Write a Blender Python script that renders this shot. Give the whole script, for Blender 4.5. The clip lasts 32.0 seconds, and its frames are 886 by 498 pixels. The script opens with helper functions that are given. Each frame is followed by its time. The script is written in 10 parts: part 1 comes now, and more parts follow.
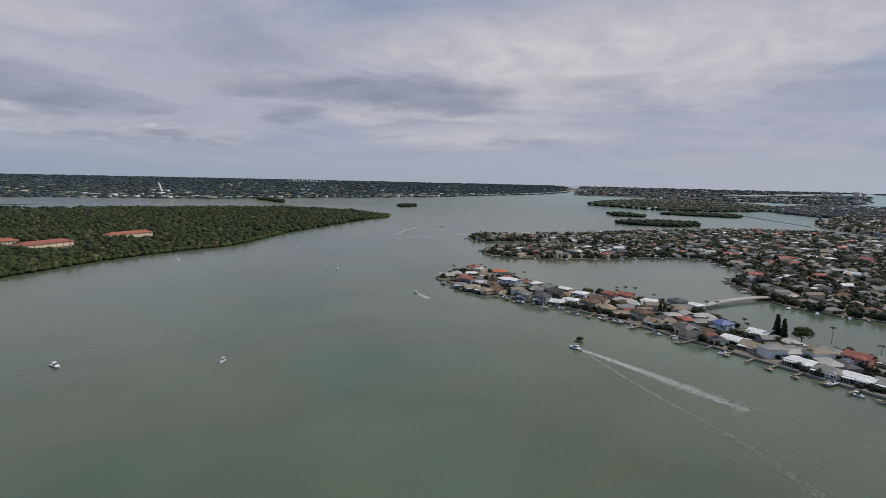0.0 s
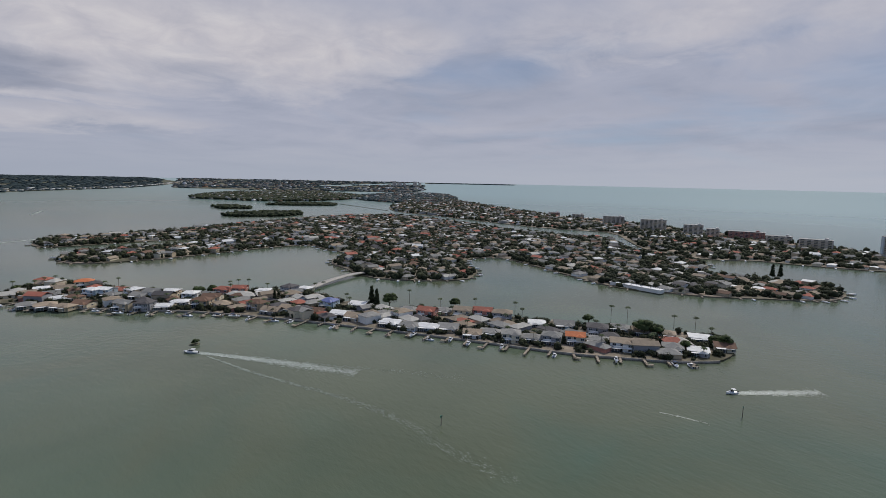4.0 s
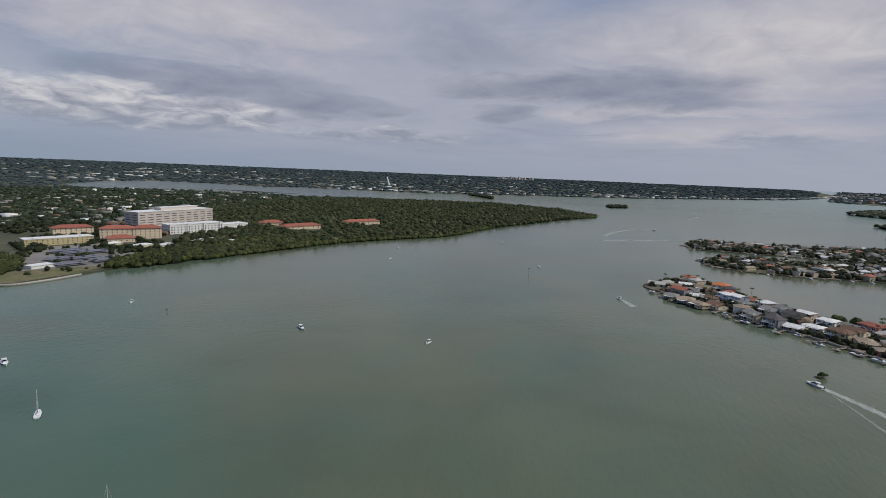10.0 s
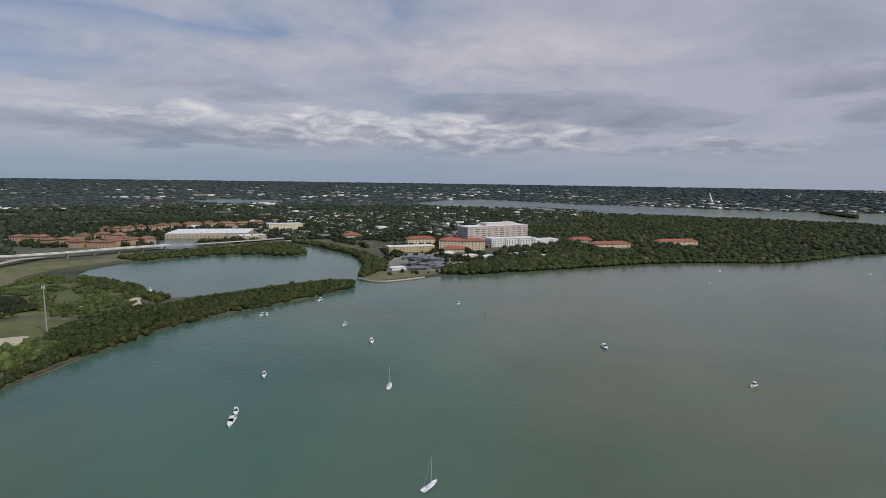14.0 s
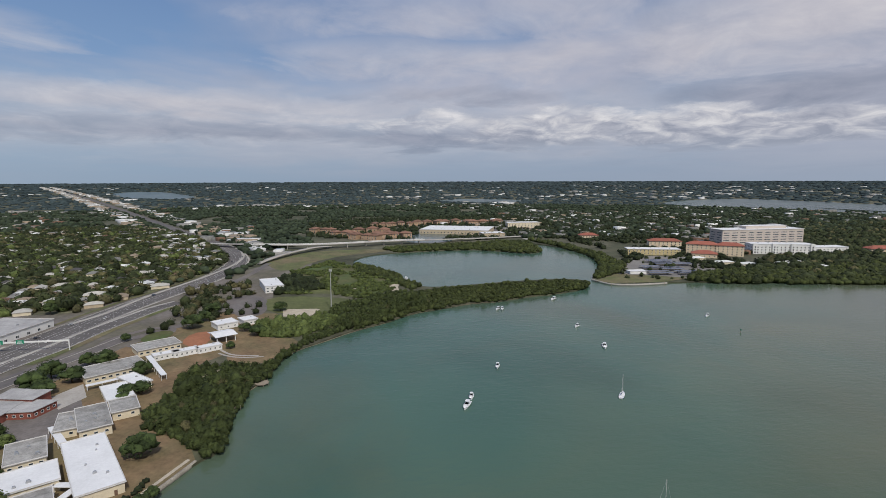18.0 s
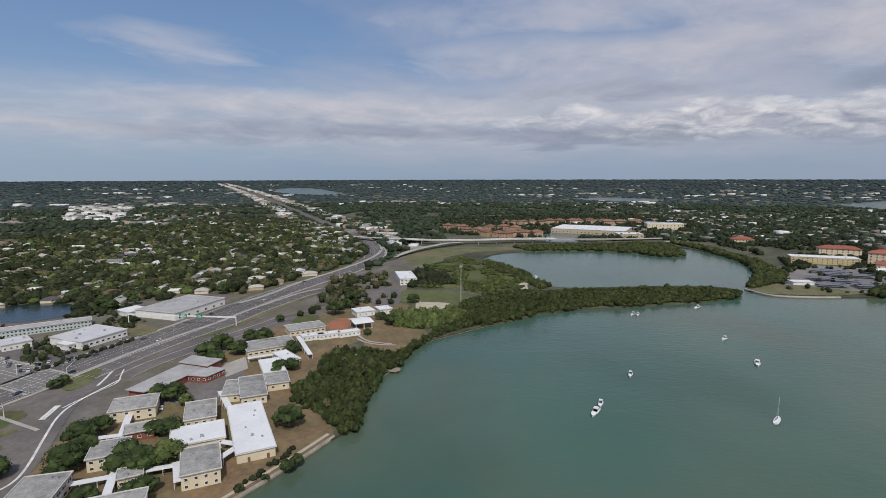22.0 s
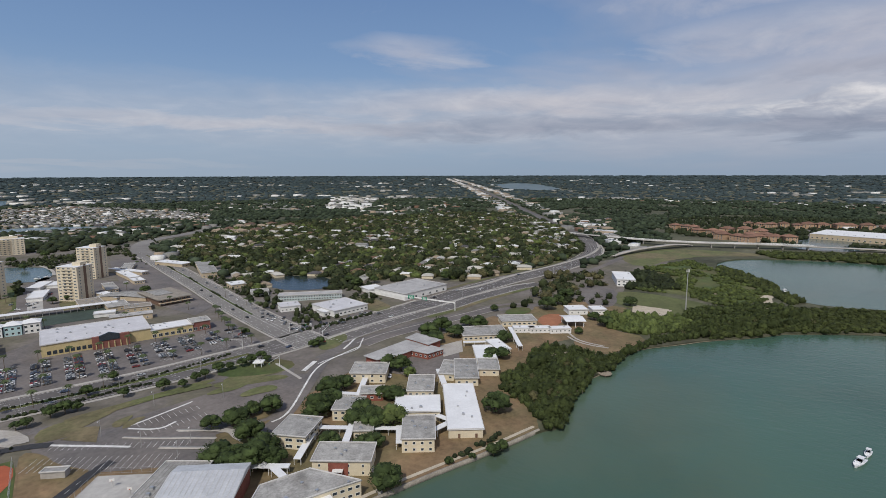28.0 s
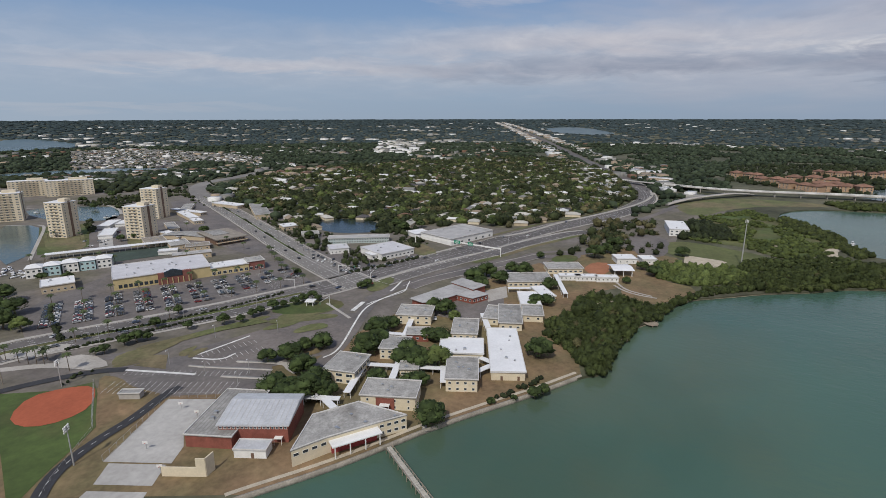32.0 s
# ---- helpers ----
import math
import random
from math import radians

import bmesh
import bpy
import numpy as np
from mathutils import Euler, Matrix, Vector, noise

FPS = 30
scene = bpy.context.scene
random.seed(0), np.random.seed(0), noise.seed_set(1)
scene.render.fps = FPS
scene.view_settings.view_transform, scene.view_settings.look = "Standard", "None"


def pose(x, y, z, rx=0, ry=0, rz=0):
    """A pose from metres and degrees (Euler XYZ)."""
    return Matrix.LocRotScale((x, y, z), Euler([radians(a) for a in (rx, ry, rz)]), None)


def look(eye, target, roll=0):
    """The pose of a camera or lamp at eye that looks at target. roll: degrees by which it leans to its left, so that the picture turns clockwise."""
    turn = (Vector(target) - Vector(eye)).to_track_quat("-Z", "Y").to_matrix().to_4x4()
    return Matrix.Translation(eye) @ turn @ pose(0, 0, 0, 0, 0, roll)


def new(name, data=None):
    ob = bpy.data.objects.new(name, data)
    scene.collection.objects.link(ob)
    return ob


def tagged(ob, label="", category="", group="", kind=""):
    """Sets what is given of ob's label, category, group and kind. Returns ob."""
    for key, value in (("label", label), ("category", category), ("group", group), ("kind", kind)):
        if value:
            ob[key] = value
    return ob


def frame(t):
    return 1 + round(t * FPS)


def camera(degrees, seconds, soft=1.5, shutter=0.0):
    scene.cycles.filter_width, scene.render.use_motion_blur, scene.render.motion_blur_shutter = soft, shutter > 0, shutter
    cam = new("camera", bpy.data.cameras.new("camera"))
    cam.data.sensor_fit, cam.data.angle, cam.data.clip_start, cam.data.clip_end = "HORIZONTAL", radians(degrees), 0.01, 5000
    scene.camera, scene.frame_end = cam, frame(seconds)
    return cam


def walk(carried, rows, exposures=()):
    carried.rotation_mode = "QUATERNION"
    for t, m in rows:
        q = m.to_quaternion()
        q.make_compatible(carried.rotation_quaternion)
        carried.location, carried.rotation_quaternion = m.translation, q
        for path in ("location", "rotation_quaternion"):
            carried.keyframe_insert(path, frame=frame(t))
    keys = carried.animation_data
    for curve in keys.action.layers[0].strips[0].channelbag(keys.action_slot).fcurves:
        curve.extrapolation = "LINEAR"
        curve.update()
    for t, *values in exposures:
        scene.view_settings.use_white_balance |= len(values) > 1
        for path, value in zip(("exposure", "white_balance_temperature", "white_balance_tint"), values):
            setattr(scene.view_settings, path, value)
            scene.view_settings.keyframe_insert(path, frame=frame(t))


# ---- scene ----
# The camera hovers in one place, 120 m over the water, and turns.
EYE = (0.0, 0.0, 120.0)
PATH = [
    (0.0, 82.50, -1.30, 0.17),
    (0.5, 82.60, -1.08, -5.57),
    (1.0, 82.66, -0.82, -13.68),
    (1.5, 82.68, -0.68, -20.88),
    (2.0, 82.66, -0.61, -26.40),
    (2.5, 82.62, -0.65, -31.19),
    (3.0, 82.60, -0.79, -35.44),
    (3.5, 82.54, -0.95, -38.27),
    (4.0, 82.49, -1.15, -41.00),
    (4.5, 82.42, -1.38, -43.30),
    (5.0, 82.32, -1.60, -43.70),
    (5.5, 82.25, -1.86, -41.33),
    (6.0, 82.07, -2.19, -35.99),
    (6.5, 81.79, -2.58, -27.35),
    (7.0, 81.50, -2.86, -17.46),
    (7.5, 81.23, -3.00, -7.77),
    (8.0, 81.09, -3.06, 0.47),
    (8.5, 81.13, -2.93, 6.45),
    (9.0, 81.23, -2.73, 12.19),
    (9.5, 81.41, -2.59, 17.41),
    (10.0, 81.62, -2.36, 22.47),
    (10.5, 81.85, -2.18, 26.99),
    (11.0, 82.06, -1.94, 30.58),
    (11.5, 82.26, -1.63, 33.23),
    (12.0, 82.36, -1.52, 36.96),
    (12.5, 82.47, -1.29, 41.81),
    (13.0, 82.53, -1.16, 46.57),
    (13.5, 82.57, -1.05, 51.31),
    (14.0, 82.59, -0.83, 55.32),
    (14.5, 82.62, -0.67, 58.71),
    (15.0, 82.62, -0.50, 62.86),
    (15.5, 82.59, -0.42, 67.25),
    (16.0, 82.57, -0.31, 71.50),
    (16.5, 82.53, -0.20, 75.20),
    (17.0, 82.48, -0.09, 78.20),
    (17.5, 82.42, 0.02, 79.90),
    (18.0, 82.38, 0.20, 80.69),
    (18.5, 82.32, 0.26, 81.23),
    (19.0, 82.25, 0.40, 81.58),
    (19.5, 82.21, 0.49, 81.95),
    (20.0, 82.18, 0.49, 83.37),
    (20.5, 82.19, 0.35, 86.71),
    (21.0, 82.20, 0.29, 89.81),
    (21.5, 82.19, 0.21, 92.47),
    (22.0, 82.18, 0.14, 95.00),
    (22.5, 82.15, 0.07, 97.40),
    (23.0, 82.12, 0.01, 99.84),
    (23.5, 82.09, -0.06, 102.15),
    (24.0, 82.04, -0.09, 104.37),
    (24.5, 81.99, -0.12, 106.87),
    (25.0, 81.94, -0.11, 109.37),
    (25.5, 81.90, -0.09, 111.93),
    (26.0, 81.86, -0.06, 113.50),
    (26.5, 81.82, -0.02, 113.95),
    (27.0, 81.79, 0.02, 114.40),
    (27.5, 81.76, 0.05, 115.95),
    (28.0, 81.75, 0.16, 118.44),
    (28.5, 81.74, 0.05, 120.48),
    (29.0, 81.74, 0.02, 121.55),
    (29.5, 81.74, 0.01, 122.18),
    (30.0, 81.75, 0.06, 122.62),
    (30.5, 81.19, 0.04, 122.95),
    (31.0, 80.60, 0.09, 123.19),
    (31.5, 80.03, 0.06, 123.40),
    (32.0, 75.81, 0.09, 123.60),
]
cam = camera(80.4, 32.0, soft=0.85)
walk(cam, [(t, pose(*EYE, rx, ry, rz)) for t, rx, ry, rz in PATH],
     exposures=[(0.0, -0.07), (2.0, -0.08), (6.0, -0.1), (9.0, -0.14), (12.0, -0.19), (15.0, -0.06), (17.5, -0.02), (24.0, -0.02), (32.0, -0.05)])


# ---- sky and sun ----
def node(nt, kind, **values):
    n = nt.nodes.new(kind)
    for k, v in values.items():
        n.inputs[k].default_value = v
    return n


def math_node(nt, op, a, b=None, c=None):
    n = nt.nodes.new("ShaderNodeMath")
    n.operation = op
    for i, v in enumerate((a, b, c)):
        if v is None:
            continue
        if isinstance(v, (int, float)):
            n.inputs[i].default_value = v
        else:
            nt.links.new(v, n.inputs[i])
    return n.outputs[0]


def ramp(nt, fac, stops):
    n = nt.nodes.new("ShaderNodeValToRGB")
    e = n.color_ramp.elements
    while len(e) < len(stops):
        e.new(0.5)
    for el, (p, c) in zip(e, stops):
        el.position, el.color = p, (*c, 1) if len(c) == 3 else c
    nt.links.new(fac, n.inputs[0])
    return n.outputs[0]


def mix(nt, fac, a, b, blend="MIX"):
    n = nt.nodes.new("ShaderNodeMix")
    n.data_type, n.blend_type = "RGBA", blend
    for sock, v in ((n.inputs[0], fac), (n.inputs[6], a), (n.inputs[7], b)):
        if isinstance(v, (int, float)):
            sock.default_value = v
        elif isinstance(v, tuple):
            sock.default_value = (*v, 1)
        else:
            nt.links.new(v, sock)
    return n.outputs[2]


SUN_DIR = Vector((0.64, 0.14, 0.75)).normalized()
world = bpy.data.worlds.new("sky")
scene.world = world
world.use_nodes = True
wt = world.node_tree
wt.nodes.clear()
sky = wt.nodes.new("ShaderNodeTexSky")
sky.sky_type, sky.sun_disc = "NISHITA", False
sky.sun_elevation = math.asin(SUN_DIR.z)
sky.sun_rotation = math.atan2(SUN_DIR.x, SUN_DIR.y)
sky.air_density, sky.dust_density, sky.ozone_density = 1.0, 1.5, 2.0
tc = wt.nodes.new("ShaderNodeTexCoord")
sep = wt.nodes.new("ShaderNodeSeparateXYZ")
wt.links.new(tc.outputs["Generated"], sep.inputs[0])
zz = math_node(wt, "MAXIMUM", sep.outputs[2], 0.0)
den = math_node(wt, "ADD", zz, 0.13)
com = wt.nodes.new("ShaderNodeCombineXYZ")
wt.links.new(math_node(wt, "DIVIDE", sep.outputs[0], den), com.inputs[0])
wt.links.new(math_node(wt, "DIVIDE", sep.outputs[1], den), com.inputs[1])


def cloud_noise(scale, detail, rough, shift, squash=(1, 1, 1)):
    mp = wt.nodes.new("ShaderNodeMapping")
    mp.inputs["Location"].default_value = shift
    mp.inputs["Scale"].default_value = squash
    wt.links.new(com.outputs[0], mp.inputs[0])
    n = node(wt, "ShaderNodeTexNoise", Scale=scale, Detail=detail, Roughness=rough, Distortion=0.35)
    wt.links.new(mp.outputs[0], n.inputs["Vector"])
    return n.outputs["Fac"]


# compass bearing and height of a direction, in degrees, ragged by two noises
az = math_node(wt, "MULTIPLY", math_node(wt, "ARCTAN2", math_node(wt, "MULTIPLY", sep.outputs[0], -1.0), sep.outputs[1]), 57.2958)
el = math_node(wt, "MULTIPLY", math_node(wt, "ARCSINE", zz), 57.2958)


def streak_noise(scale_az, scale_el, detail, rough, shift, distort=0.5):
    """Noise on the sky drawn out along the horizon; higher up its pieces grow."""
    c = wt.nodes.new("ShaderNodeCombineXYZ")
    wt.links.new(math_node(wt, "MULTIPLY_ADD", az, 1.0 / scale_az, shift), c.inputs[0])
    rise = math_node(wt, "LOGARITHM", math_node(wt, "ADD", el, 5.0), 2.718)
    wt.links.new(math_node(wt, "MULTIPLY_ADD", rise, 9.0 / scale_el, shift * 0.7), c.inputs[1])
    n = node(wt, "ShaderNodeTexNoise", Scale=1.0, Detail=detail, Roughness=rough, Distortion=distort)
    wt.links.new(c.outputs[0], n.inputs["Vector"])
    return n.outputs["Fac"]


rag = streak_noise(11, 1.9, 7, 0.62, 3.1)
wide = streak_noise(34, 4.4, 4, 0.55, 8.7)
fine = streak_noise(5, 1.1, 6, 0.6, 5.2)
az_rag = math_node(wt, "ADD", az, math_node(wt, "MULTIPLY_ADD", wide, 26.0, -13.0))
el_rag = math_node(wt, "ADD", el, math_node(wt, "MULTIPLY_ADD", rag, 4.0, -2.0))


def banks(places):
    """The strongest of several soft ovals: bearing, height, half width, half height, weight."""
    best = None
    for a, e, ra, re, k in places:
        p = math_node(wt, "MULTIPLY_ADD", az_rag, 1.0 / ra, -a / ra)
        q = math_node(wt, "MULTIPLY_ADD", el_rag, 1.0 / re, -e / re)
        d = math_node(wt, "MULTIPLY_ADD", p, p, math_node(wt, "MULTIPLY", q, q))
        v = math_node(wt, "MULTIPLY_ADD", d, -k * 0.55, k)
        best = v if best is None else math_node(wt, "MAXIMUM", best, v)
    return math_node(wt, "MAXIMUM", best, 0.0)


def torn(field, low, high, noise_, k):
    """A field broken up by a noise and cut to a mask."""
    return ramp(wt, math_node(wt, "MULTIPLY_ADD", noise_, k, math_node(wt, "ADD", field, -k / 2)), [(low, (0, 0, 0)), (high, (1, 1, 1))])


# the clear sky and the veil of high cloud: whole over the bay, thin towards the land
blue = mix(wt, 1.0, sky.outputs[0], (0.10, 0.10, 0.10), "MULTIPLY")
clear_sky = ramp(wt, zz, [(0.0, (0.30, 0.40, 0.54)), (0.09, (0.26, 0.37, 0.53)), (0.20, (0.175, 0.285, 0.48)), (0.33, (0.125, 0.22, 0.42)), (0.8, (0.09, 0.175, 0.40))])
blue = mix(wt, 0.9, blue, clear_sky)
cover = ramp(wt, math_node(wt, "MULTIPLY_ADD", az, 1.0 / 360.0, 0.5), [(0.25, (0.62, 0.62, 0.62)), (0.36, (0.74, 0.74, 0.74)), (0.58, (0.78, 0.78, 0.78)), (0.70, (0.60, 0.60, 0.60)), (0.79, (0.50, 0.50, 0.50)), (0.87, (0.24, 0.24, 0.24)), (0.97, (0.18, 0.18, 0.18))])
veil = ramp(wt, math_node(wt, "ADD", math_node(wt, "MULTIPLY", cloud_noise(0.8, 5, 0.5, (3.1, 1.7, 0), (1.0, 1.25, 1)), 0.5), math_node(wt, "MULTIPLY_ADD", wide, 0.6, math_node(wt, "ADD", cover, -0.62))), [(0.30, (0, 0, 0)), (0.62, (0.92, 0.92, 0.92))])
veil_tone = ramp(wt, math_node(wt, "MULTIPLY_ADD", rag, 0.45, math_node(wt, "MULTIPLY", wide, 0.55)), [(0.34, (0.29, 0.315, 0.40)), (0.50, (0.385, 0.40, 0.485)), (0.66, (0.46, 0.46, 0.525))])
body = mix(wt, veil, blue, veil_tone)
# a soft sheet of stratus low over the land
sheet_el = ramp(wt, math_node(wt, "MULTIPLY_ADD", rag, 0.06, zz), [(0.05, (0, 0, 0)), (0.095, (1, 1, 1)), (0.145, (0.9, 0.9, 0.9)), (0.20, (0, 0, 0))])
sheet_az = ramp(wt, math_node(wt, "MULTIPLY_ADD", az, 1.0 / 360.0, 0.5), [(0.60, (0, 0, 0)), (0.68, (0.75, 0.75, 0.75)), (0.82, (0.8, 0.8, 0.8)), (0.90, (0.5, 0.5, 0.5)), (0.98, (0.4, 0.4, 0.4))])
body = mix(wt, math_node(wt, "MULTIPLY", sheet_el, sheet_az), body, ramp(wt, fine, [(0.3, (0.36, 0.395, 0.475)), (0.5, (0.42, 0.445, 0.515)), (0.7, (0.52, 0.525, 0.575))]))
# broad pale banks, grey streaks, and the line of low cumulus with bright tops and grey bases
PALE = [(-15, 12.6, 24, 4.6, 1.0), (-33, 14.0, 8, 2.0, 0.9), (-62, 15.0, 18, 3.0, 0.6), (-6, 4.8, 12, 1.0, 0.7), (2, 6.6, 12, 0.9, 0.75), (50, 12.8, 13, 4.0, 0.8), (81, 12.2, 15, 2.2, 0.55), (108, 7.2, 20, 1.5, 0.72), (121, 12.4, 8, 1.8, 0.55), (143, 4.9, 22, 0.8, 0.7), (157, 0.9, 16, 0.4, 0.8), (72, 16.5, 24, 2.5, 0.5)]
GREY = [(1, 7.7, 8, 1.2, 0.9), (10, 9.0, 16, 1.6, 1.0), (18, 6.1, 4, 1.1, 0.9), (36, 6.4, 10, 1.3, 0.8), (45, 7.6, 11, 1.5, 0.8), (20, 12.5, 9, 2.0, 0.55), (84, 3.9, 11, 1.0, 1.0), (106, 4.6, 26, 1.2, 0.7), (80, 8.6, 12, 1.0, 0.6), (-58, 8.0, 22, 2.6, 0.35)]
HEAPS = [(30, 3.5, 13, 0.9, 0.85), (54, 4.7, 14, 2.0, 1.1), (67, 5.1, 14, 2.0, 1.05), (84, 5.6, 10, 1.3, 0.62)]
pale = torn(banks(PALE), 0.18, 0.95, rag, 0.9)
body = mix(wt, math_node(wt, "MULTIPLY", pale, 0.85), body, ramp(wt, fine, [(0.30, (0.46, 0.45, 0.50)), (0.5, (0.54, 0.52, 0.555)), (0.7, (0.62, 0.595, 0.61))]))
grey = torn(banks(GREY), 0.25, 0.85, rag, 0.8)
body = mix(wt, math_node(wt, "MULTIPLY", grey, 0.85), body, ramp(wt, fine, [(0.3, (0.20, 0.23, 0.31)), (0.7, (0.31, 0.33, 0.41))]))
heap = torn(banks(HEAPS), 0.30, 0.85, fine, 1.2)
puffs = streak_noise(3.0, 0.9, 6, 0.58, 1.4, 0.6)
lit = math_node(wt, "MULTIPLY_ADD", el, 0.055, math_node(wt, "MULTIPLY_ADD", puffs, 1.0, -0.26))
body = mix(wt, math_node(wt, "MULTIPLY", heap, 0.85), body, ramp(wt, lit, [(0.36, (0.27, 0.29, 0.36)), (0.50, (0.42, 0.43, 0.49)), (0.62, (0.60, 0.595, 0.62)), (0.76, (0.75, 0.735, 0.745))]))
haze = ramp(wt, zz, [(0.0, (0.92, 0.92, 0.92)), (0.03, (0.6, 0.6, 0.6)), (0.075, (0.1, 0.1, 0.1)), (0.11, (0, 0, 0))])
far_air = ramp(wt, math_node(wt, "MULTIPLY_ADD", az, 1.0 / 360.0, 0.5), [(0.30, (0.42, 0.45, 0.52)), (0.50, (0.34, 0.375, 0.455)), (0.66, (0.265, 0.325, 0.42)), (0.80, (0.255, 0.33, 0.43)), (0.95, (0.32, 0.39, 0.48))])
low = mix(wt, haze, body, far_air)
bg = wt.nodes.new("ShaderNodeBackground")
bg.inputs[1].default_value = 1.08
wt.links.new(low, bg.inputs[0])
wo = wt.nodes.new("ShaderNodeOutputWorld")
wt.links.new(bg.outputs[0], wo.inputs[0])

sun = new("sun", bpy.data.lights.new("sun", "SUN"))
sun.data.energy, sun.data.angle, sun.data.color = 3.0, radians(2.0), (1.0, 0.95, 0.87)
sun.matrix_world = look(SUN_DIR * 900, (0, 0, 0))


# ---- materials ----
def material(name, color, rough=0.8, var=0.2, scale=0.6, fine=6.0, bump=0.15, metal=0.0, rand=0.0, island=0.0, spec=0.4, second=None, split=(0.42, 0.6), space="Object"):
    """A surface with stains and grain at two scales; rand varies it from piece to piece, island from clump to clump."""
    m = bpy.data.materials.new(name)
    m.use_nodes = True
    nt = m.node_tree
    b = nt.nodes["Principled BSDF"]
    b.inputs["Roughness"].default_value, b.inputs["Metallic"].default_value = rough, metal
    b.inputs["Specular IOR Level"].default_value = spec
    t = nt.nodes.new("ShaderNodeTexCoord")
    geo = nt.nodes.new("ShaderNodeNewGeometry")
    where = geo.outputs["Position"] if space == "World" else t.outputs["Object"]
    n1 = node(nt, "ShaderNodeTexNoise", Scale=scale, Detail=4, Roughness=0.6)
    n2 = node(nt, "ShaderNodeTexNoise", Scale=fine, Detail=3, Roughness=0.6)
    nt.links.new(where, n1.inputs["Vector"])
    nt.links.new(where, n2.inputs["Vector"])
    big = ramp(nt, n1.outputs["Fac"], [(0.3, (1 - var,) * 3), (0.7, (1 + var,) * 3)])
    small = ramp(nt, n2.outputs["Fac"], [(0.3, (1 - var * 0.7,) * 3), (0.7, (1 + var * 0.7,) * 3)])
    base = color
    if second:
        n3 = node(nt, "ShaderNodeTexNoise", Scale=scale * 0.35, Detail=5, Roughness=0.6)
        nt.links.new(where, n3.inputs["Vector"])
        base = mix(nt, ramp(nt, n3.outputs["Fac"], [(split[0], (0, 0, 0)), (split[1], (1, 1, 1))]), color, second)
    col = mix(nt, 1.0, base, big, "MULTIPLY")
    col = mix(nt, 1.0, col, small, "MULTIPLY")
    for amount, source in ((rand, "object"), (island, "island")):
        if amount:
            if source == "object":
                r = nt.nodes.new("ShaderNodeObjectInfo").outputs["Random"]
            else:
                r = geo.outputs["Random Per Island"]
            col = mix(nt, 1.0, col, ramp(nt, r, [(0.0, (1 - amount, 1 - amount * 0.9, 1 - amount)), (1.0, (1 + amount, 1 + amount, 1 + amount * 0.7))]), "MULTIPLY")
    nt.links.new(col, b.inputs["Base Color"])
    if bump:
        bp = node(nt, "ShaderNodeBump", Strength=bump, Distance=0.1 if bump < 0.5 else 0.7)
        nt.links.new(n2.outputs["Fac"], bp.inputs["Height"])
        nt.links.new(bp.outputs[0], b.inputs["Normal"])
    return m


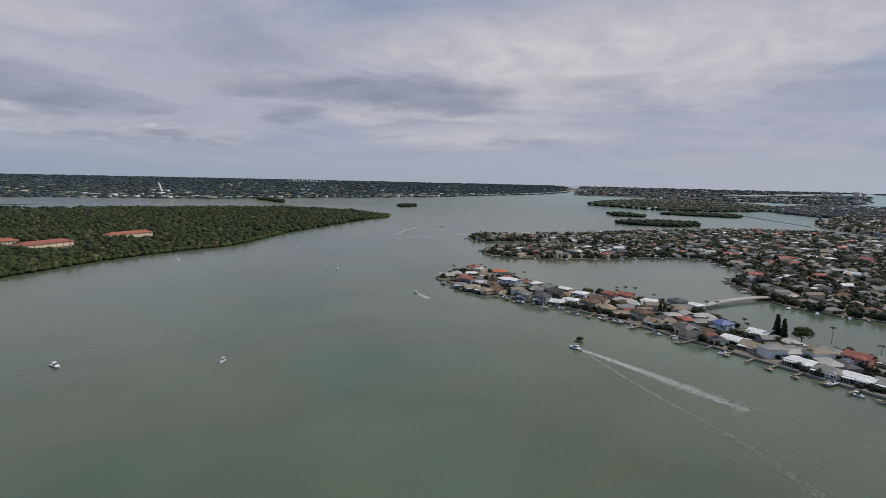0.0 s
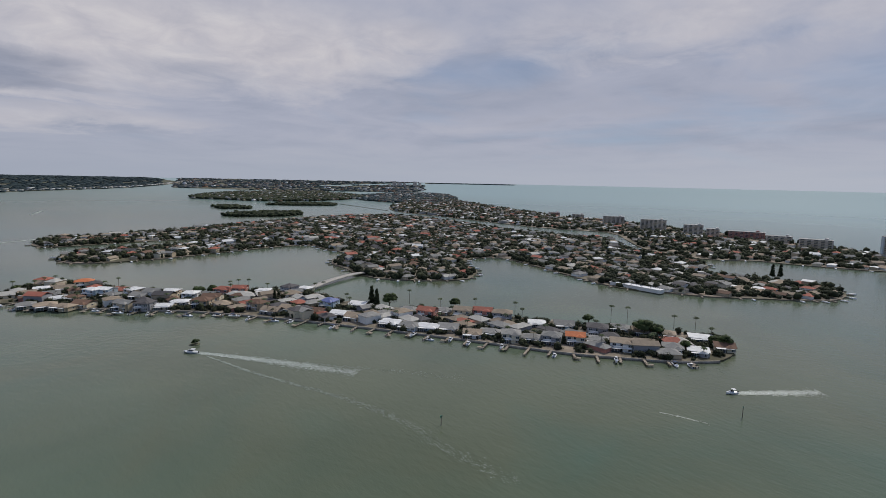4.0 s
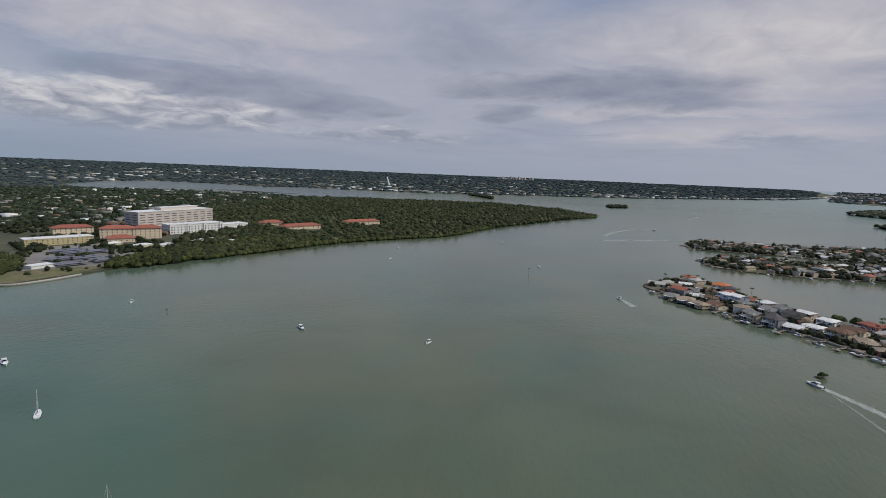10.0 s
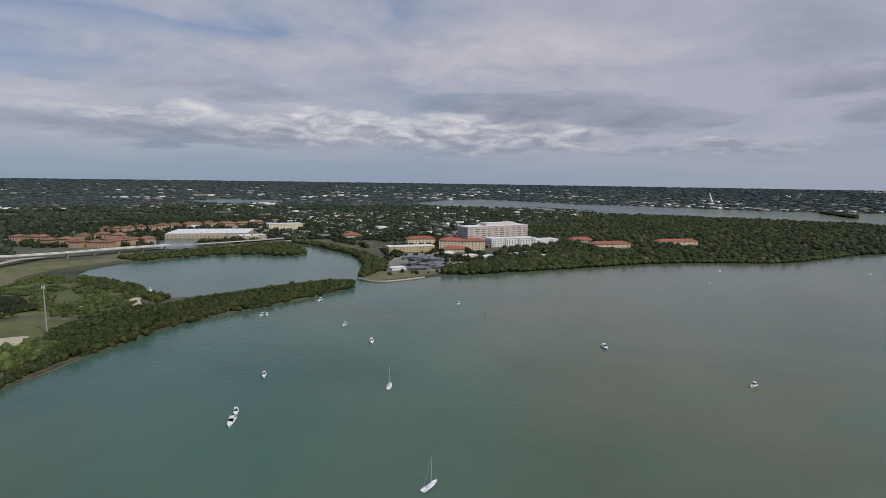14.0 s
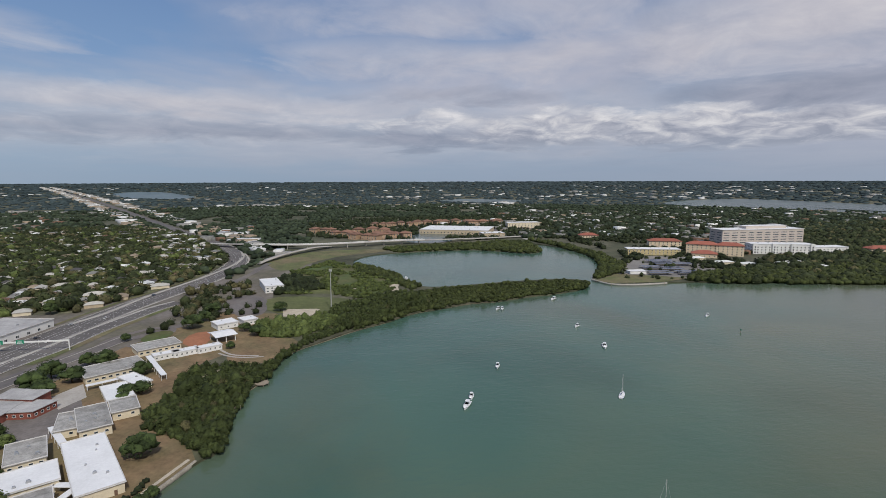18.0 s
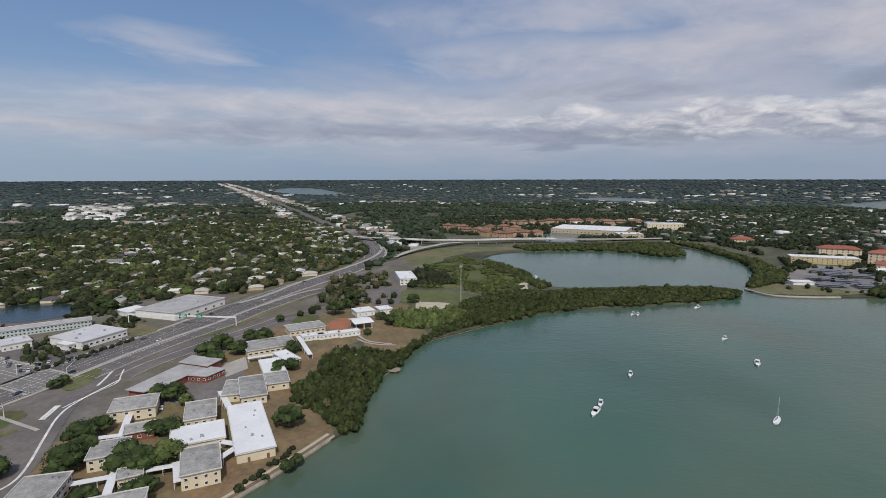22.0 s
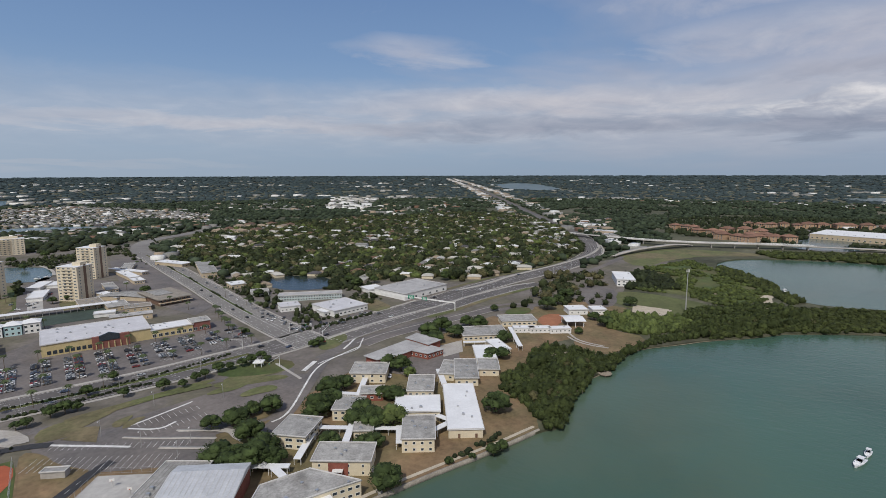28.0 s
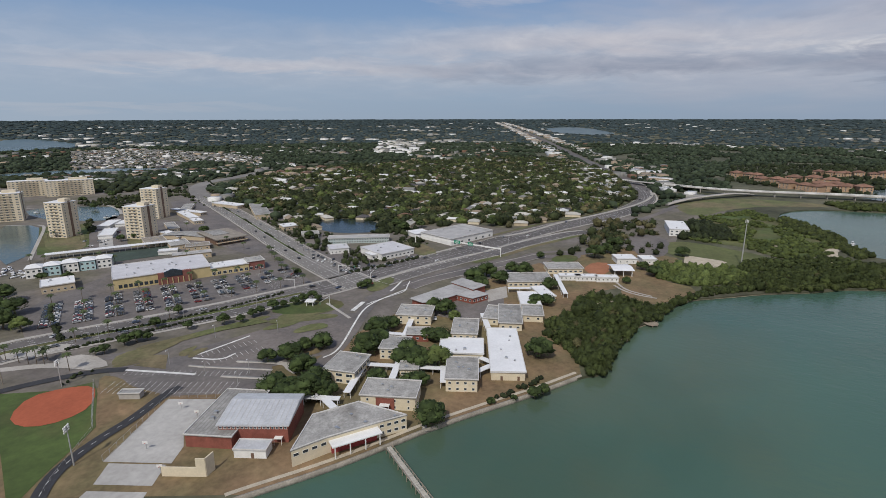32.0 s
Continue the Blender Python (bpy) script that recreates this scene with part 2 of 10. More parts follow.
def water_material(name, shallow, deep, patch=0.006):
    m = bpy.data.materials.new(name)
    m.use_nodes = True
    nt = m.node_tree
    b = nt.nodes["Principled BSDF"]
    b.inputs["Roughness"].default_value = 0.12
    b.inputs["IOR"].default_value = 1.33
    geo = nt.nodes.new("ShaderNodeNewGeometry")
    n1 = node(nt, "ShaderNodeTexNoise", Scale=patch, Detail=5, Roughness=0.55, Distortion=0.6)
    nt.links.new(geo.outputs["Position"], n1.inputs["Vector"])
    sx_ = nt.nodes.new("ShaderNodeSeparateXYZ")
    nt.links.new(geo.outputs["Position"], sx_.inputs[0])
    bed = ramp(nt, math_node(nt, "MULTIPLY_ADD", sx_.outputs[1], -0.0022, math_node(nt, "MULTIPLY_ADD", sx_.outputs[0], -0.0016, 0.42)), [(0.0, (0, 0, 0)), (0.8, (1, 1, 1))])
    depth = math_node(nt, "ADD", n1.outputs["Fac"], math_node(nt, "MULTIPLY_ADD", bed, 0.26, -0.13))
    col = ramp(nt, depth, [(0.30, deep), (0.5, tuple((p + q) / 2 for p, q in zip(shallow, deep))), (0.70, shallow)])
    # random patches of cloud shadow, painted into the water's colour
    cloud_shade = node(nt, "ShaderNodeTexNoise", Scale=0.0085, Detail=4, Roughness=0.5, Distortion=0.4)
    nt.links.new(geo.outputs["Position"], cloud_shade.inputs["Vector"])
    col = mix(nt, 1.0, col, ramp(nt, cloud_shade.outputs["Fac"], [(0.34, (0.84, 0.86, 0.84)), (0.52, (1.0, 1.0, 1.0)), (0.7, (1.12, 1.10, 1.08))]), "MULTIPLY")
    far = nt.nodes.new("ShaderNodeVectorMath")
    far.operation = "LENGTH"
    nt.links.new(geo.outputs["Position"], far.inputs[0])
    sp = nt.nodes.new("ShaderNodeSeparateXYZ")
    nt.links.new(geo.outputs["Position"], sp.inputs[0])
    # teal of the gulf, with far sky sheen painted into the base colour
    gulf_and_sheen = math_node(nt, "ADD", far.outputs["Value"], math_node(nt, "MULTIPLY", sp.outputs[0], 1.1))
    col = mix(nt, ramp(nt, math_node(nt, "DIVIDE", gulf_and_sheen, 9000.0), [(0.22, (0, 0, 0)), (0.62, (1, 1, 1))]), col, (0.215, 0.315, 0.32))
    nt.links.new(col, b.inputs["Base Color"])
    total = None
    for s, amount in ((0.03, 0.35), (0.11, 0.3), (0.34, 0.45)):
        mp = nt.nodes.new("ShaderNodeMapping")
        mp.inputs["Scale"].default_value = (1.0, 0.45, 1.0)
        mp.inputs["Rotation"].default_value = (0, 0, 0.6)
        nt.links.new(geo.outputs["Position"], mp.inputs[0])
        n = node(nt, "ShaderNodeTexNoise", Scale=s, Detail=3, Roughness=0.6)
        nt.links.new(mp.outputs[0], n.inputs["Vector"])
        part_ = math_node(nt, "MULTIPLY", n.outputs["Fac"], amount)
        total = part_ if total is None else math_node(nt, "ADD", total, part_)
    bp = node(nt, "ShaderNodeBump", Distance=0.6)
    spread = math_node(nt, "DIVIDE", far.outputs["Value"], 5000.0)
    nt.links.new(ramp(nt, spread, [(0.0, (0.95, 0.95, 0.95)), (0.15, (0.6, 0.6, 0.6)), (0.5, (0.0, 0.0, 0.0))]), bp.inputs["Strength"])
    nt.links.new(ramp(nt, spread, [(0.0, (0.10, 0.10, 0.10)), (0.2, (0.18, 0.18, 0.18)), (0.6, (0.3, 0.3, 0.3))]), b.inputs["Roughness"])
    nt.links.new(ramp(nt, spread, [(0.25, (0.5, 0.5, 0.5)), (0.75, (0.16, 0.16, 0.16))]), b.inputs["Specular IOR Level"])
    level = nt.nodes.new("ShaderNodeCombineXYZ")
    level.inputs[2].default_value = 1.0
    nt.links.new(level.outputs[0], bp.inputs["Normal"])
    nt.links.new(total, bp.inputs["Height"])
    nt.links.new(bp.outputs[0], b.inputs["Normal"])
    return m


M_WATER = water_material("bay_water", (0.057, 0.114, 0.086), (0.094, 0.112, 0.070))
M_POND = water_material("still_water", (0.09, 0.125, 0.118), (0.07, 0.10, 0.10), 0.02)
M_DARKPOND = water_material("dark_still_water", (0.030, 0.042, 0.045), (0.02, 0.03, 0.032), 0.02)
M_LAND = material("wooded_ground", (0.060, 0.064, 0.036), 0.95, 0.35, 0.02, 0.12, 0.0, second=(0.11, 0.105, 0.07), space="World")
M_PAVED = material("worn_paving", (0.150, 0.134, 0.120), 0.95, 0.24, 0.04, 0.3, 0.0, second=(0.118, 0.108, 0.078), split=(0.42, 0.58), space="World")
M_SAND = material("sandy_lot", (0.22, 0.19, 0.14), 0.95, 0.3, 0.03, 0.2, 0.0, second=(0.09, 0.10, 0.05), space="World")
M_GRASS = material("lawn", (0.060, 0.090, 0.024), 0.95, 0.25, 0.03, 0.3, 0.0, second=(0.10, 0.092, 0.04), space="World")
M_DRY = material("dry_lawn", (0.190, 0.128, 0.072), 0.95, 0.24, 0.05, 0.4, 0.0, second=(0.135, 0.112, 0.056), space="World")
M_YARD = material("paved_yards", (0.20, 0.165, 0.125), 0.95, 0.35, 0.05, 0.3, 0.0, second=(0.075, 0.07, 0.04), space="World")
M_GREEN = material("mown_grass", (0.096, 0.110, 0.040), 0.95, 0.25, 0.03, 0.3, 0.0, second=(0.12, 0.125, 0.05), space="World")
M_PLAY = material("orange_playground_surface", (0.30, 0.13, 0.07), 0.95, 0.15, 0.1, 0.6, 0.0, space="World")
M_CLAY = material("red_clay", (0.33, 0.088, 0.043), 0.95, 0.12, 0.1, 0.6, 0.0, space="World")
M_ASPHALT = material("asphalt", (0.128, 0.118, 0.114), 0.9, 0.22, 0.04, 0.5, 0.0, second=(0.153, 0.135, 0.124), space="World")
M_HIGHWAY = material("worn_highway_asphalt", (0.104, 0.096, 0.092), 0.9, 0.18, 0.03, 0.5, 0.0, second=(0.128, 0.118, 0.112), space="World")
M_TRACK = material("new_asphalt", (0.035, 0.036, 0.04), 0.9, 0.2, 0.1, 0.6, 0.0, space="World")
M_CONCRETE = material("concrete", (0.36, 0.34, 0.31), 0.9, 0.15, 0.08, 0.7, 0.0, space="World")
M_COURT = material("court_concrete", (0.40, 0.39, 0.37), 0.9, 0.14, 0.05, 0.5, 0.0, second=(0.33, 0.32, 0.30), space="World")
M_VERGE = material("verge_grass", (0.105, 0.118, 0.046), 0.95, 0.25, 0.05, 0.4, 0.0, second=(0.16, 0.13, 0.075), space="World")
M_GREENCOURT = material("dark_green_court", (0.045, 0.065, 0.052), 0.9, 0.2, 0.05, 0.4, 0.0, space="World")
M_ROOFPALE = material("pale_grey_roof", (0.50, 0.50, 0.52), 0.8, 0.1, 0.12, 0.9, 0.03)
M_WORNROAD = material("bleached_asphalt", (0.205, 0.195, 0.182), 0.92, 0.15, 0.03, 0.5, 0.0, second=(0.17, 0.16, 0.15), space="World")
M_PAINT = material("road_paint", (0.62, 0.62, 0.60), 0.8, 0.2, 0.3, 1.5, 0.0, space="World")
M_CREAM = material("cream_stucco", (0.62, 0.55, 0.41), 0.9, 0.08, 0.3, 2.0, 0.05)
M_WHITE = material("white_paint", (0.70, 0.70, 0.68), 0.7, 0.08, 0.3, 2.0, 0.05)
M_ROOFGREY = material("grey_membrane_roof", (0.30, 0.293, 0.285), 0.85, 0.26, 0.25, 1.1, 0.05, rand=0.12, second=(0.21, 0.20, 0.19), split=(0.5, 0.68))
M_ROOFWHITE = material("white_membrane_roof", (0.66, 0.67, 0.68), 0.75, 0.07, 0.12, 0.9, 0.03)
M_ROOFMID = material("weathered_pale_roof", (0.37, 0.365, 0.36), 0.85, 0.16, 0.14, 1.0, 0.04, second=(0.29, 0.285, 0.28), split=(0.5, 0.7))
M_BRICK = material("red_brick", (0.22, 0.075, 0.055), 0.9, 0.2, 0.4, 4.0, 0.1)
M_GLASS = material("dark_window", (0.035, 0.045, 0.055), 0.15, 0.2, 0.5, 2.0, 0.0, spec=0.6)
M_TILE = material("terracotta_tiles", (0.29, 0.10, 0.07), 0.9, 0.2, 0.3, 3.0, 0.1, rand=0.1)
M_TRUNK = material("bark", (0.12, 0.095, 0.07), 0.95, 0.25, 1.5, 8.0, 0.2)
M_LEAF = material("foliage", (0.026, 0.034, 0.016), 0.85, 0.35, 0.25, 1.6, 0.9, island=0.45, spec=0.2)
M_SHADE = material("shade_tree_leaves", (0.040, 0.058, 0.021), 0.85, 0.3, 0.3, 2.0, 0.9, island=0.45, spec=0.2)
M_SANDPALE = material("pale_sand", (0.42, 0.37, 0.29), 0.95, 0.15, 0.2, 1.5, 0.0, space="World")
M_LEAF_LIGHT = material("light_foliage", (0.084, 0.108, 0.036), 0.85, 0.35, 0.25, 1.6, 0.9, island=0.35, spec=0.2)
M_NEIGHBOUR = material("suburb_tree_leaves", (0.038, 0.047, 0.023), 0.9, 0.35, 0.2, 1.4, 0.9, island=0.5, spec=0.15)
M_GARDEN = material("garden_leaves", (0.038, 0.043, 0.026), 0.9, 0.35, 0.25, 1.6, 0.9, island=0.5, spec=0.15)
M_SHORE = material("dark_mangrove_leaves", (0.043, 0.056, 0.019), 0.85, 0.35, 0.25, 1.6, 0.9, island=0.4, spec=0.2)
M_SCRUB = material("bright_scrub_leaves", (0.066, 0.084, 0.027), 0.85, 0.35, 0.25, 1.6, 0.9, island=0.4, spec=0.2)
M_LEAF_BROWN = material("thin_brown_foliage", (0.095, 0.088, 0.045), 0.9, 0.35, 0.25, 1.6, 0.9, island=0.35, spec=0.2)
M_MANGROVE = material("mangrove_leaves", (0.046, 0.057, 0.019), 0.85, 0.35, 0.25, 1.6, 0.9, island=0.45, spec=0.2)
M_MIDLEAF = material("suburb_woods", (0.034, 0.046, 0.030), 0.9, 0.3, 0.05, 0.4, 0.0, island=0.5, spec=0.15)
# bluish: the haze of distance is painted into this base colour
M_FARLEAF_HAZE = material("hazed_far_woods", (0.044, 0.061, 0.067), 0.95, 0.2, 0.01, 0.05, 0.0, island=0.25, spec=0.1)


# ---- mesh helpers ----
H = EYE[2]
RIM, REACH = 2400.0, 20800.0


def bowl(x, y, z=0.0):
    """The far ground rises gently, so that the land and the sea reach the horizon within five kilometres."""
    x, y = np.asarray(x, float), np.asarray(y, float)
    d = np.maximum(np.hypot(x, y), 1e-6)
    far = np.maximum(d - RIM, 0)
    r = np.where(d > RIM, RIM + 1134 * np.log1p(far / RIM), d)
    s = r / d
    return np.stack([x * s, y * s, H * (1 - s) + np.asarray(z, float) * s], -1), s


class Build:
    """Collects the faces of one mesh."""

    def __init__(self):
        self.v, self.f, self.m, self.now = [], [], [], 0

    def add(self, verts, faces):
        k = len(self.v)
        self.m += [self.now] * len(faces)
        self.v += [tuple(p) for p in verts]
        self.f += [tuple(i + k for i in q) for q in faces]
        return self

    def box(self, x, y, z, sx, sy, sz, ang=0.0, taper=1.0):
        """A box that stands on z, with its middle at x, y."""
        c, s = math.cos(radians(ang)), math.sin(radians(ang))
        vs = []
        for zz_, k in ((z, 1.0), (z + sz, taper)):
            for a, b in ((-1, -1), (1, -1), (1, 1), (-1, 1)):
                u, w = a * sx / 2 * k, b * sy / 2 * k
                vs.append((x + u * c - w * s, y + u * s + w * c, zz_))
        return self.add(vs, [(3, 2, 1, 0), (4, 5, 6, 7), (0, 1, 5, 4), (1, 2, 6, 5), (2, 3, 7, 6), (3, 0, 4, 7)])

    def prism(self, poly, z0, z1):
        n = len(poly)
        area = sum(poly[i - 1][0] * poly[i][1] - poly[i][0] * poly[i - 1][1] for i in range(n))
        if area < 0:
            poly = poly[::-1]
        vs = [(x, y, z0) for x, y in poly] + [(x, y, z1) for x, y in poly]
        return self.add(vs, [tuple(range(n))[::-1], tuple(range(n, 2 * n))] + [(i, (i + 1) % n, (i + 1) % n + n, i + n) for i in range(n)])

    def rod(self, p, q, r0, r1=None, n=6):
        p, q = Vector(p), Vector(q)
        r1 = r0 if r1 is None else r1
        w = (q - p).normalized()
        u = w.orthogonal().normalized()
        v = w.cross(u)
        vs = []
        for o, r in ((p, r0), (q, r1)):
            for i in range(n):
                a = 2 * math.pi * i / n
                vs.append(o + u * (r * math.cos(a)) + v * (r * math.sin(a)))
        return self.add(vs, [(i, (i + 1) % n, (i + 1) % n + n, i + n) for i in range(n)] + [tuple(range(n))[::-1], tuple(range(n, 2 * n))])

    def gable(self, z, sx, sy, rise, over=0.5, thick=0.2):
        """A gable roof along x over a plan sx by sy, with eaves."""
        a, b = sx / 2 + over, sy / 2 + over
        drop = rise * over / (sy / 2)
        vs = []
        for x in (-a, a):
            vs += [(x, -b, z - drop), (x, 0, z + rise), (x, b, z - drop), (x, b, z - drop - thick), (x, 0, z + rise - thick), (x, -b, z - drop - thick)]
        fs = [(0, 6, 7, 1), (1, 7, 8, 2), (2, 8, 9, 3), (3, 9, 10, 4), (4, 10, 11, 5), (5, 11, 6, 0), (0, 1, 4, 5), (1, 2, 3, 4), (6, 11, 10, 7), (7, 10, 9, 8)]
        return self.add(vs, fs)

    def hip(self, z, sx, sy, rise, over=0.6, x0=0.0, y0=0.0):
        a, b = sx / 2 + over, sy / 2 + over
        k = max(a - b, 0.3) if a > b else 0.3
        vs = [(x0 - a, y0 - b, z), (x0 + a, y0 - b, z), (x0 + a, y0 + b, z), (x0 - a, y0 + b, z), (x0 - k, y0, z + rise), (x0 + k, y0, z + rise)]
        vs += [(x0 - a, y0 - b, z - 0.2), (x0 + a, y0 - b, z - 0.2), (x0 + a, y0 + b, z - 0.2), (x0 - a, y0 + b, z - 0.2)]
        fs = [(0, 1, 5, 4), (1, 2, 5), (2, 3, 4, 5), (3, 0, 4), (6, 7, 1, 0), (7, 8, 2, 1), (8, 9, 3, 2), (9, 6, 0, 3), (9, 8, 7, 6)]
        return self.add(vs, fs)

    def mesh(self, name, mat_):
        me = bpy.data.meshes.new(name)
        me.from_pydata(self.v, [], self.f)
        for m in mat_ if isinstance(mat_, tuple) else (mat_,):
            me.materials.append(m)
        if max(self.m):
            me.polygons.foreach_set("material_index", self.m)
        return me


def part(name, shape, mat_, parent=None, label="", at=None):
    """One mesh object, under a thing or a part."""
    me = shape if isinstance(shape, bpy.types.Mesh) else shape.mesh(name, mat_)
    ob = new(name, me)
    if at is not None:
        ob.matrix_basis = at
    if parent is not None:
        ob.parent = parent
    if label:
        ob["label"] = label
    return ob


def big_mesh(name, verts, tris, mat_):
    """A large triangle mesh from arrays."""
    me = bpy.data.meshes.new(name)
    me.vertices.add(len(verts))
    me.vertices.foreach_set("co", np.ascontiguousarray(verts, np.float32).ravel())
    n = len(tris)
    me.loops.add(3 * n)
    me.polygons.add(n)
    me.loops.foreach_set("vertex_index", np.ascontiguousarray(tris, np.int32).ravel())
    me.polygons.foreach_set("loop_start", np.arange(0, 3 * n, 3, dtype=np.int32))
    me.update(calc_edges=True)
    me.materials.append(mat_)
    return new(name, me)


def inside(x, y, poly):
    x, y = np.asarray(x), np.asarray(y)
    hit = np.zeros(x.shape, bool)
    for (x0, y0), (x1, y1) in zip(poly, poly[1:] + poly[:1]):
        if y0 != y1:
            hit ^= ((y0 > y) != (y1 > y)) & (x < (x1 - x0) * (y - y0) / (y1 - y0) + x0)
    return hit


def rounded(poly, times=1, closed=True):
    """Cuts the corners of an outline."""
    for _ in range(times):
        out = [] if closed else [poly[0]]
        pairs = zip(poly, poly[1:] + poly[:1]) if closed else zip(poly, poly[1:])
        for (a, b), (c, d) in pairs:
            out += [(a * 0.75 + c * 0.25, b * 0.75 + d * 0.25), (a * 0.25 + c * 0.75, b * 0.25 + d * 0.75)]
        if not closed:
            out.append(poly[-1])
        poly = out
    return poly


def sheet(name, poly, mat_, z=1.2, skirt=2.2, grid=True):
    """Flat ground with an outline and a bank down into the water; it follows the far rise."""
    from mathutils.geometry import delaunay_2d_cdt
    fine = []
    for (a, b), (c, d) in zip(poly, poly[1:] + poly[:1]):
        n = 1
        if max(math.hypot(a, b), math.hypot(c, d)) > RIM * 0.9:
            n = max(1, int(math.hypot(a - c, b - d) / (0.12 * max(900, min(math.hypot(a, b), math.hypot(c, d))))))
        fine += [(a + (c - a) * i / n, b + (d - b) * i / n) for i in range(n)]
    pts = [Vector(p) for p in fine]
    n = len(pts)
    if grid:
        for d in np.geomspace(RIM, REACH * 0.985, 26):
            t = np.radians(np.arange(0, 360, 2.0))
            xs, ys = d * np.cos(t), d * np.sin(t)
            k = inside(xs, ys, fine)
            pts += [Vector((float(a), float(b))) for a, b in zip(xs[k], ys[k])]
    vs, _, fs, *_ = delaunay_2d_cdt(pts, [], [list(range(n))], 1, 1e-4)
    xy = np.array([tuple(v) for v in vs])
    p, _ = bowl(xy[:, 0], xy[:, 1], z)
    tris = []
    for f in fs:
        a, b, c = (vs[i] for i in f[:3])
        cross = (b.x - a.x) * (c.y - a.y) - (b.y - a.y) * (c.x - a.x)
        tris.append(tuple(f) if cross > 0 else tuple(f)[::-1])
    if skirt:
        fx = np.array(fine)
        top, _ = bowl(fx[:, 0], fx[:, 1], z)
        low_, _ = bowl(fx[:, 0], fx[:, 1], z - skirt)
        k = len(p)
        p = np.vstack([p, top, low_])
        for i in range(n):
            j = (i + 1) % n
            tris += [(k + i, k + n + i, k + n + j), (k + i, k + n + j, k + j)]
    return tagged(big_mesh(name, p, tris, mat_), kind="structure")


def ribbon(name, line, width, mat_, z=1.3, smooth=2, kind="structure", lift=None, sides=0.0):
    """A road or path along a line; lift gives it a height along the way."""
    line = rounded(list(line), smooth, closed=False)
    p = np.array(line, float)
    step = np.gradient(p, axis=0)
    nrm = np.stack([-step[:, 1], step[:, 0]], -1)
    nrm /= np.linalg.norm(nrm, axis=1)[:, None]
    up = np.full(len(p), z) if lift is None else z + np.interp(np.linspace(0, 1, len(p)), np.linspace(0, 1, len(lift)), lift)
    left, right = p + nrm * width / 2, p - nrm * width / 2
    rows = [bowl(left[:, 0], left[:, 1], up)[0], bowl(right[:, 0], right[:, 1], up)[0]]
    n = len(p)
    tris = []
    for i in range(n - 1):
        tris += [(n + i, n + i + 1, i + 1), (n + i, i + 1, i)]
    if sides:
        rows += [bowl(left[:, 0], left[:, 1], up - sides)[0], bowl(right[:, 0], right[:, 1], up - sides)[0]]
        for i in range(n - 1):
            tris += [(i, i + 1, 2 * n + i + 1), (i, 2 * n + i + 1, 2 * n + i), (n + i + 1, n + i, 3 * n + i), (n + i + 1, 3 * n + i, 3 * n + i + 1)]
            tris += [(2 * n + i, 2 * n + i + 1, 3 * n + i + 1), (2 * n + i, 3 * n + i + 1, 3 * n + i)]
    return tagged(big_mesh(name, np.vstack(rows), tris, mat_), kind=kind)


def lump(seed, sub=2, squash=0.8, rough=0.25):
    """A clump of leaves: an uneven ball on a flat base."""
    bm = bmesh.new()
    bmesh.ops.create_icosphere(bm, subdivisions=sub, radius=1.0)
    for v in bm.verts:
        k = 1 + rough * noise.noise(v.co * 1.7 + Vector((seed * 7.1, seed, 0))) * 1.6 + rough * 0.7 * noise.noise(v.co * 4.1 + Vector((0, seed * 3.3, 1)))
        v.co *= k
        v.co.z = max(v.co.z * squash, -0.45)
    bm.verts.index_update()
    vs = np.array([v.co[:] for v in bm.verts])
    fs = np.array([[v.index for v in f.verts] for f in bm.faces])
    bm.free()
    return vs, fs


LUMPS = {sub: [lump(i + 10 * sub, sub, 0.85, 0.42) for i in range(6)] for sub in (1, 2)}


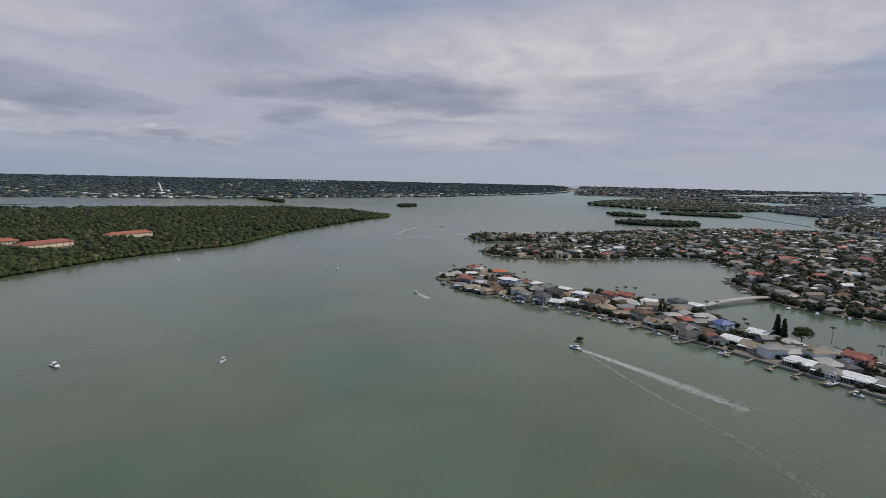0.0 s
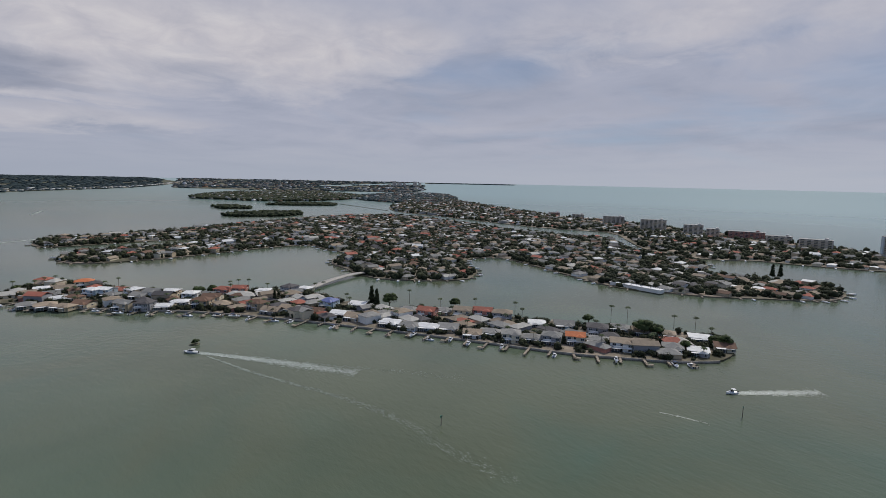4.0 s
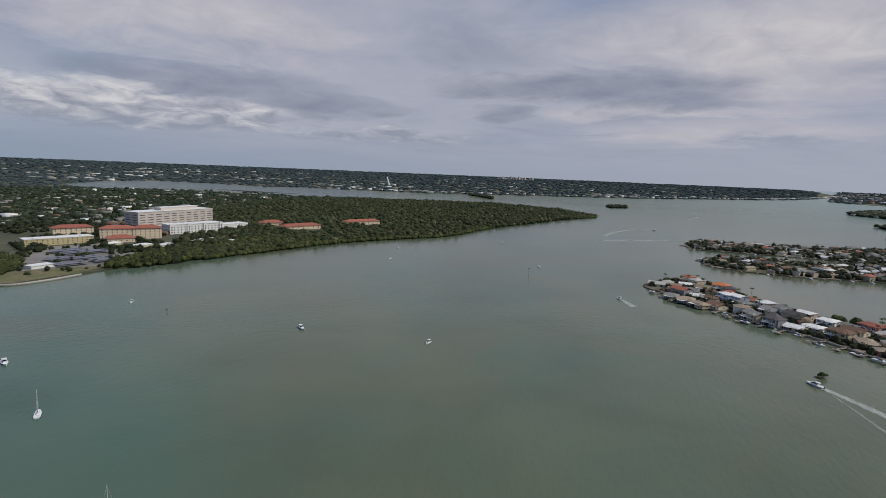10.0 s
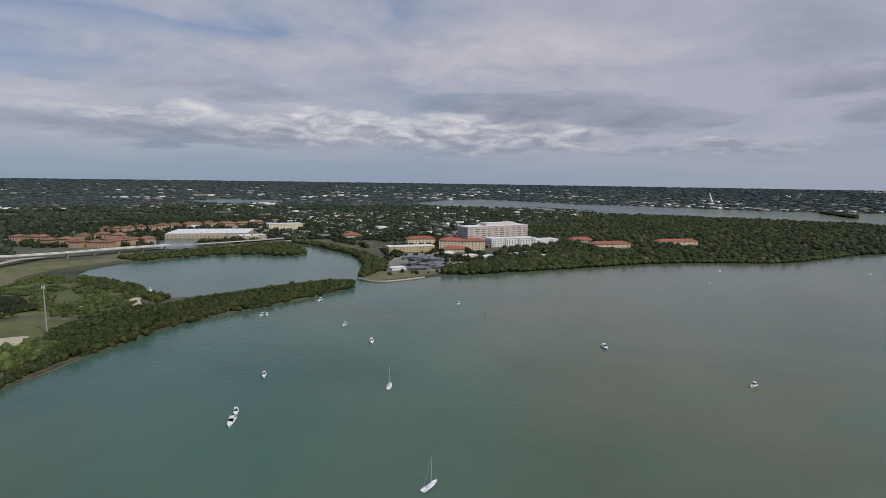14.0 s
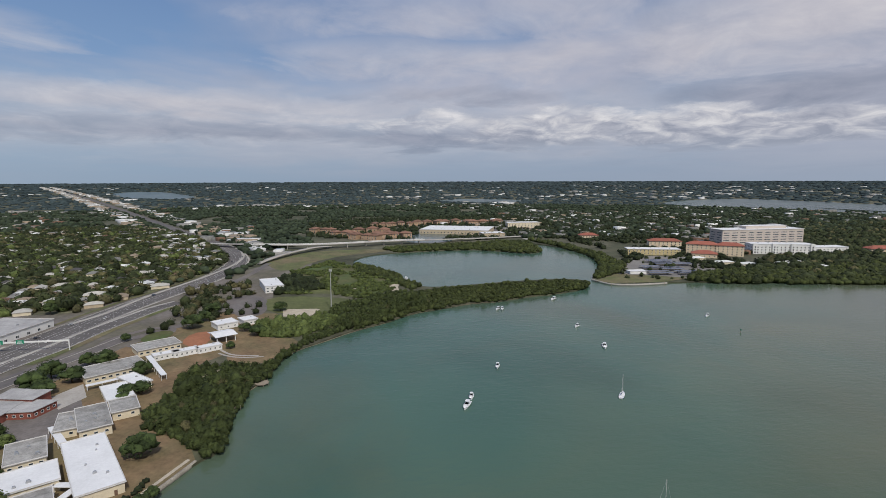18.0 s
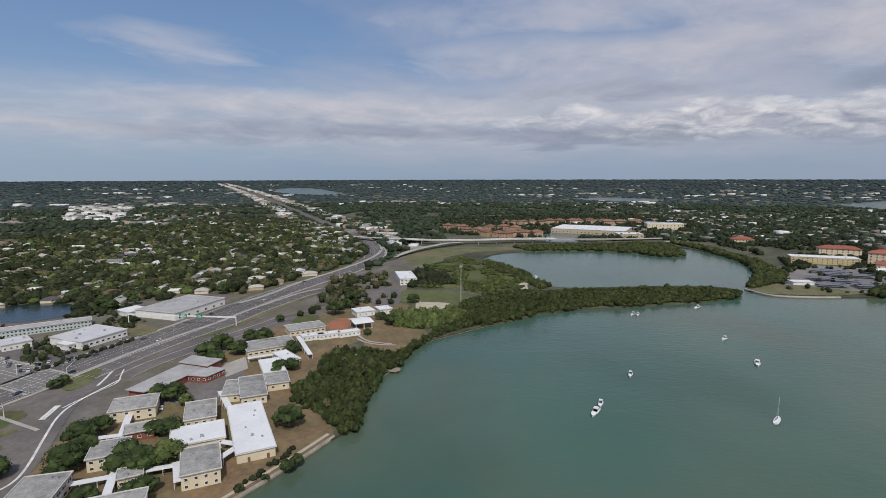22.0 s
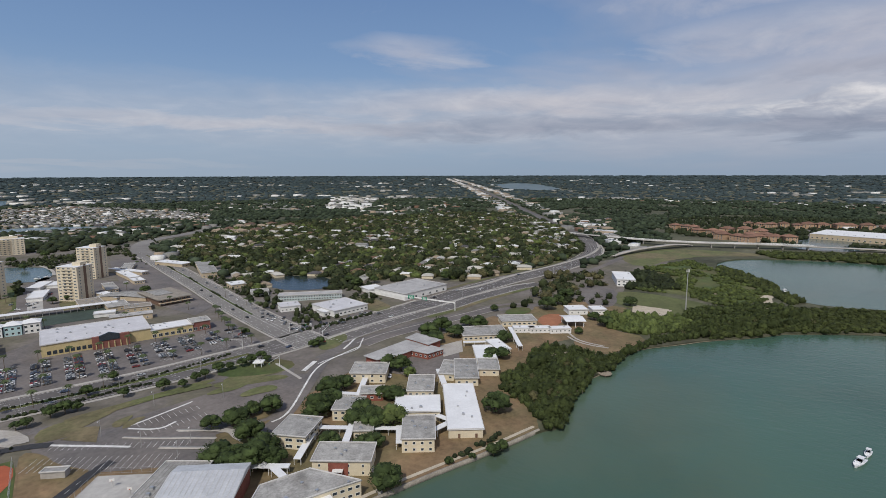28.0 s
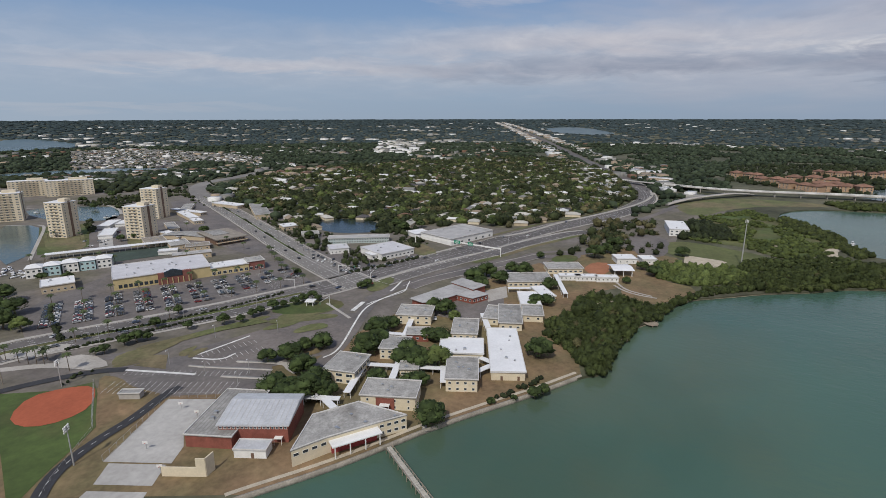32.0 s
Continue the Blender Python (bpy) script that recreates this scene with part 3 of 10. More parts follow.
def clumps(name, x, y, z, r, h, mat_, sub=2, seed=1, label="", category="trees", leaves=0):
    """Many clumps in one mesh: middle at x, y, z, radius r and height h each; leaves: loose sprays on each, which break its outline."""
    rng = np.random.default_rng(seed)
    n = len(x)
    p, s = bowl(x, y, z)
    which = rng.integers(0, 6, n)
    ang = rng.uniform(0, 6.283, n)
    vs, fs, base = [], [], 0
    for k in range(6):
        tv, tf = LUMPS[sub][k]
        m = which == k
        cnt = int(m.sum())
        if not cnt:
            continue
        c, sn = np.cos(ang[m])[:, None], np.sin(ang[m])[:, None]
        rr, hh, ss = np.asarray(r)[m][:, None], np.asarray(h)[m][:, None], s[m][:, None]
        q = np.stack([(tv[:, 0] * c - tv[:, 1] * sn) * rr * ss + p[m][:, 0:1],
                      (tv[:, 0] * sn + tv[:, 1] * c) * rr * ss + p[m][:, 1:2],
                      tv[:, 2][None] * hh * ss + p[m][:, 2:3]], -1).reshape(-1, 3)
        f = (tf[None] + (np.arange(cnt) * len(tv))[:, None, None]).reshape(-1, 3) + base
        vs.append(q)
        fs.append(f)
        base += len(q)
    if leaves:
        m = n * leaves
        a = rng.uniform(0, 6.283, m)
        e = np.arcsin(rng.uniform(-0.15, 1.0, m))
        k = rng.uniform(0.85, 1.16, m)
        rr, hh, ss = np.repeat(np.asarray(r) * s, leaves), np.repeat(np.asarray(h) * s, leaves), np.repeat(s, leaves)
        c = np.stack([np.cos(a) * np.cos(e) * k * rr, np.sin(a) * np.cos(e) * k * rr, np.sin(e) * k * hh * 0.85], -1) + np.repeat(p, leaves, 0)
        size = (rng.uniform(0.10, 0.24, m) * rr)[:, None, None]
        tri = c[:, None] + rng.normal(0, 1, (m, 3, 3)) * np.array([1, 1, 0.6]) * size
        vs.append(tri.reshape(-1, 3))
        fs.append(np.arange(3 * m).reshape(-1, 3) + base)
    ob = big_mesh(name, np.vstack(vs), np.vstack(fs), mat_)
    return tagged(ob, label, category, kind="stuff")


def scatter(poly, gap, seed, holes=(), patch=0.0, patch_size=60.0):
    """Points strewn over an outline about gap apart; patch thins them out in glades."""
    rng = np.random.default_rng(seed)
    p = np.array(poly)
    (x0, y0), (x1, y1) = p.min(0), p.max(0)
    nx, ny = int((x1 - x0) / gap) + 1, int((y1 - y0) / gap) + 1
    gx, gy = np.meshgrid(np.arange(nx), np.arange(ny))
    x = x0 + (gx.ravel() + rng.uniform(-0.1, 1.1, nx * ny)) * gap
    y = y0 + (gy.ravel() + rng.uniform(-0.1, 1.1, nx * ny)) * gap
    keep = inside(x, y, list(poly))
    for hole in holes:
        keep &= ~inside(x, y, list(hole))
    x, y = x[keep], y[keep]
    if patch:
        k = np.array([noise.noise(Vector((a / patch_size, b / patch_size, seed))) for a, b in zip(x, y)]) > patch
        x, y = x[k], y[k]
    return x, y


# ---- water ----
def sea():
    d = np.concatenate([np.linspace(0.5, RIM, 14), np.geomspace(RIM * 1.05, REACH, 36)])
    t = np.radians(np.arange(0, 360, 2.0))
    n = len(t)
    x, y = np.outer(d, np.cos(t)).ravel(), np.outer(d, np.sin(t)).ravel()
    p, _ = bowl(x, y)
    i = np.arange(len(d) - 1)[:, None] * n
    j = np.arange(n)[None]
    a, b = (i + j).ravel(), (i + (j + 1) % n).ravel()
    tris = np.vstack([np.stack([a, a + n, b + n], -1), np.stack([a, b + n, b], -1)])
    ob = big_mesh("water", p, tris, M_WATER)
    ob.data.polygons.foreach_set("use_smooth", [True] * len(tris))
    return tagged(ob, "wide grey-green bay with small ripples", "water", kind="structure")


sea()

# ---- land: outlines in metres from the point under the camera ----
MAIN_SHORE = [(-85.9, -133.0), (-109.3, -120.8), (-132.1, -111.7), (-146.4, -106.4), (-170.7, -95.1), (-196.9, -81.6), (-223.2, -70.4), (-230.9, -62.6), (-250.0, -63.7), (-261.9, -67.2), (-281.0, -67.1), (-296.1, -65.8), (-310.2, -59.6), (-334.1, -54.8), (-354.2, -51.8), (-368.6, -45.5), (-388.3, -25.3)] + [(-410.6, -5.0), (-430.9, 22.9), (-455.2, 44.3), (-470.0, 77.1), (-484.9, 106.9), (-486.8, 135.3), (-504.4, 175.5), (-507.7, 200.8), (-527.9, 243.7), (-558.8, 262.5)]
LAGOON = [(-568.1, 266.8), (-586.2, 245.4), (-584.9, 196.3), (-578.0, 160.4), (-571.3, 126.0), (-563.0, 86.2), (-577.7, 56.7), (-604.9, 51.5), (-642.5, 43.6), (-708.0, 5.1), (-759.7, -12.0), (-822.8, 10.8), (-850.2, 65.8), (-862.4, 142.0), (-860.0, 189.4), (-837.4, 231.9), (-804.2, 264.4), (-806.0, 288.5), (-830.4, 302.0), (-906, 303), (-940, 303), (-881, 346), (-786.0, 356.1), (-716.7, 346.9), (-664.7, 328.5), (-625.0, 305.3), (-583.7, 277.6)]
EAST_SHORE = [(-573.9, 273.0), (-545.3, 281.9), (-539.5, 312.7), (-542.3, 349.1), (-543.3, 378.1)] + [(-533.5, 405.2), (-529.2, 439.0), (-519.7, 512.7), (-502.4, 614.6), (-481.8, 671.7), (-440, 804), (-416, 815), (-378, 926), (-349, 1018)] + [(-349, 1096), (-319, 1337), (-258, 1499), (-168, 1659), (-181, 1823), (-331, 1910), (-434, 1998), (-618, 2005), (-722, 1968), (-897, 1885), (-1092, 1893)]
NORTH_SHORE = [(-2114, 1770), (-1867, 2053), (-1594, 2534), (-1319, 2634), (-1101, 2733), (-749, 3110), (-204, 3554)] + [(57, 3912), (940, 5101), (1580, 6660), (2480, 9221)]
ARC = [(REACH * 0.99 * math.sin(radians(-a)), REACH * 0.99 * math.cos(radians(a))) for a in range(-12, 206, 4)]
MAINLAND = rounded([(700, -900), (300, -400), (60, -210), (-45, -155)] + MAIN_SHORE + LAGOON + EAST_SHORE + NORTH_SHORE) + ARC
ISLAND_A = rounded([(-9.9, 641.4), (-3.9, 617.8), (14.4, 603.6), (35.7, 568.9), (65.7, 541.5), (94.4, 512.5), (127.7, 486.3), (156.4, 448.6), (189.5, 403.5), (217.6, 357.3), (243.1, 315.0), (265.4, 275.1), (284.8, 237.7), (303.4, 204.1), (325.5, 175.9), (347.6, 149.3), (370.1, 134.3), (394.2, 133.9), (410.0, 139.9), (432.1, 155.3), (427.3, 173.8), (409.2, 195.9), (400.7, 219.6), (386.7, 231.1), (358.3, 271.1), (338.0, 316.6), (309.7, 360.5), (283.4, 385.9), (269.4, 402.7), (255.0, 430.2), (254.1, 486.9), (241.5, 515.0), (223.5, 533.4), (188.4, 540.1), (149.4, 568.0), (121.8, 597.2), (94.9, 637.2), (68.1, 698.7), (34.3, 705.3), (6.4, 669.7)])
ISLAND_B = rounded([(48, 1100), (61, 1034), (112, 1035), (176, 1043), (251, 1049), (293, 1027), (282, 991), (233, 953), (172, 965), (135, 953), (93, 938), (64.1, 894.2), (72.5, 842.5), (101.6, 819.8), (159.6, 815.1), (199.8, 818.4), (264.1, 834.7), (357, 854), (423, 856), (431, 829), (421.1, 785.3), (433.5, 744.6), (410.8, 700.0), (360.4, 661.2), (355.4, 601.8), (346.2, 569.1), (347.0, 527.0), (354.7, 507.9), (387.5, 473.9), (432.1, 449.2), (459.7, 463.3), (495.6, 493.8), (495.9, 516.9)] + [(544.4, 574.5), (603.8, 561.8), (599.5, 512.6), (580.3, 455.8), (561.1, 387.9), (545.1, 331.0), (544.1, 302.9), (563.6, 271.8), (576.7, 233.9)] + [(602.5, 204.6), (664.0, 140.4), (703.5, 132.2), (741.0, 141.1), (757.2, 168.0), (756.5, 205.3), (746.0, 256.3), (716.8, 288.7)] + [(823.6, 325.8), (845, 357), (865, 429), (878, 497), (1002, 587), (996, 655), (965, 750), (965, 831), (986, 1005), (1033, 1223), (1034, 1396), (867, 1441), (569, 1360), (374, 1264), (211, 1182), (80, 1182)])
BARRIER = rounded([(1169, 1654), (1124, 1486), (1129, 1337), (1109, 1132), (1098, 948), (1090, 848), (1128, 759), (1148, 681), (967, 531), (900, 467), (886, 402), (870, 351), (934, 296)] + [(929, 279), (950, 207), (978, 134)] + [(1250, -60), (1500, 0)] + [(1232, 173), (1243, 274)] + [(1334, 375), (1375, 563), (1411, 678), (1493, 853), (1479, 1042), (1546, 1208), (1658, 1437), (1805, 1736), (2058, 2198), (2213, 2575), (2225, 2714), (1674, 2217), (1364, 1931)])
FAR_KEYS = rounded([(1569, 2545), (1555, 2253), (1612, 2041), (1728, 1941), (2262, 2436), (2945, 3348), (2845, 3685), (2326, 3450), (1843, 3040)])
OUTER_KEYS = rounded([(1243, 5389), (1495, 4934), (1819, 4512), (2159, 4297), (2503, 4079), (2850, 3860), (3433, 4200), (4754, 5921), (7363, 9013)]) + [(12400, 15300), (8600, 18100), (5000, 19300)]
OUTER_SPIT = [(9500, 11700), (12900, 11200), (14700, 12800), (12400, 15300)]
ISLAND_D = rounded([(766, 2938), (1116, 3640), (1501, 4038), (2116, 4087), (2044, 3406), (1886, 2861), (1477, 2520), (1192, 2422), (986, 2499), (888, 2710)])
ISLETS = [[(529, 1619), (590, 1690), (715, 1709), (795, 1648), (760, 1548), (668, 1510), (549, 1570)], [(641, 2064), (726, 2145), (764, 1994), (733, 1924), (641, 1958)],
          [(881, 2155), (995, 2252), (1150, 2219), (1190, 2089), (1119, 2003), (970, 2078)], [(-971, 2724), (-949, 2818), (-774, 2541), (-746, 2429)], [(-209, 2351), (-186, 2469), (-127, 2442), (-126, 2339), (-182, 2265)]]
sheet("ground", MAINLAND, M_LAND)
sheet("ground_island_a", ISLAND_A, M_YARD)
sheet("ground_island_b", ISLAND_B, M_YARD)
sheet("ground_barrier_island", BARRIER, M_YARD)
sheet("ground_far_keys", FAR_KEYS, M_LAND)
sheet("ground_outer_keys", OUTER_KEYS, M_LAND)
sheet("ground_outer_spit", OUTER_SPIT, M_LAND)
sheet("ground_island_d", ISLAND_D, M_LAND)
for isle in ISLETS:
    sheet("ground_islet", rounded(isle), M_LAND, z=0.8)
PONDS = [[(-417.6, -457.3), (-452.3, -441.5), (-459.3, -393.0), (-414.0, -357.7), (-386.0, -385.8), (-388.8, -422.1)], [(-204.5, -746.7), (-232.6, -697.0), (-204.5, -622.0), (-177.7, -560.2), (-137.2, -523.2)], [(-267.3, -849.0), (-344.2, -776.7), (-324.2, -711.3), (-294.0, -661.9), (-266.3, -692.5), (-245.0, -765.2)],
         [(-4988, -2139), (-5815, -2218), (-5543, -1856), (-3709, -989), (-3443, -1154), (-3773, -1529)], [(-1028, -3488), (-1230, -3621), (-1139, -2817), (-992, -2433), (-877, -2430), (-726, -2261), (-663, -2273)], [(-382, -1335), (-427, -1294), (-643, -1158), (-701, -1236), (-594, -1370), (-410, -1430)],
         [(-1039, 98), (-1108, 122), (-1177, 194), (-1081, 196), (-1014, 167), (-996, 120)], [(-2916, 418), (-3097, 647), (-2925, 906), (-2631, 860), (-2544, 702), (-2670, 499)],
         [(-2600, 1740), (-2740, 2190), (-2300, 2271), (-1990, 2240), (-1900, 2440), (-1383, 2440), (-1005, 1790), (-1266, 1670), (-1570, 1690), (-1862, 1470), (-2136, 1370), (-2280, 1400)], [(-2952, 545), (-3037, 739), (-2829, 910), (-2587, 819), (-2668, 602)]]
for i, pond in enumerate(PONDS):
    sheet("pond", rounded(pond), M_POND if i else M_DARKPOND, z=1.45, skirt=0)

# ---- ground cover near the camera ----
M_HOOD = material("suburb_yards", (0.185, 0.165, 0.120), 0.95, 0.35, 0.05, 0.3, 0.0, second=(0.080, 0.088, 0.045), split=(0.40, 0.58), space="World")
sheet("ground_suburb", [(-636, -868), (-858, -919), (-1068, -855), (-1388, -696), (-1386, -525), (-1209, -376), (-948, -233), (-791.1, -184.8), (-663.1, -202.4), (-595.9, -221.9), (-501.8, -249.2), (-518.4, -278.9), (-495.0, -332.2), (-424.3, -357.1), (-443.5, -442.2), (-363.0, -411.3), (-395.7, -485.0), (-458.3, -631.0), (-517, -769)], M_HOOD, z=1.235, skirt=0, grid=False)
sheet("ground_plaza", [(-341, -1200), (-547, -932), (-572, -815), (-431.7, -528.0), (-454.2, -365.6), (-502.1, -321.4), (-509.6, -253.2), (-589.2, -219.4), (-655.3, -185.7), (-580.3, -202.4), (-461.3, -228.8), (-317.7, -256.9), (-252.3, -266.1), (-154.1, -298.9), (-78.9, -330.4)], M_PAVED, z=1.26, skirt=0, grid=False)
sheet("ground_highway", [(-76.5, -322.3), (-154.1, -298.9), (-252.3, -266.1), (-317.7, -256.9), (-461.3, -228.8), (-557.9, -207.3), (-663.1, -173.9), (-738.2, -135.1), (-775.2, -64.6), (-670.8, -65.8), (-553.9, -87.8), (-492.1, -81.5), (-477.4, -122.5), (-391.8, -167.9), (-329.0, -180.7), (-275.5, -194.2), (-198.1, -193.4), (-149.2, -199.8), (-131.8, -182.2), (-106.3, -215.3), (-92.7, -248.2), (-63.8, -280.7)], M_PAVED, z=1.28, skirt=0, grid=False)
SCHOOL = [(-85.9, -133.0), (-109.7, -121.2), (-132.6, -112.1), (-147.0, -106.9), (-171.4, -95.6), (-197.8, -82.0), (-224.3, -70.8), (-297.8, -103.8), (-349.4, -102.6), (-429.2, -53.0), (-474.6, -73.5), (-488.0, -125.4), (-391.8, -167.9), (-329.0, -180.7), (-275.5, -194.2), (-198.1, -193.4), (-149.2, -199.8), (-131.8, -182.2), (-106.3, -215.3), (-92.7, -248.2), (-63.8, -280.7), (-39.1, -200.0)]
sheet("lawn_school", SCHOOL, M_DRY, z=1.3, skirt=0, grid=False)
sheet("lawn_ballfield", [(-63.8, -280.7), (-79.7, -262.4), (-93.7, -256.0), (-89.7, -243.6), (-76.8, -215.7), (-61.3, -204.8), (-51.5, -198.0), (-44.5, -192.4), (-39.1, -200.0)] + [(-40, -190)], M_GRASS, z=1.4, skirt=0, grid=False)
sheet("infield", rounded([(-60.4, -253.4), (-71.7, -265.2), (-83.8, -261.0), (-92.5, -252.1), (-86.4, -238.2), (-78.4, -231.4), (-66.3, -232.7), (-59.5, -241.7)]), M_CLAY, z=1.5, skirt=0, grid=False)
sheet("court", [(-67.9, -190.3), (-104.2, -212.5), (-116.7, -193.3), (-93.7, -183.0), (-88.8, -174.8), (-80.8, -169.0)], M_COURT, z=1.42, skirt=0, grid=False)
sheet("court", [(-60.3, -180.1), (-68.6, -187.6), (-79.4, -169.9), (-70.8, -163.1)], M_COURT, z=1.42, skirt=0, grid=False)
sheet("court", [(-53.3, -176.3), (-57.6, -178.5), (-68.3, -161.4), (-65.4, -159.0)], M_COURT, z=1.42, skirt=0, grid=False)
sheet("verge_highway", rounded([(-106.1, -268.4), (-114.6, -277.5), (-131.0, -271.8), (-150.6, -269.6), (-142.0, -264.7), (-119.8, -260.5), (-108.5, -262.7)]), M_VERGE, z=1.523, skirt=0, grid=False)
sheet("verge_lot", rounded([(-132.7, -253.4), (-139.7, -254.0), (-143.9, -252.9), (-133.2, -245.5), (-130.1, -247.9)]), M_VERGE, z=1.527, skirt=0, grid=False)
sheet("verge_lot", [(-112.1, -257.5), (-128.2, -255.2), (-118.7, -240.5)], M_VERGE, z=1.531, skirt=0, grid=False)
sheet("verge_kiosk", rounded([(-191.1, -249.2), (-201.3, -252.0), (-218.5, -249.9), (-236.3, -240.1), (-230.9, -229.4), (-218.0, -230.0), (-197.3, -241.7)]), M_VERGE, z=1.535, skirt=0, grid=False)
sheet("driveway", rounded([(-92.6, -299.0), (-107.3, -290.5), (-106.7, -267.4), (-100.2, -269.5), (-91.3, -287.7)]), M_CONCRETE, z=1.539, skirt=0, grid=False)
sheet("driveway", [(-94.5, -328.9), (-106.6, -311.4), (-100.7, -303.6), (-79.0, -318.6), (-80.1, -326.2)], M_CONCRETE, z=1.543, skirt=0, grid=False)
ribbon("track_link", [(-56.2, -283.1), (-64.2, -282.0), (-77.3, -277.8), (-99.1, -266.9), (-108.0, -256.0)], 5, M_TRACK, z=1.567)
sheet("field_margin", rounded([(-89.7, -243.6), (-98.4, -260.8), (-102.7, -250.6), (-100.9, -236.4), (-106.3, -215.3), (-88.5, -209.5), (-76.0, -206.6), (-75.6, -213.9)]), M_DRY, z=1.416, skirt=0, grid=False)
sheet("parking_school", [(-103.7, -266.6), (-124.6, -252.5), (-136.5, -244.2), (-137.6, -251.0), (-169.0, -243.8), (-189.7, -239.7), (-221.7, -219.4), (-227.1, -211.3), (-177.4, -185.9), (-149.2, -199.8), (-135.1, -186.3), (-128.4, -185.5), (-107.4, -212.7), (-95.4, -235.4)], M_ASPHALT, z=1.4, skirt=0, grid=False)
sheet("parking_plaza", [(-108.2, -387.7), (-131.9, -409.1), (-180.7, -430.2), (-248.0, -386.5), (-282.4, -350.1), (-250.5, -275.6), (-212.9, -278.6), (-170.6, -295.8), (-134.0, -305.6), (-102.5, -318.6), (-86.6, -307.7)], M_ASPHALT, z=1.4, skirt=0, grid=False)
sheet("lawn_park", rounded([(-529.5, -95.8), (-547.7, -74.8), (-521.3, -1.6), (-494.8, -3.6), (-473.4, -25.6), (-465.8, -43.1), (-481.8, -84.7)]), M_GREEN, z=1.4, skirt=0, grid=False)
sheet("scrub_ground", rounded([(-561.5, -84.8), (-642.6, -99.6), (-706.1, -79.9), (-775.4, -39.0), (-710.2, -6.2), (-635.0, 43.1), (-588.7, 48.8), (-529.3, 23.0), (-520.6, 0.1), (-551.8, -28.9), (-552.4, -63.6)]), M_GREEN, z=1.36, skirt=0, grid=False)
sheet("dirt_field", rounded([(-440.1, -95.3), (-400.8, -73.0), (-394.1, -42.7), (-362.9, -51.9), (-340.0, -64.9), (-343.2, -82.3), (-362.2, -90.9), (-405.4, -94.4)]), M_DRY, z=1.38, skirt=0, grid=False)
sheet("parking_bank", [(-316.5, -361.3), (-299.7, -325.5), (-283.3, -278.2), (-353.2, -258.6), (-371.0, -276.5), (-318.2, -272.0), (-327.6, -312.1), (-330.8, -354.2)], M_ASPHALT, z=1.42, skirt=0, grid=False)
sheet("tennis_court", [(-209.4, -500.3), (-270.8, -496.5), (-261.3, -466.3), (-245.3, -449.8), (-197.3, -469.0)], M_GREENCOURT, z=1.475, skirt=0, grid=False)
sheet("sand_court", [(-485.2, -69.1), (-483.4, -36.2), (-458.3, -36.9), (-462.0, -65.8)], M_SANDPALE, z=1.45, skirt=0, grid=False)
sheet("yard_school", [(-248.4, -176.3), (-275.2, -180.9), (-296.7, -171.1), (-301.3, -151.3), (-278.6, -138.9), (-271.4, -149.4), (-247.1, -140.4), (-250.7, -160.8)], M_ASPHALT, z=1.44, skirt=0, grid=False)
sheet("yard_school_store", [(-306.0, -169.5), (-324.7, -161.1), (-303.7, -149.6), (-288.6, -156.2)], M_CONCRETE, z=1.46, skirt=0, grid=False)
sheet("playground", rounded([(-399.1, -130.6), (-422.6, -129.7), (-427.3, -115.9), (-394.7, -108.7), (-384.8, -118.5)]), M_PLAY, z=1.4, skirt=0, grid=False)
sheet("parking_park", rounded([(-490.5, -116.5), (-522.8, -113.4), (-529.5, -95.8), (-500.2, -83.9), (-468.8, -85.0), (-461.3, -100.3)]), M_ASPHALT, z=1.43, skirt=0, grid=False)
ribbon("path_field", [(-386.0, -104.6), (-377.9, -98.1), (-366.3, -89.8), (-361.7, -82.5), (-359.0, -68.4)], 1.8, M_CONCRETE, z=1.46)
ribbon("road_main", [(-35.0, -330.6), (-78.9, -330.4), (-102.2, -321.6), (-127.2, -311.2), (-154.1, -298.9), (-184.6, -287.2), (-220.8, -276.8), (-252.3, -266.1), (-283.6, -262.2), (-317.7, -256.9), (-376.2, -240.7), (-461.3, -228.8), (-557.9, -207.3), (-636.5, -180.1), (-726.2, -168.8), (-829.7, -176.0), (-1014, -250), (-1345, -434), (-1850, -703), (-3058, -1347), (-4916, -2381), (-8891, -4652)], 26, M_HIGHWAY, z=1.45)
ribbon("road_avenue", [(-268.4, -248.5), (-292.1, -319.6), (-321.0, -396.1), (-361.5, -491.3), (-410.4, -613.8), (-461.2, -744.1), (-490, -813), (-545, -889), (-586, -917), (-660, -937), (-803, -1010)], 26, M_WORNROAD, z=1.5)
ribbon("road_bridge", [(-1026, -296), (-959, -217), (-923, -112), (-927, -33), (-950, 40), (-969, 122)] + [(-992, 230), (-1036, 358), (-1098, 444)], 12, M_CONCRETE, z=1.5, lift=[0, 7, 7, 7, 5, 2, 0], sides=1.2)
ribbon("road_school", [(-289.9, -240.0), (-250.4, -222.2), (-227.1, -211.3), (-197.2, -194.7), (-177.4, -185.9), (-161.5, -181.5)], 8, M_ASPHALT, z=1.5)
ribbon("running_track", [(-44.7, -183.9), (-53.2, -195.6), (-64.0, -202.1), (-76.0, -206.6), (-88.5, -209.5), (-104.9, -217.3), (-113.3, -218.2)], 5, M_TRACK, z=1.55)



# ---- kit for buildings, trees and small things ----
GREENS = []     # places that trees keep clear of: x, y, radius


def keep_clear(x, y, r):
    GREENS.append((x, y, r))


def clear_of(x, y, extra=0.0):
    k = np.ones(len(x), bool)
    for a, b, r in GREENS:
        k &= (x - a) ** 2 + (y - b) ** 2 > (r + extra) ** 2
    return k


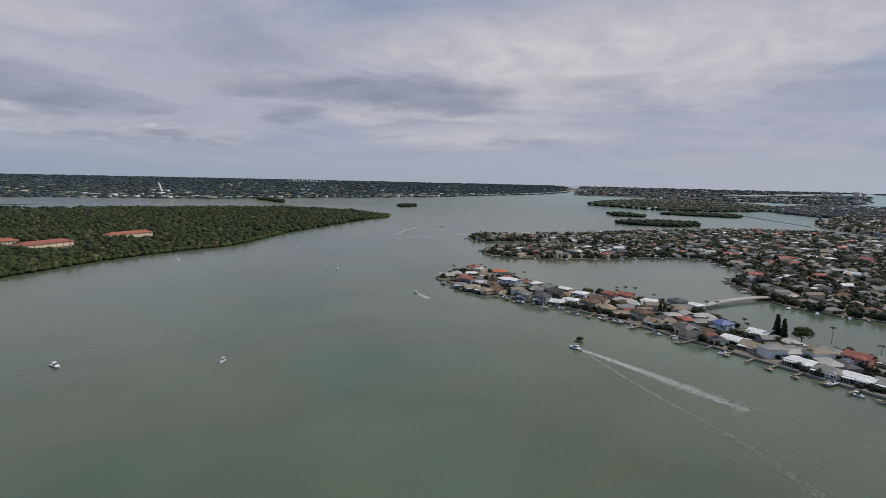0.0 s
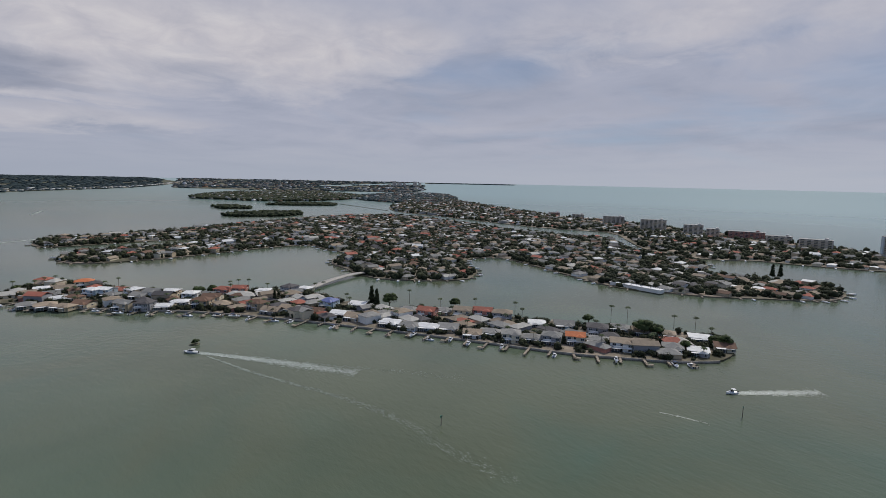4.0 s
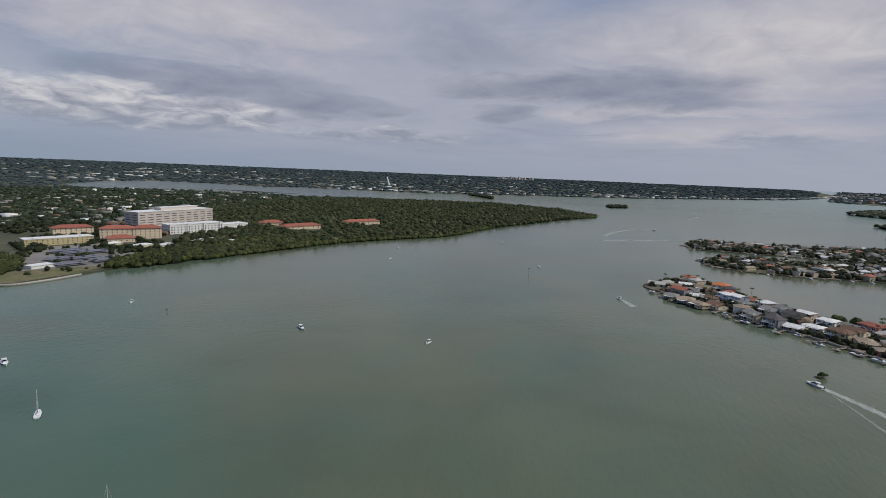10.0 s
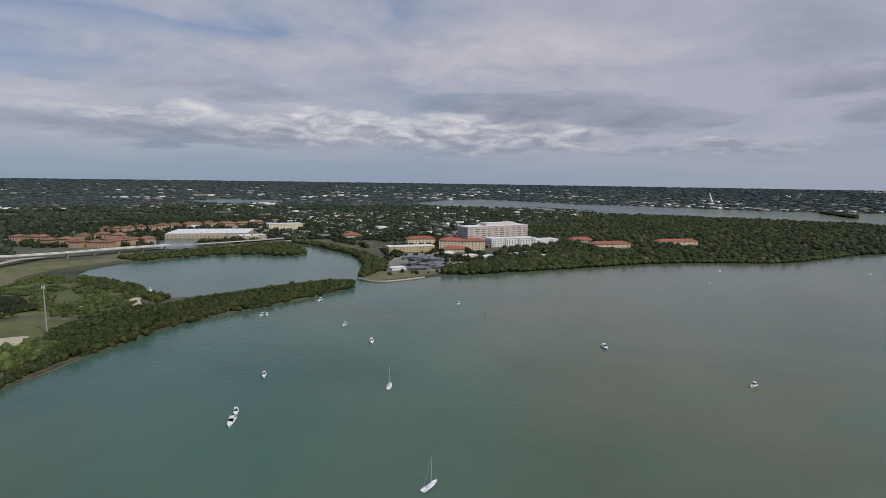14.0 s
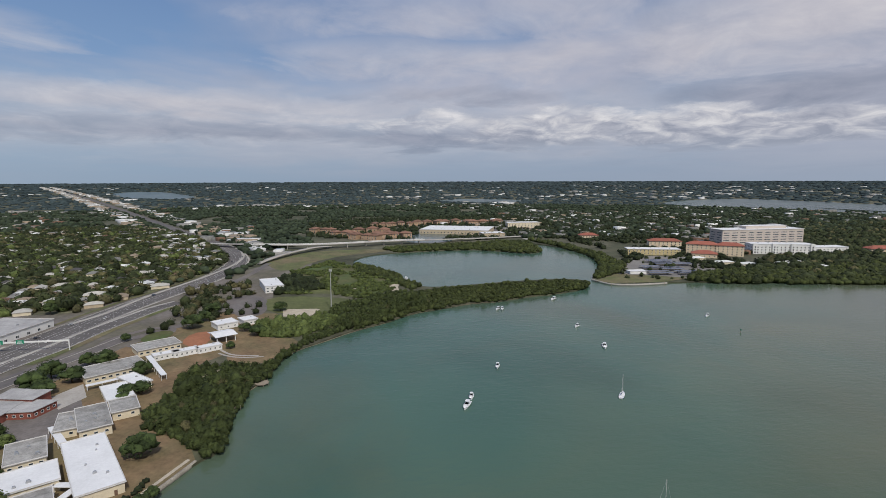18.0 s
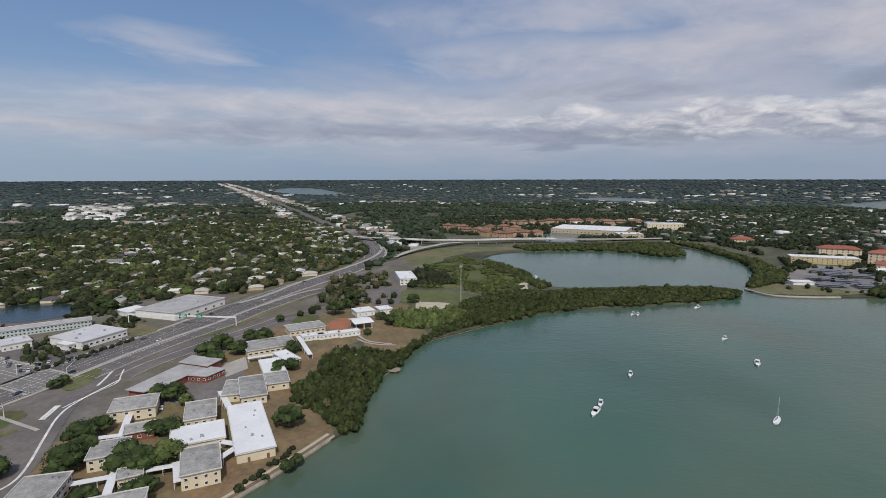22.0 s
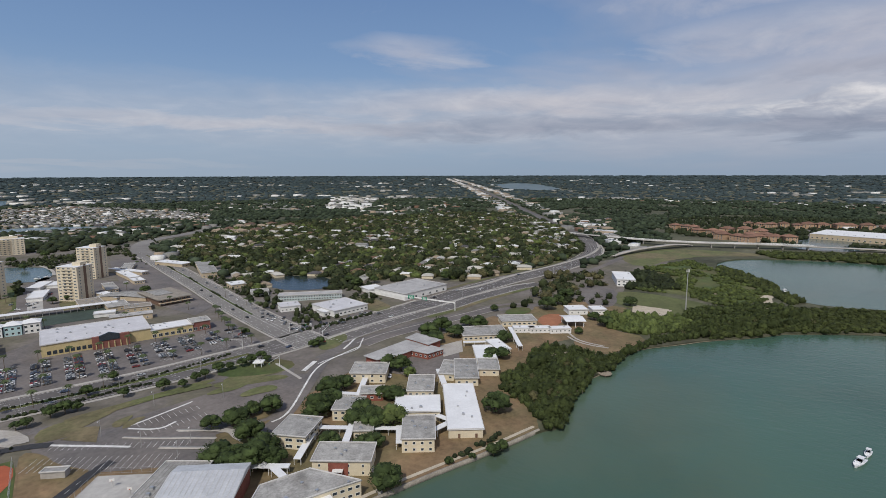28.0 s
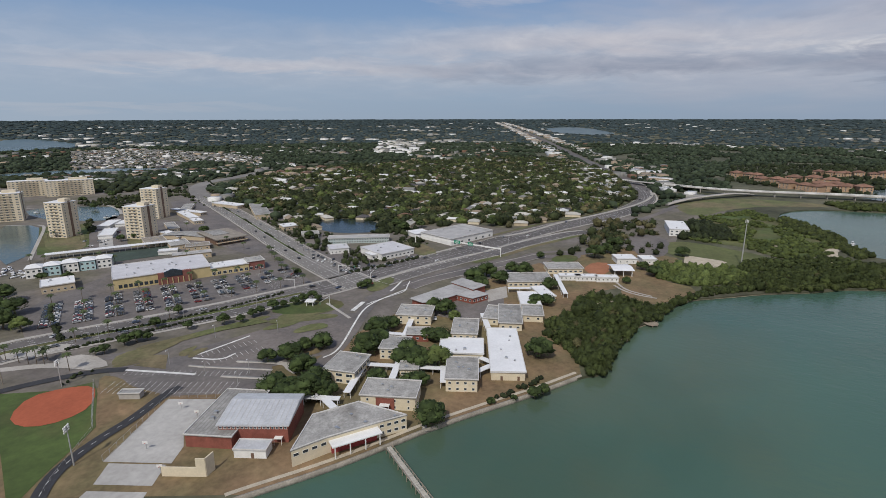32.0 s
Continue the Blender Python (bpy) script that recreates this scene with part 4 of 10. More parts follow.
def along(line, x, y):
    """Distance of points from a line."""
    best = np.full(len(x), 1e9)
    for (a, b), (c, d) in zip(line, line[1:]):
        ux, uy = c - a, d - b
        t = np.clip(((x - a) * ux + (y - b) * uy) / (ux * ux + uy * uy + 1e-9), 0, 1)
        best = np.minimum(best, np.hypot(x - a - t * ux, y - b - t * uy))
    return best


def thing(name, x, y, ang=0.0, label="", category="", group="", z=1.3, scale=1.0):
    """The base of a thing; far things follow the rise of the ground."""
    p, s = bowl(x, y, z)
    ob = new(name)
    ob.empty_display_size = 0.5
    ob.matrix_basis = Matrix.LocRotScale(tuple(float(v) for v in p), Euler((0, 0, radians(ang))), (float(s) * scale,) * 3)
    return tagged(ob, label, category, group)


def spot(x, y, ang=0.0, z=1.3, k=1.0):
    p, s = bowl(x, y, z)
    return Matrix.LocRotScale(tuple(float(v) for v in p), Euler((0, 0, radians(ang))), (float(s) * k,) * 3)


PANES = {}


def pane_mesh(w, h, frame_mat=None):
    """A window: a frame with a dark pane set back in it and a sill."""
    key = (round(w, 2), round(h, 2))
    if key not in PANES:
        b = Build()
        t = 0.12
        b.box(0, -0.03, -h / 2, w, 0.10, t).box(0, -0.03, h / 2 - t, w, 0.10, t)
        b.box(-w / 2 + t / 2, -0.03, -h / 2 + t, t, 0.10, h - 2 * t).box(w / 2 - t / 2, -0.03, -h / 2 + t, t, 0.10, h - 2 * t)
        if w > 1.8:
            for i in range(1, int(w / 1.2)):
                b.box(-w / 2 + w * i / int(w / 1.2), -0.03, -h / 2 + t, 0.08, 0.09, h - 2 * t)
        b.now = 1
        b.box(0, 0.0, -h / 2 + t, w - 2 * t, 0.06, h - 2 * t)
        PANES[key] = b.mesh("window", (M_WHITE, M_GLASS))
    return PANES[key]


def window(parent, x, y, z, face, w, h):
    """face: degrees by which the window's outside is turned from -y."""
    ob = new("window", pane_mesh(w, h))
    ob.parent = parent
    ob.matrix_basis = pose(x, y, z, 0, 0, face)
    return ob


def windows(parent, w, d, faces, rows, n, ww, wh, out=0.03):
    """Rows of windows on the named sides of a block w by d; n: how many to a row on the front, the ends in step."""
    for f in faces:
        span = w if f in "fb" else d
        cnt = max(1, round(n * span / w))
        for z in rows:
            for i in range(cnt):
                u = (i + 0.5) / cnt * span - span / 2
                if f == "f":
                    window(parent, u, -d / 2 - out, z, 0, ww, wh)
                elif f == "b":
                    window(parent, -u, d / 2 + out, z, 180, ww, wh)
                elif f == "r":
                    window(parent, w / 2 + out, u, z, 90, ww, wh)
                else:
                    window(parent, -w / 2 - out, -u, z, 270, ww, wh)


def window_rows(parent, w, d, rows, n, ww, wh, out=0.03):
    """Far windows: one part for each row on the front."""
    for z in rows:
        b = Build()
        for i in range(n):
            u = (i + 0.5) / n * w - w / 2
            b.now = 0
            b.box(u, -d / 2 - out, z - wh / 2, ww, 0.12, wh)
            b.now = 1
            b.box(u, -d / 2 - out - 0.05, z - wh / 2 + 0.12, ww - 0.24, 0.08, wh - 0.24)
        part("window_row", b, (M_WHITE, M_GLASS), parent)


def flat_roof(parent, w, d, h, mat_, over=0.5, units=2, seed=0, parapet=0.35):
    """A membrane roof with a raised rim, seams and a few boxes of plant on it."""
    rng = random.Random(seed)
    b = Build().box(0, 0, h, w + 2 * over, d + 2 * over, 0.3)
    part("roof", b, mat_, parent)
    r = Build()
    a, c = w / 2 + over, d / 2 + over
    for x, y, sx, sy in ((0, -c + 0.15, 2 * a, 0.3), (0, c - 0.15, 2 * a, 0.3), (-a + 0.15, 0, 0.3, 2 * c - 0.6), (a - 0.15, 0, 0.3, 2 * c - 0.6)):
        r.box(x, y, h + 0.3, sx, sy, parapet)
    part("roof_edge", r, M_EDGE, parent)
    for i in range(units):
        x, y = rng.uniform(-0.38, 0.38) * w, rng.uniform(-0.38, 0.38) * d
        s = rng.uniform(0.8, 1.8)
        u = Build().box(x, y, h + 0.3, s, s * 0.8, 0.25).box(x, y, h + 0.55, s * 0.8, s * 0.6, 0.7 * s / 1.5)
        part("roof_unit", u, M_STEEL, parent)


def block(name, x, y, w, d, ang, h, wall_mat, roof_mat, label, category="building", group="", rows=(), n=6, ww=1.5, wh=1.3, faces="f", units=2, over=0.5, clear=True, doors=0, z=1.3, deep=99.0):
    if d > deep:
        x, y, d = x + math.sin(radians(ang)) * (d - deep) / 2, y - math.cos(radians(ang)) * (d - deep) / 2, deep
    ob = thing(name, x, y, ang, label, category, group, z)
    part("wall", Build().box(0, 0, -0.6, w, d, h + 0.6), wall_mat, ob)
    flat_roof(ob, w, d, h, roof_mat, over, units, int(abs(x * 7 + y)))
    if rows:
        windows(ob, w, d, faces, rows, n, ww, wh)
    for i in range(doors):
        u = ((i + 0.5) / doors - 0.5) * w
        part("door", Build().box(u + 0.9, -d / 2 - 0.03, 0, 1.1, 0.12, 2.1).box(u + 0.35, -d / 2 - 0.1, 1.0, 0.05, 0.1, 0.15), M_DOOR, ob)
    if clear:
        keep_clear(x, y, 0.62 * max(w, d) * (0.75 if max(w, d) > 1.8 * min(w, d) else 1.0))
    return ob


M_EDGE = material("roof_edge_metal", (0.55, 0.54, 0.52), 0.6, 0.1, 0.5, 3.0, 0.0)
M_STEEL = material("galvanised_metal", (0.42, 0.43, 0.44), 0.45, 0.15, 0.8, 5.0, 0.0, metal=0.6)
M_DOOR = material("dark_door", (0.16, 0.10, 0.07), 0.6, 0.15, 1.0, 5.0, 0.0)
M_RIBBED = material("ribbed_metal_roof", (0.52, 0.53, 0.54), 0.5, 0.12, 0.2, 1.2, 0.0, metal=0.2)
M_REDWALL = material("red_painted_wall", (0.30, 0.05, 0.05), 0.8, 0.12, 0.4, 3.0, 0.0)
M_BEIGE = material("beige_stucco", (0.46, 0.38, 0.27), 0.9, 0.1, 0.3, 2.0, 0.05)
M_WOOD = material("weathered_planks", (0.25, 0.21, 0.17), 0.9, 0.2, 0.8, 6.0, 0.1, rand=0.2)
M_POLE = material("grey_pole", (0.40, 0.40, 0.39), 0.6, 0.1, 1.0, 5.0, 0.0, metal=0.3)
M_RUBBER = material("tyre_rubber", (0.02, 0.02, 0.02), 0.9, 0.1, 2.0, 9.0, 0.0)
M_LAMP = material("lamp_glass", (0.75, 0.75, 0.72), 0.3, 0.05, 2.0, 9.0, 0.0)
M_GREENSIGN = material("green_sign", (0.01, 0.22, 0.13), 0.5, 0.05, 2.0, 9.0, 0.0)
M_PALM = material("palm_fronds", (0.055, 0.075, 0.03), 0.8, 0.3, 0.5, 3.0, 0.0, rand=0.25)
M_BLUEGLASS = material("solar_glass", (0.035, 0.045, 0.085), 0.2, 0.15, 0.3, 2.0, 0.0, spec=0.6)
M_SEAWALL = material("seawall_concrete", (0.27, 0.245, 0.205), 0.9, 0.3, 0.2, 1.5, 0.05, space="World")


def crown_mesh(name, seed, mat_, width=1.0, height=0.8, lumps=26, leaves=420):
    """A crown of unit radius: clumps of leaves round a hollow middle, and loose leaf sprays that break the outline."""
    rng = random.Random(seed)
    vs, fs = [], []
    base = 0
    for i in range(lumps):
        a, e = rng.uniform(0, 6.283), math.asin(rng.uniform(-0.25, 1.0))
        k = rng.uniform(0.45, 0.72)
        c = np.array([math.cos(a) * math.cos(e) * k * width, math.sin(a) * math.cos(e) * k * width, math.sin(e) * k * height])
        tv, tf = LUMPS[2][rng.randrange(6)]
        s = rng.uniform(0.28, 0.46)
        vs.append(tv * s * np.array([1, 1, 0.85]) + c)
        fs.append(tf + base)
        base += len(tv)
    q, t = [], []
    for i in range(leaves):
        a, e = rng.uniform(0, 6.283), math.asin(rng.uniform(-0.4, 1.0))
        k = rng.uniform(0.82, 1.08)
        c = Vector((math.cos(a) * math.cos(e) * k * width, math.sin(a) * math.cos(e) * k * width, math.sin(e) * k * height))
        s = rng.uniform(0.05, 0.11)
        u = Vector((rng.uniform(-1, 1), rng.uniform(-1, 1), rng.uniform(-0.6, 0.6))).normalized() * s
        v = Vector((rng.uniform(-1, 1), rng.uniform(-1, 1), rng.uniform(-0.6, 0.6))).normalized() * s
        m = len(q)
        q += [c - u, c + v, c + u]
        t.append((m, m + 1, m + 2))
    vs.append(np.array([p[:] for p in q]))
    fs.append(np.array(t) + base)
    ob = big_mesh(name, np.vstack(vs), np.vstack(fs), mat_)
    me = ob.data
    bpy.data.objects.remove(ob)
    return me


CROWNS = [crown_mesh("crown", i, M_SHADE, 1.0, (0.85, 0.75, 0.95)[i % 3]) for i in range(5)]
CROWNS_LIGHT = [crown_mesh("crown", 30 + i, M_LEAF_LIGHT, 1.0, 0.9, 22, 520) for i in range(2)]


def trunk_mesh(seed):
    rng = random.Random(seed)
    b = Build()
    b.rod((0, 0, -0.3), (0.05, 0.02, 0.55), 0.075, 0.05, 7)
    for i in range(5):
        a = i * 1.257 + rng.uniform(-0.4, 0.4)
        z = rng.uniform(0.35, 0.55)
        b.rod((0.04, 0.02, z), (math.cos(a) * 0.45, math.sin(a) * 0.45, z + rng.uniform(0.35, 0.6)), 0.035, 0.012, 5)
    return b.mesh("trunk", M_TRUNK)


TRUNKS = [trunk_mesh(i) for i in range(3)]
TREE_LABEL = "broad green shade tree on the dry lawn"


def tree(x, y, r, seed=0, light=False, label=TREE_LABEL, group="shade trees", lift=0.72, name="tree"):
    ob = thing(name, x, y, seed * 47 % 360, label, "tree", group)
    t = part("trunk", TRUNKS[seed % 3], None, ob)
    t.scale = (r, r, r)
    c = part("crown", (CROWNS_LIGHT if light else CROWNS)[seed % (2 if light else 5)], None, ob)
    c.location, c.scale = (0, 0, r * lift), (r, r, r * (0.85 + 0.05 * (seed % 5)))
    return ob


def palm_meshes():
    t = Build().rod((0, 0, -0.3), (0.12, 0, 4.0), 0.2, 0.15, 6).rod((0.12, 0, 4.0), (0.2, 0.05, 8.0), 0.15, 0.12, 6)
    rng = random.Random(5)
    f = Build()
    for i in range(22):
        a, up = i * 0.85 + rng.uniform(-0.2, 0.2), rng.uniform(-0.5, 0.8)
        ln = rng.uniform(2.2, 3.1)
        d, s = Vector((math.cos(a), math.sin(a), 0)), Vector((-math.sin(a), math.cos(a), 0))
        pts = [Vector((0.2, 0.05, 7.9)), Vector((0.2, 0.05, 8.0)) + d * ln * 0.5 + Vector((0, 0, up * 0.8)), Vector((0.2, 0.05, 8.0)) + d * ln + Vector((0, 0, up * 0.8 - 0.9))]
        wd = (0.14, 0.52, 0.08)
        vs = []
        for p, w in zip(pts, wd):
            vs += [p - s * w - Vector((0, 0, w * 0.5)), p, p + s * w - Vector((0, 0, w * 0.5))]
        f.add(vs, [(0, 1, 4, 3), (1, 2, 5, 4), (3, 4, 7, 6), (4, 5, 8, 7)])
    return t.mesh("trunk", M_TRUNK), f.mesh("fronds", M_PALM)


PALM_TRUNK, PALM_FRONDS = palm_meshes()


def palm(x, y, height=8.0, seed=0, label="tall cabbage palm with a round head of fronds", group="palms"):
    ob = thing("palm_tree", x, y, seed * 83 % 360, label, "palm tree", group)
    k = height / 8.0
    a = part("trunk", PALM_TRUNK, None, ob)
    a.scale = (1, 1, k)
    b = part("fronds", PALM_FRONDS, None, ob)
    b.location = (0, 0, 8.0 * (k - 1))
    return ob


# ---- the school on the shore ----
def school_block(x, y, w, d, ang, h, roof, label, rows=(1.6, 5.0), n=4, faces="f", units=3, wall=None, ww=1.6, wh=1.3, doors=0):
    return block("school_building", x, y, w, d, ang, h, wall or M_CREAM, roof, label, "building", "school buildings", rows, n, ww, wh, faces, units, 0.6, doors=doors)


front = school_block(-156.5, -130.8, 23.2, 13.9, 117, 6.0, M_ROOFGREY, "two-storey cream school block with worn grey roof and brick entrance", (1.3, 4.3), 4, "fr", 3, ww=1.0, doors=1)
FX, FY, FW, FD, FA = -156.5, -130.8, 23.2, 13.9, 117
part("brick_panel", Build().box(-FW * 0.05, -FD / 2 - 0.12, -0.3, FW * 0.34, 0.24, 5.6), M_BRICK, front, "red brick entrance panel")
part("entrance_canopy", Build().box(-FW * 0.05, -FD / 2 - 1.3, 2.7, 4.2, 2.4, 0.25).box(-FW * 0.05 - 1.9, -FD / 2 - 2.3, -0.2, 0.15, 0.15, 2.9).box(-FW * 0.05 + 1.9, -FD / 2 - 2.3, -0.2, 0.15, 0.15, 2.9), M_WHITE, front, "white entrance canopy")
school_block(-164.2, -163.7, 15.3, 18.4, 109, 6.0, M_ROOFGREY, "two-storey cream school block with grey roof and strip windows", (1.4, 4.3), 3, "fr", 2, ww=3.2, wh=1.5)
school_block(-188.9, -115.1, 14.0, 21.4, 120, 6.0, M_ROOFGREY, "two-storey cream school block with a stained grey roof", (1.4, 4.3), 4, "f", 4, ww=1.3)
school_block(-222.1, -110.2, 15.6, 50.8, 121, 4.2, M_ROOFWHITE, "long cream hall with a bright white flat roof", (), 4, "f", 5, doors=2)
school_block(-212.0, -129.6, 21.7, 17.9, 120, 4.6, M_ROOFWHITE, "cream school block with a white flat roof", (2.8,), 5, "f", 2, ww=1.2)
school_block(-232.4, -139.7, 13.5, 21.2, 118, 6.0, M_ROOFGREY, "two-storey cream school block with roof vents", (1.4, 4.3), 4, "f", 4)
school_block(-194.6, -158.7, 13.6, 14.8, 117, 5.5, M_ROOFGREY, "cream school block with grey roof among trees", (1.4, 4.1), 4, "f", 2)
school_block(-238.2, -178.0, 20.2, 16.9, 117, 5.5, M_ROOFGREY, "cream and brick school block with grey roof", (1.4, 4.1), 4, "f", 2)
school_block(-266.7, -129.4, 12.8, 30.0, 118, 4.4, M_ROOFGREY, "single-storey cream school kitchen with vents on the roof", (2.2,), 3, "f", 6)
school_block(-265.1, -139.8, 8.8, 21.5, 110, 3.8, M_ROOFGREY, "single-storey cream school store with grey roof", (2.0,), 2, "f", 2)
school_block(-280.4, -121.0, 11.7, 17.5, 117, 4.0, M_ROOFGREY, "single-storey cream school wing with grey roof", (2.2,), 2, "f", 1)
school_block(-300.6, -132.7, 12.2, 24.3, 121, 3.6, M_ROOFWHITE, "low cream classroom wing with white roof", (2.0,), 4, "f", 2)
school_block(-318.2, -130.4, 8.7, 21.7, 136, 3.6, M_ROOFWHITE, "low cream classroom wing with white roof", (2.0,), 4, "f", 1)
school_block(-341.1, -151.9, 32.6, 21.6, 126, 4.0, M_ROOFGREY, "long low classroom row with grey roof", (2.0,), 9, "f", 2, ww=2.2)
school_block(-384.8, -141.7, 27.2, 17.4, 124, 4.0, M_ROOFGREY, "long low classroom row with grey roof", (2.0,), 7, "f", 1, ww=2.2)
school_block(-216.2, -160.3, 11.8, 9.6, 122, 4.0, M_ROOFGREY, "small brick school block beside a covered walk", (2.0,), 3, "f", 1, M_BRICK)
school_block(-180.6, -139.4, 8.4, 7.6, 122, 4.0, M_ROOFGREY, "small cream school block behind the trees", (2.0,), 3, "f", 1)
for i, (a, b, c) in enumerate(([(-360.2, -130.7), (-364.3, -124.4), (-372.1, -128.1)], [(-362.2, -120.2), (-367.6, -111.9), (-379.5, -116.7)], [(-369.2, -107.0), (-374.3, -99.1), (-385.0, -103.0)])):
    cx, cy = (a[0] + c[0]) / 2, (a[1] + c[1]) / 2
    block("portable_classroom", cx, cy, 16, 7, 122, 3.2, M_WHITE, M_ROOFWHITE, "white portable classroom on the lawn", "building", "portable classrooms", (1.9,), 5, 1.2, 1.1, "f", 1, 0.3)

# the long red-brick office with two roofs
OFFICE_A = [(-256.4, -195.8), (-254.3, -184.1), (-261.1, -179.0), (-277.6, -174.8), (-300.0, -173.9), (-296.2, -188.8)]
OFFICE_B = [(-296.1, -190.2), (-291.1, -169.2), (-304.0, -166.5), (-309.1, -189.0)]
OFFICE_C = [(-279.4, -177.2), (-278.7, -162.4), (-292.0, -157.7), (-295.0, -174.1)]
sb = thing("school_office", OFFICE_A[0][0], OFFICE_A[0][1], 0, "low red-brick school office with pale grey sloping roofs", "building")


def shift(poly, o, k=1.0):
    mx, my = sum(a for a, b in poly) / len(poly), sum(b for a, b in poly) / len(poly)
    return [(mx + (a - mx) * k - o[0], my + (b - my) * k - o[1]) for a, b in poly]


for nm_, poly, hh in (("", OFFICE_A, 4.2), ("wing_", OFFICE_B, 5.4), ("porch_", OFFICE_C, 4.0)):
    part(nm_ + "wall", Build().prism(shift(poly, OFFICE_A[0], 0.95), -0.5, hh), M_BRICK, sb)
    part(nm_ + "roof", Build().prism(shift(poly, OFFICE_A[0], 1.03), hh, hh + 0.35), M_ROOFMID, sb)
fr = shift(OFFICE_C, OFFICE_A[0], 0.95)
for (a, b), (c, d) in ((fr[0], fr[1]), (fr[1], fr[2])):
    ang = math.degrees(math.atan2(d - b, c - a))
    for k in range(4):
        t = (k + 0.5) / 4
        window(sb, a + (c - a) * t + 0.05 * math.sin(radians(ang)), b + (d - b) * t - 0.05 * math.cos(radians(ang)), 2.0, ang, 1.6, 1.4)
keep_clear(sum(a for a, b in OFFICE_A) / 6, sum(b for a, b in OFFICE_A) / 6, 20)

# the gymnasium


def gymnasium(x, y, w, d, ang):
    ob = thing("gymnasium", x, y, ang, "red-brick school gymnasium with a ribbed light metal roof", "building")
    part("wall", Build().box(0, 0, -0.6, w, d, 8.2), M_BRICK, ob)
    b = Build()
    ridge, rise = d * 0.22, 1.7
    a, c = w / 2 + 0.7, d / 2 + 0.7
    vs = []
    for xx in (-a, a):
        vs += [(xx, -c, 7.6), (xx, ridge, 7.6 + rise), (xx, c, 8.0), (xx, c, 7.5), (xx, -c, 7.1)]
    b.add(vs, [(0, 5, 6, 1), (1, 6, 7, 2), (2, 7, 8, 3), (3, 8, 9, 4), (4, 9, 5, 0), (0, 1, 2, 3, 4), (9, 8, 7, 6, 5)])
    part("roof", b, M_RIBBED, ob)
    ribs = Build()
    for i in range(15):
        xx = -a + 0.5 + i * (2 * a - 1.0) / 14
        ribs.add([(xx - 0.08, -c, 7.62), (xx + 0.08, -c, 7.62), (xx + 0.08, ridge, 7.62 + rise), (xx - 0.08, ridge, 7.62 + rise),
                  (xx - 0.08, -c, 7.74), (xx + 0.08, -c, 7.74), (xx + 0.08, ridge, 7.74 + rise), (xx - 0.08, ridge, 7.74 + rise)],
                 [(4, 5, 6, 7), (0, 4, 7, 3), (1, 2, 6, 5), (0, 1, 5, 4)])
    part("roof_ribs", ribs, M_EDGE, ob)
    windows(ob, w, d, "f", (6.2,), 16, 1.1, 1.0)
    part("porch", Build().box(w / 2 - 3.5, -d / 2 - 1, 2.6, 3, 2, 0.2).box(w / 2 - 4.9, -d / 2 - 1.9, 0, 0.15, 0.15, 2.6).box(w / 2 - 2.1, -d / 2 - 1.9, 0, 0.15, 0.15, 2.6), M_WHITE, ob)
    keep_clear(x, y, 20)
    return ob


gymnasium(-113.9, -160.9, 26.0, 21.1, 123)
an = block("gymnasium_annex", -108.1, -173.9, 17.9, 32.9, 118, 5.0, M_BRICK, M_ROOFGREY, "flat-roofed brick annex streaked with dark seams", "building", "", (), 1, units=4)
seams = Build()
for i in range(12):
    seams.box(-8.3 + i * 1.5, 0, 5.31, 0.22, 31, 0.03)
part("roof_seams", seams, M_WORNROAD, an)
block("shed", -100.7, -149.9, 11.8, 6.0, 121, 3.2, M_WHITE, M_RIBBED, "small white metal shed on bare ground", "shed", "", (), 1, units=0, over=0.3, doors=1)
HB = [(-75.5, -165.3), (-81.9, -155.1), (-83.7, -152.4), (-87.6, -153.6)]
hw = thing("handball_wall", HB[0][0], HB[0][1], 0, "cream handball wall with a low run and a tall corner", "wall")
for nm_, (a, b), (c, d), hh in (("wall", HB[0], HB[1], 3.6), ("tall_wall", HB[1], HB[2], 7.0), ("wing", HB[2], HB[3], 7.0)):
    part(nm_, Build().box((a + c) / 2 - HB[0][0], (b + d) / 2 - HB[0][1], -0.3, math.hypot(c - a, d - b), 0.4, hh + 0.3, math.degrees(math.atan2(d - b, c - a))), M_CREAM, hw)

# the fan-shaped hall on the seawall
FAN = [(-103.0, -131.9), (-115.8, -127.1), (-133.0, -118.1), (-143.0, -112.2), (-140.1, -134.3), (-123.0, -142.7)]
fan = thing("assembly_hall", FAN[0][0], FAN[0][1], 0, "fan-shaped cream assembly hall with a grey roof and red entrance", "building")
loc = [(a - FAN[0][0], b - FAN[0][1]) for a, b in FAN]
part("wall", Build().prism(loc, -0.6, 6.2), M_CREAM, fan)
mid = (sum(a for a, b in loc) / 6, sum(b for a, b in loc) / 6)
part("roof", Build().prism([(mid[0] + (a - mid[0]) * 1.02, mid[1] + (b - mid[1]) * 1.02) for a, b in loc], 6.2, 6.6), M_ROOFGREY, fan)
for i, (k, s) in enumerate(((0.2, 1.2), (0.45, 0.9), (0.6, 1.1), (0.8, 0.9), (0.35, 1.0))):
    px_, py_ = mid[0] * (1 - k) + loc[i][0] * k, mid[1] * (1 - k) + loc[i][1] * k
    part("roof_unit", Build().box(px_, py_, 6.6, s, s, 0.6), M_STEEL, fan)
rim = Build()
for (a, b), (c, d) in zip(loc, loc[1:] + loc[:1]):
    rim.box((a + c) / 2, (b + d) / 2, 6.58, math.hypot(c - a, d - b), 0.35, 0.35, math.degrees(math.atan2(d - b, c - a)))
part("roof_edge", rim, M_EDGE, fan)
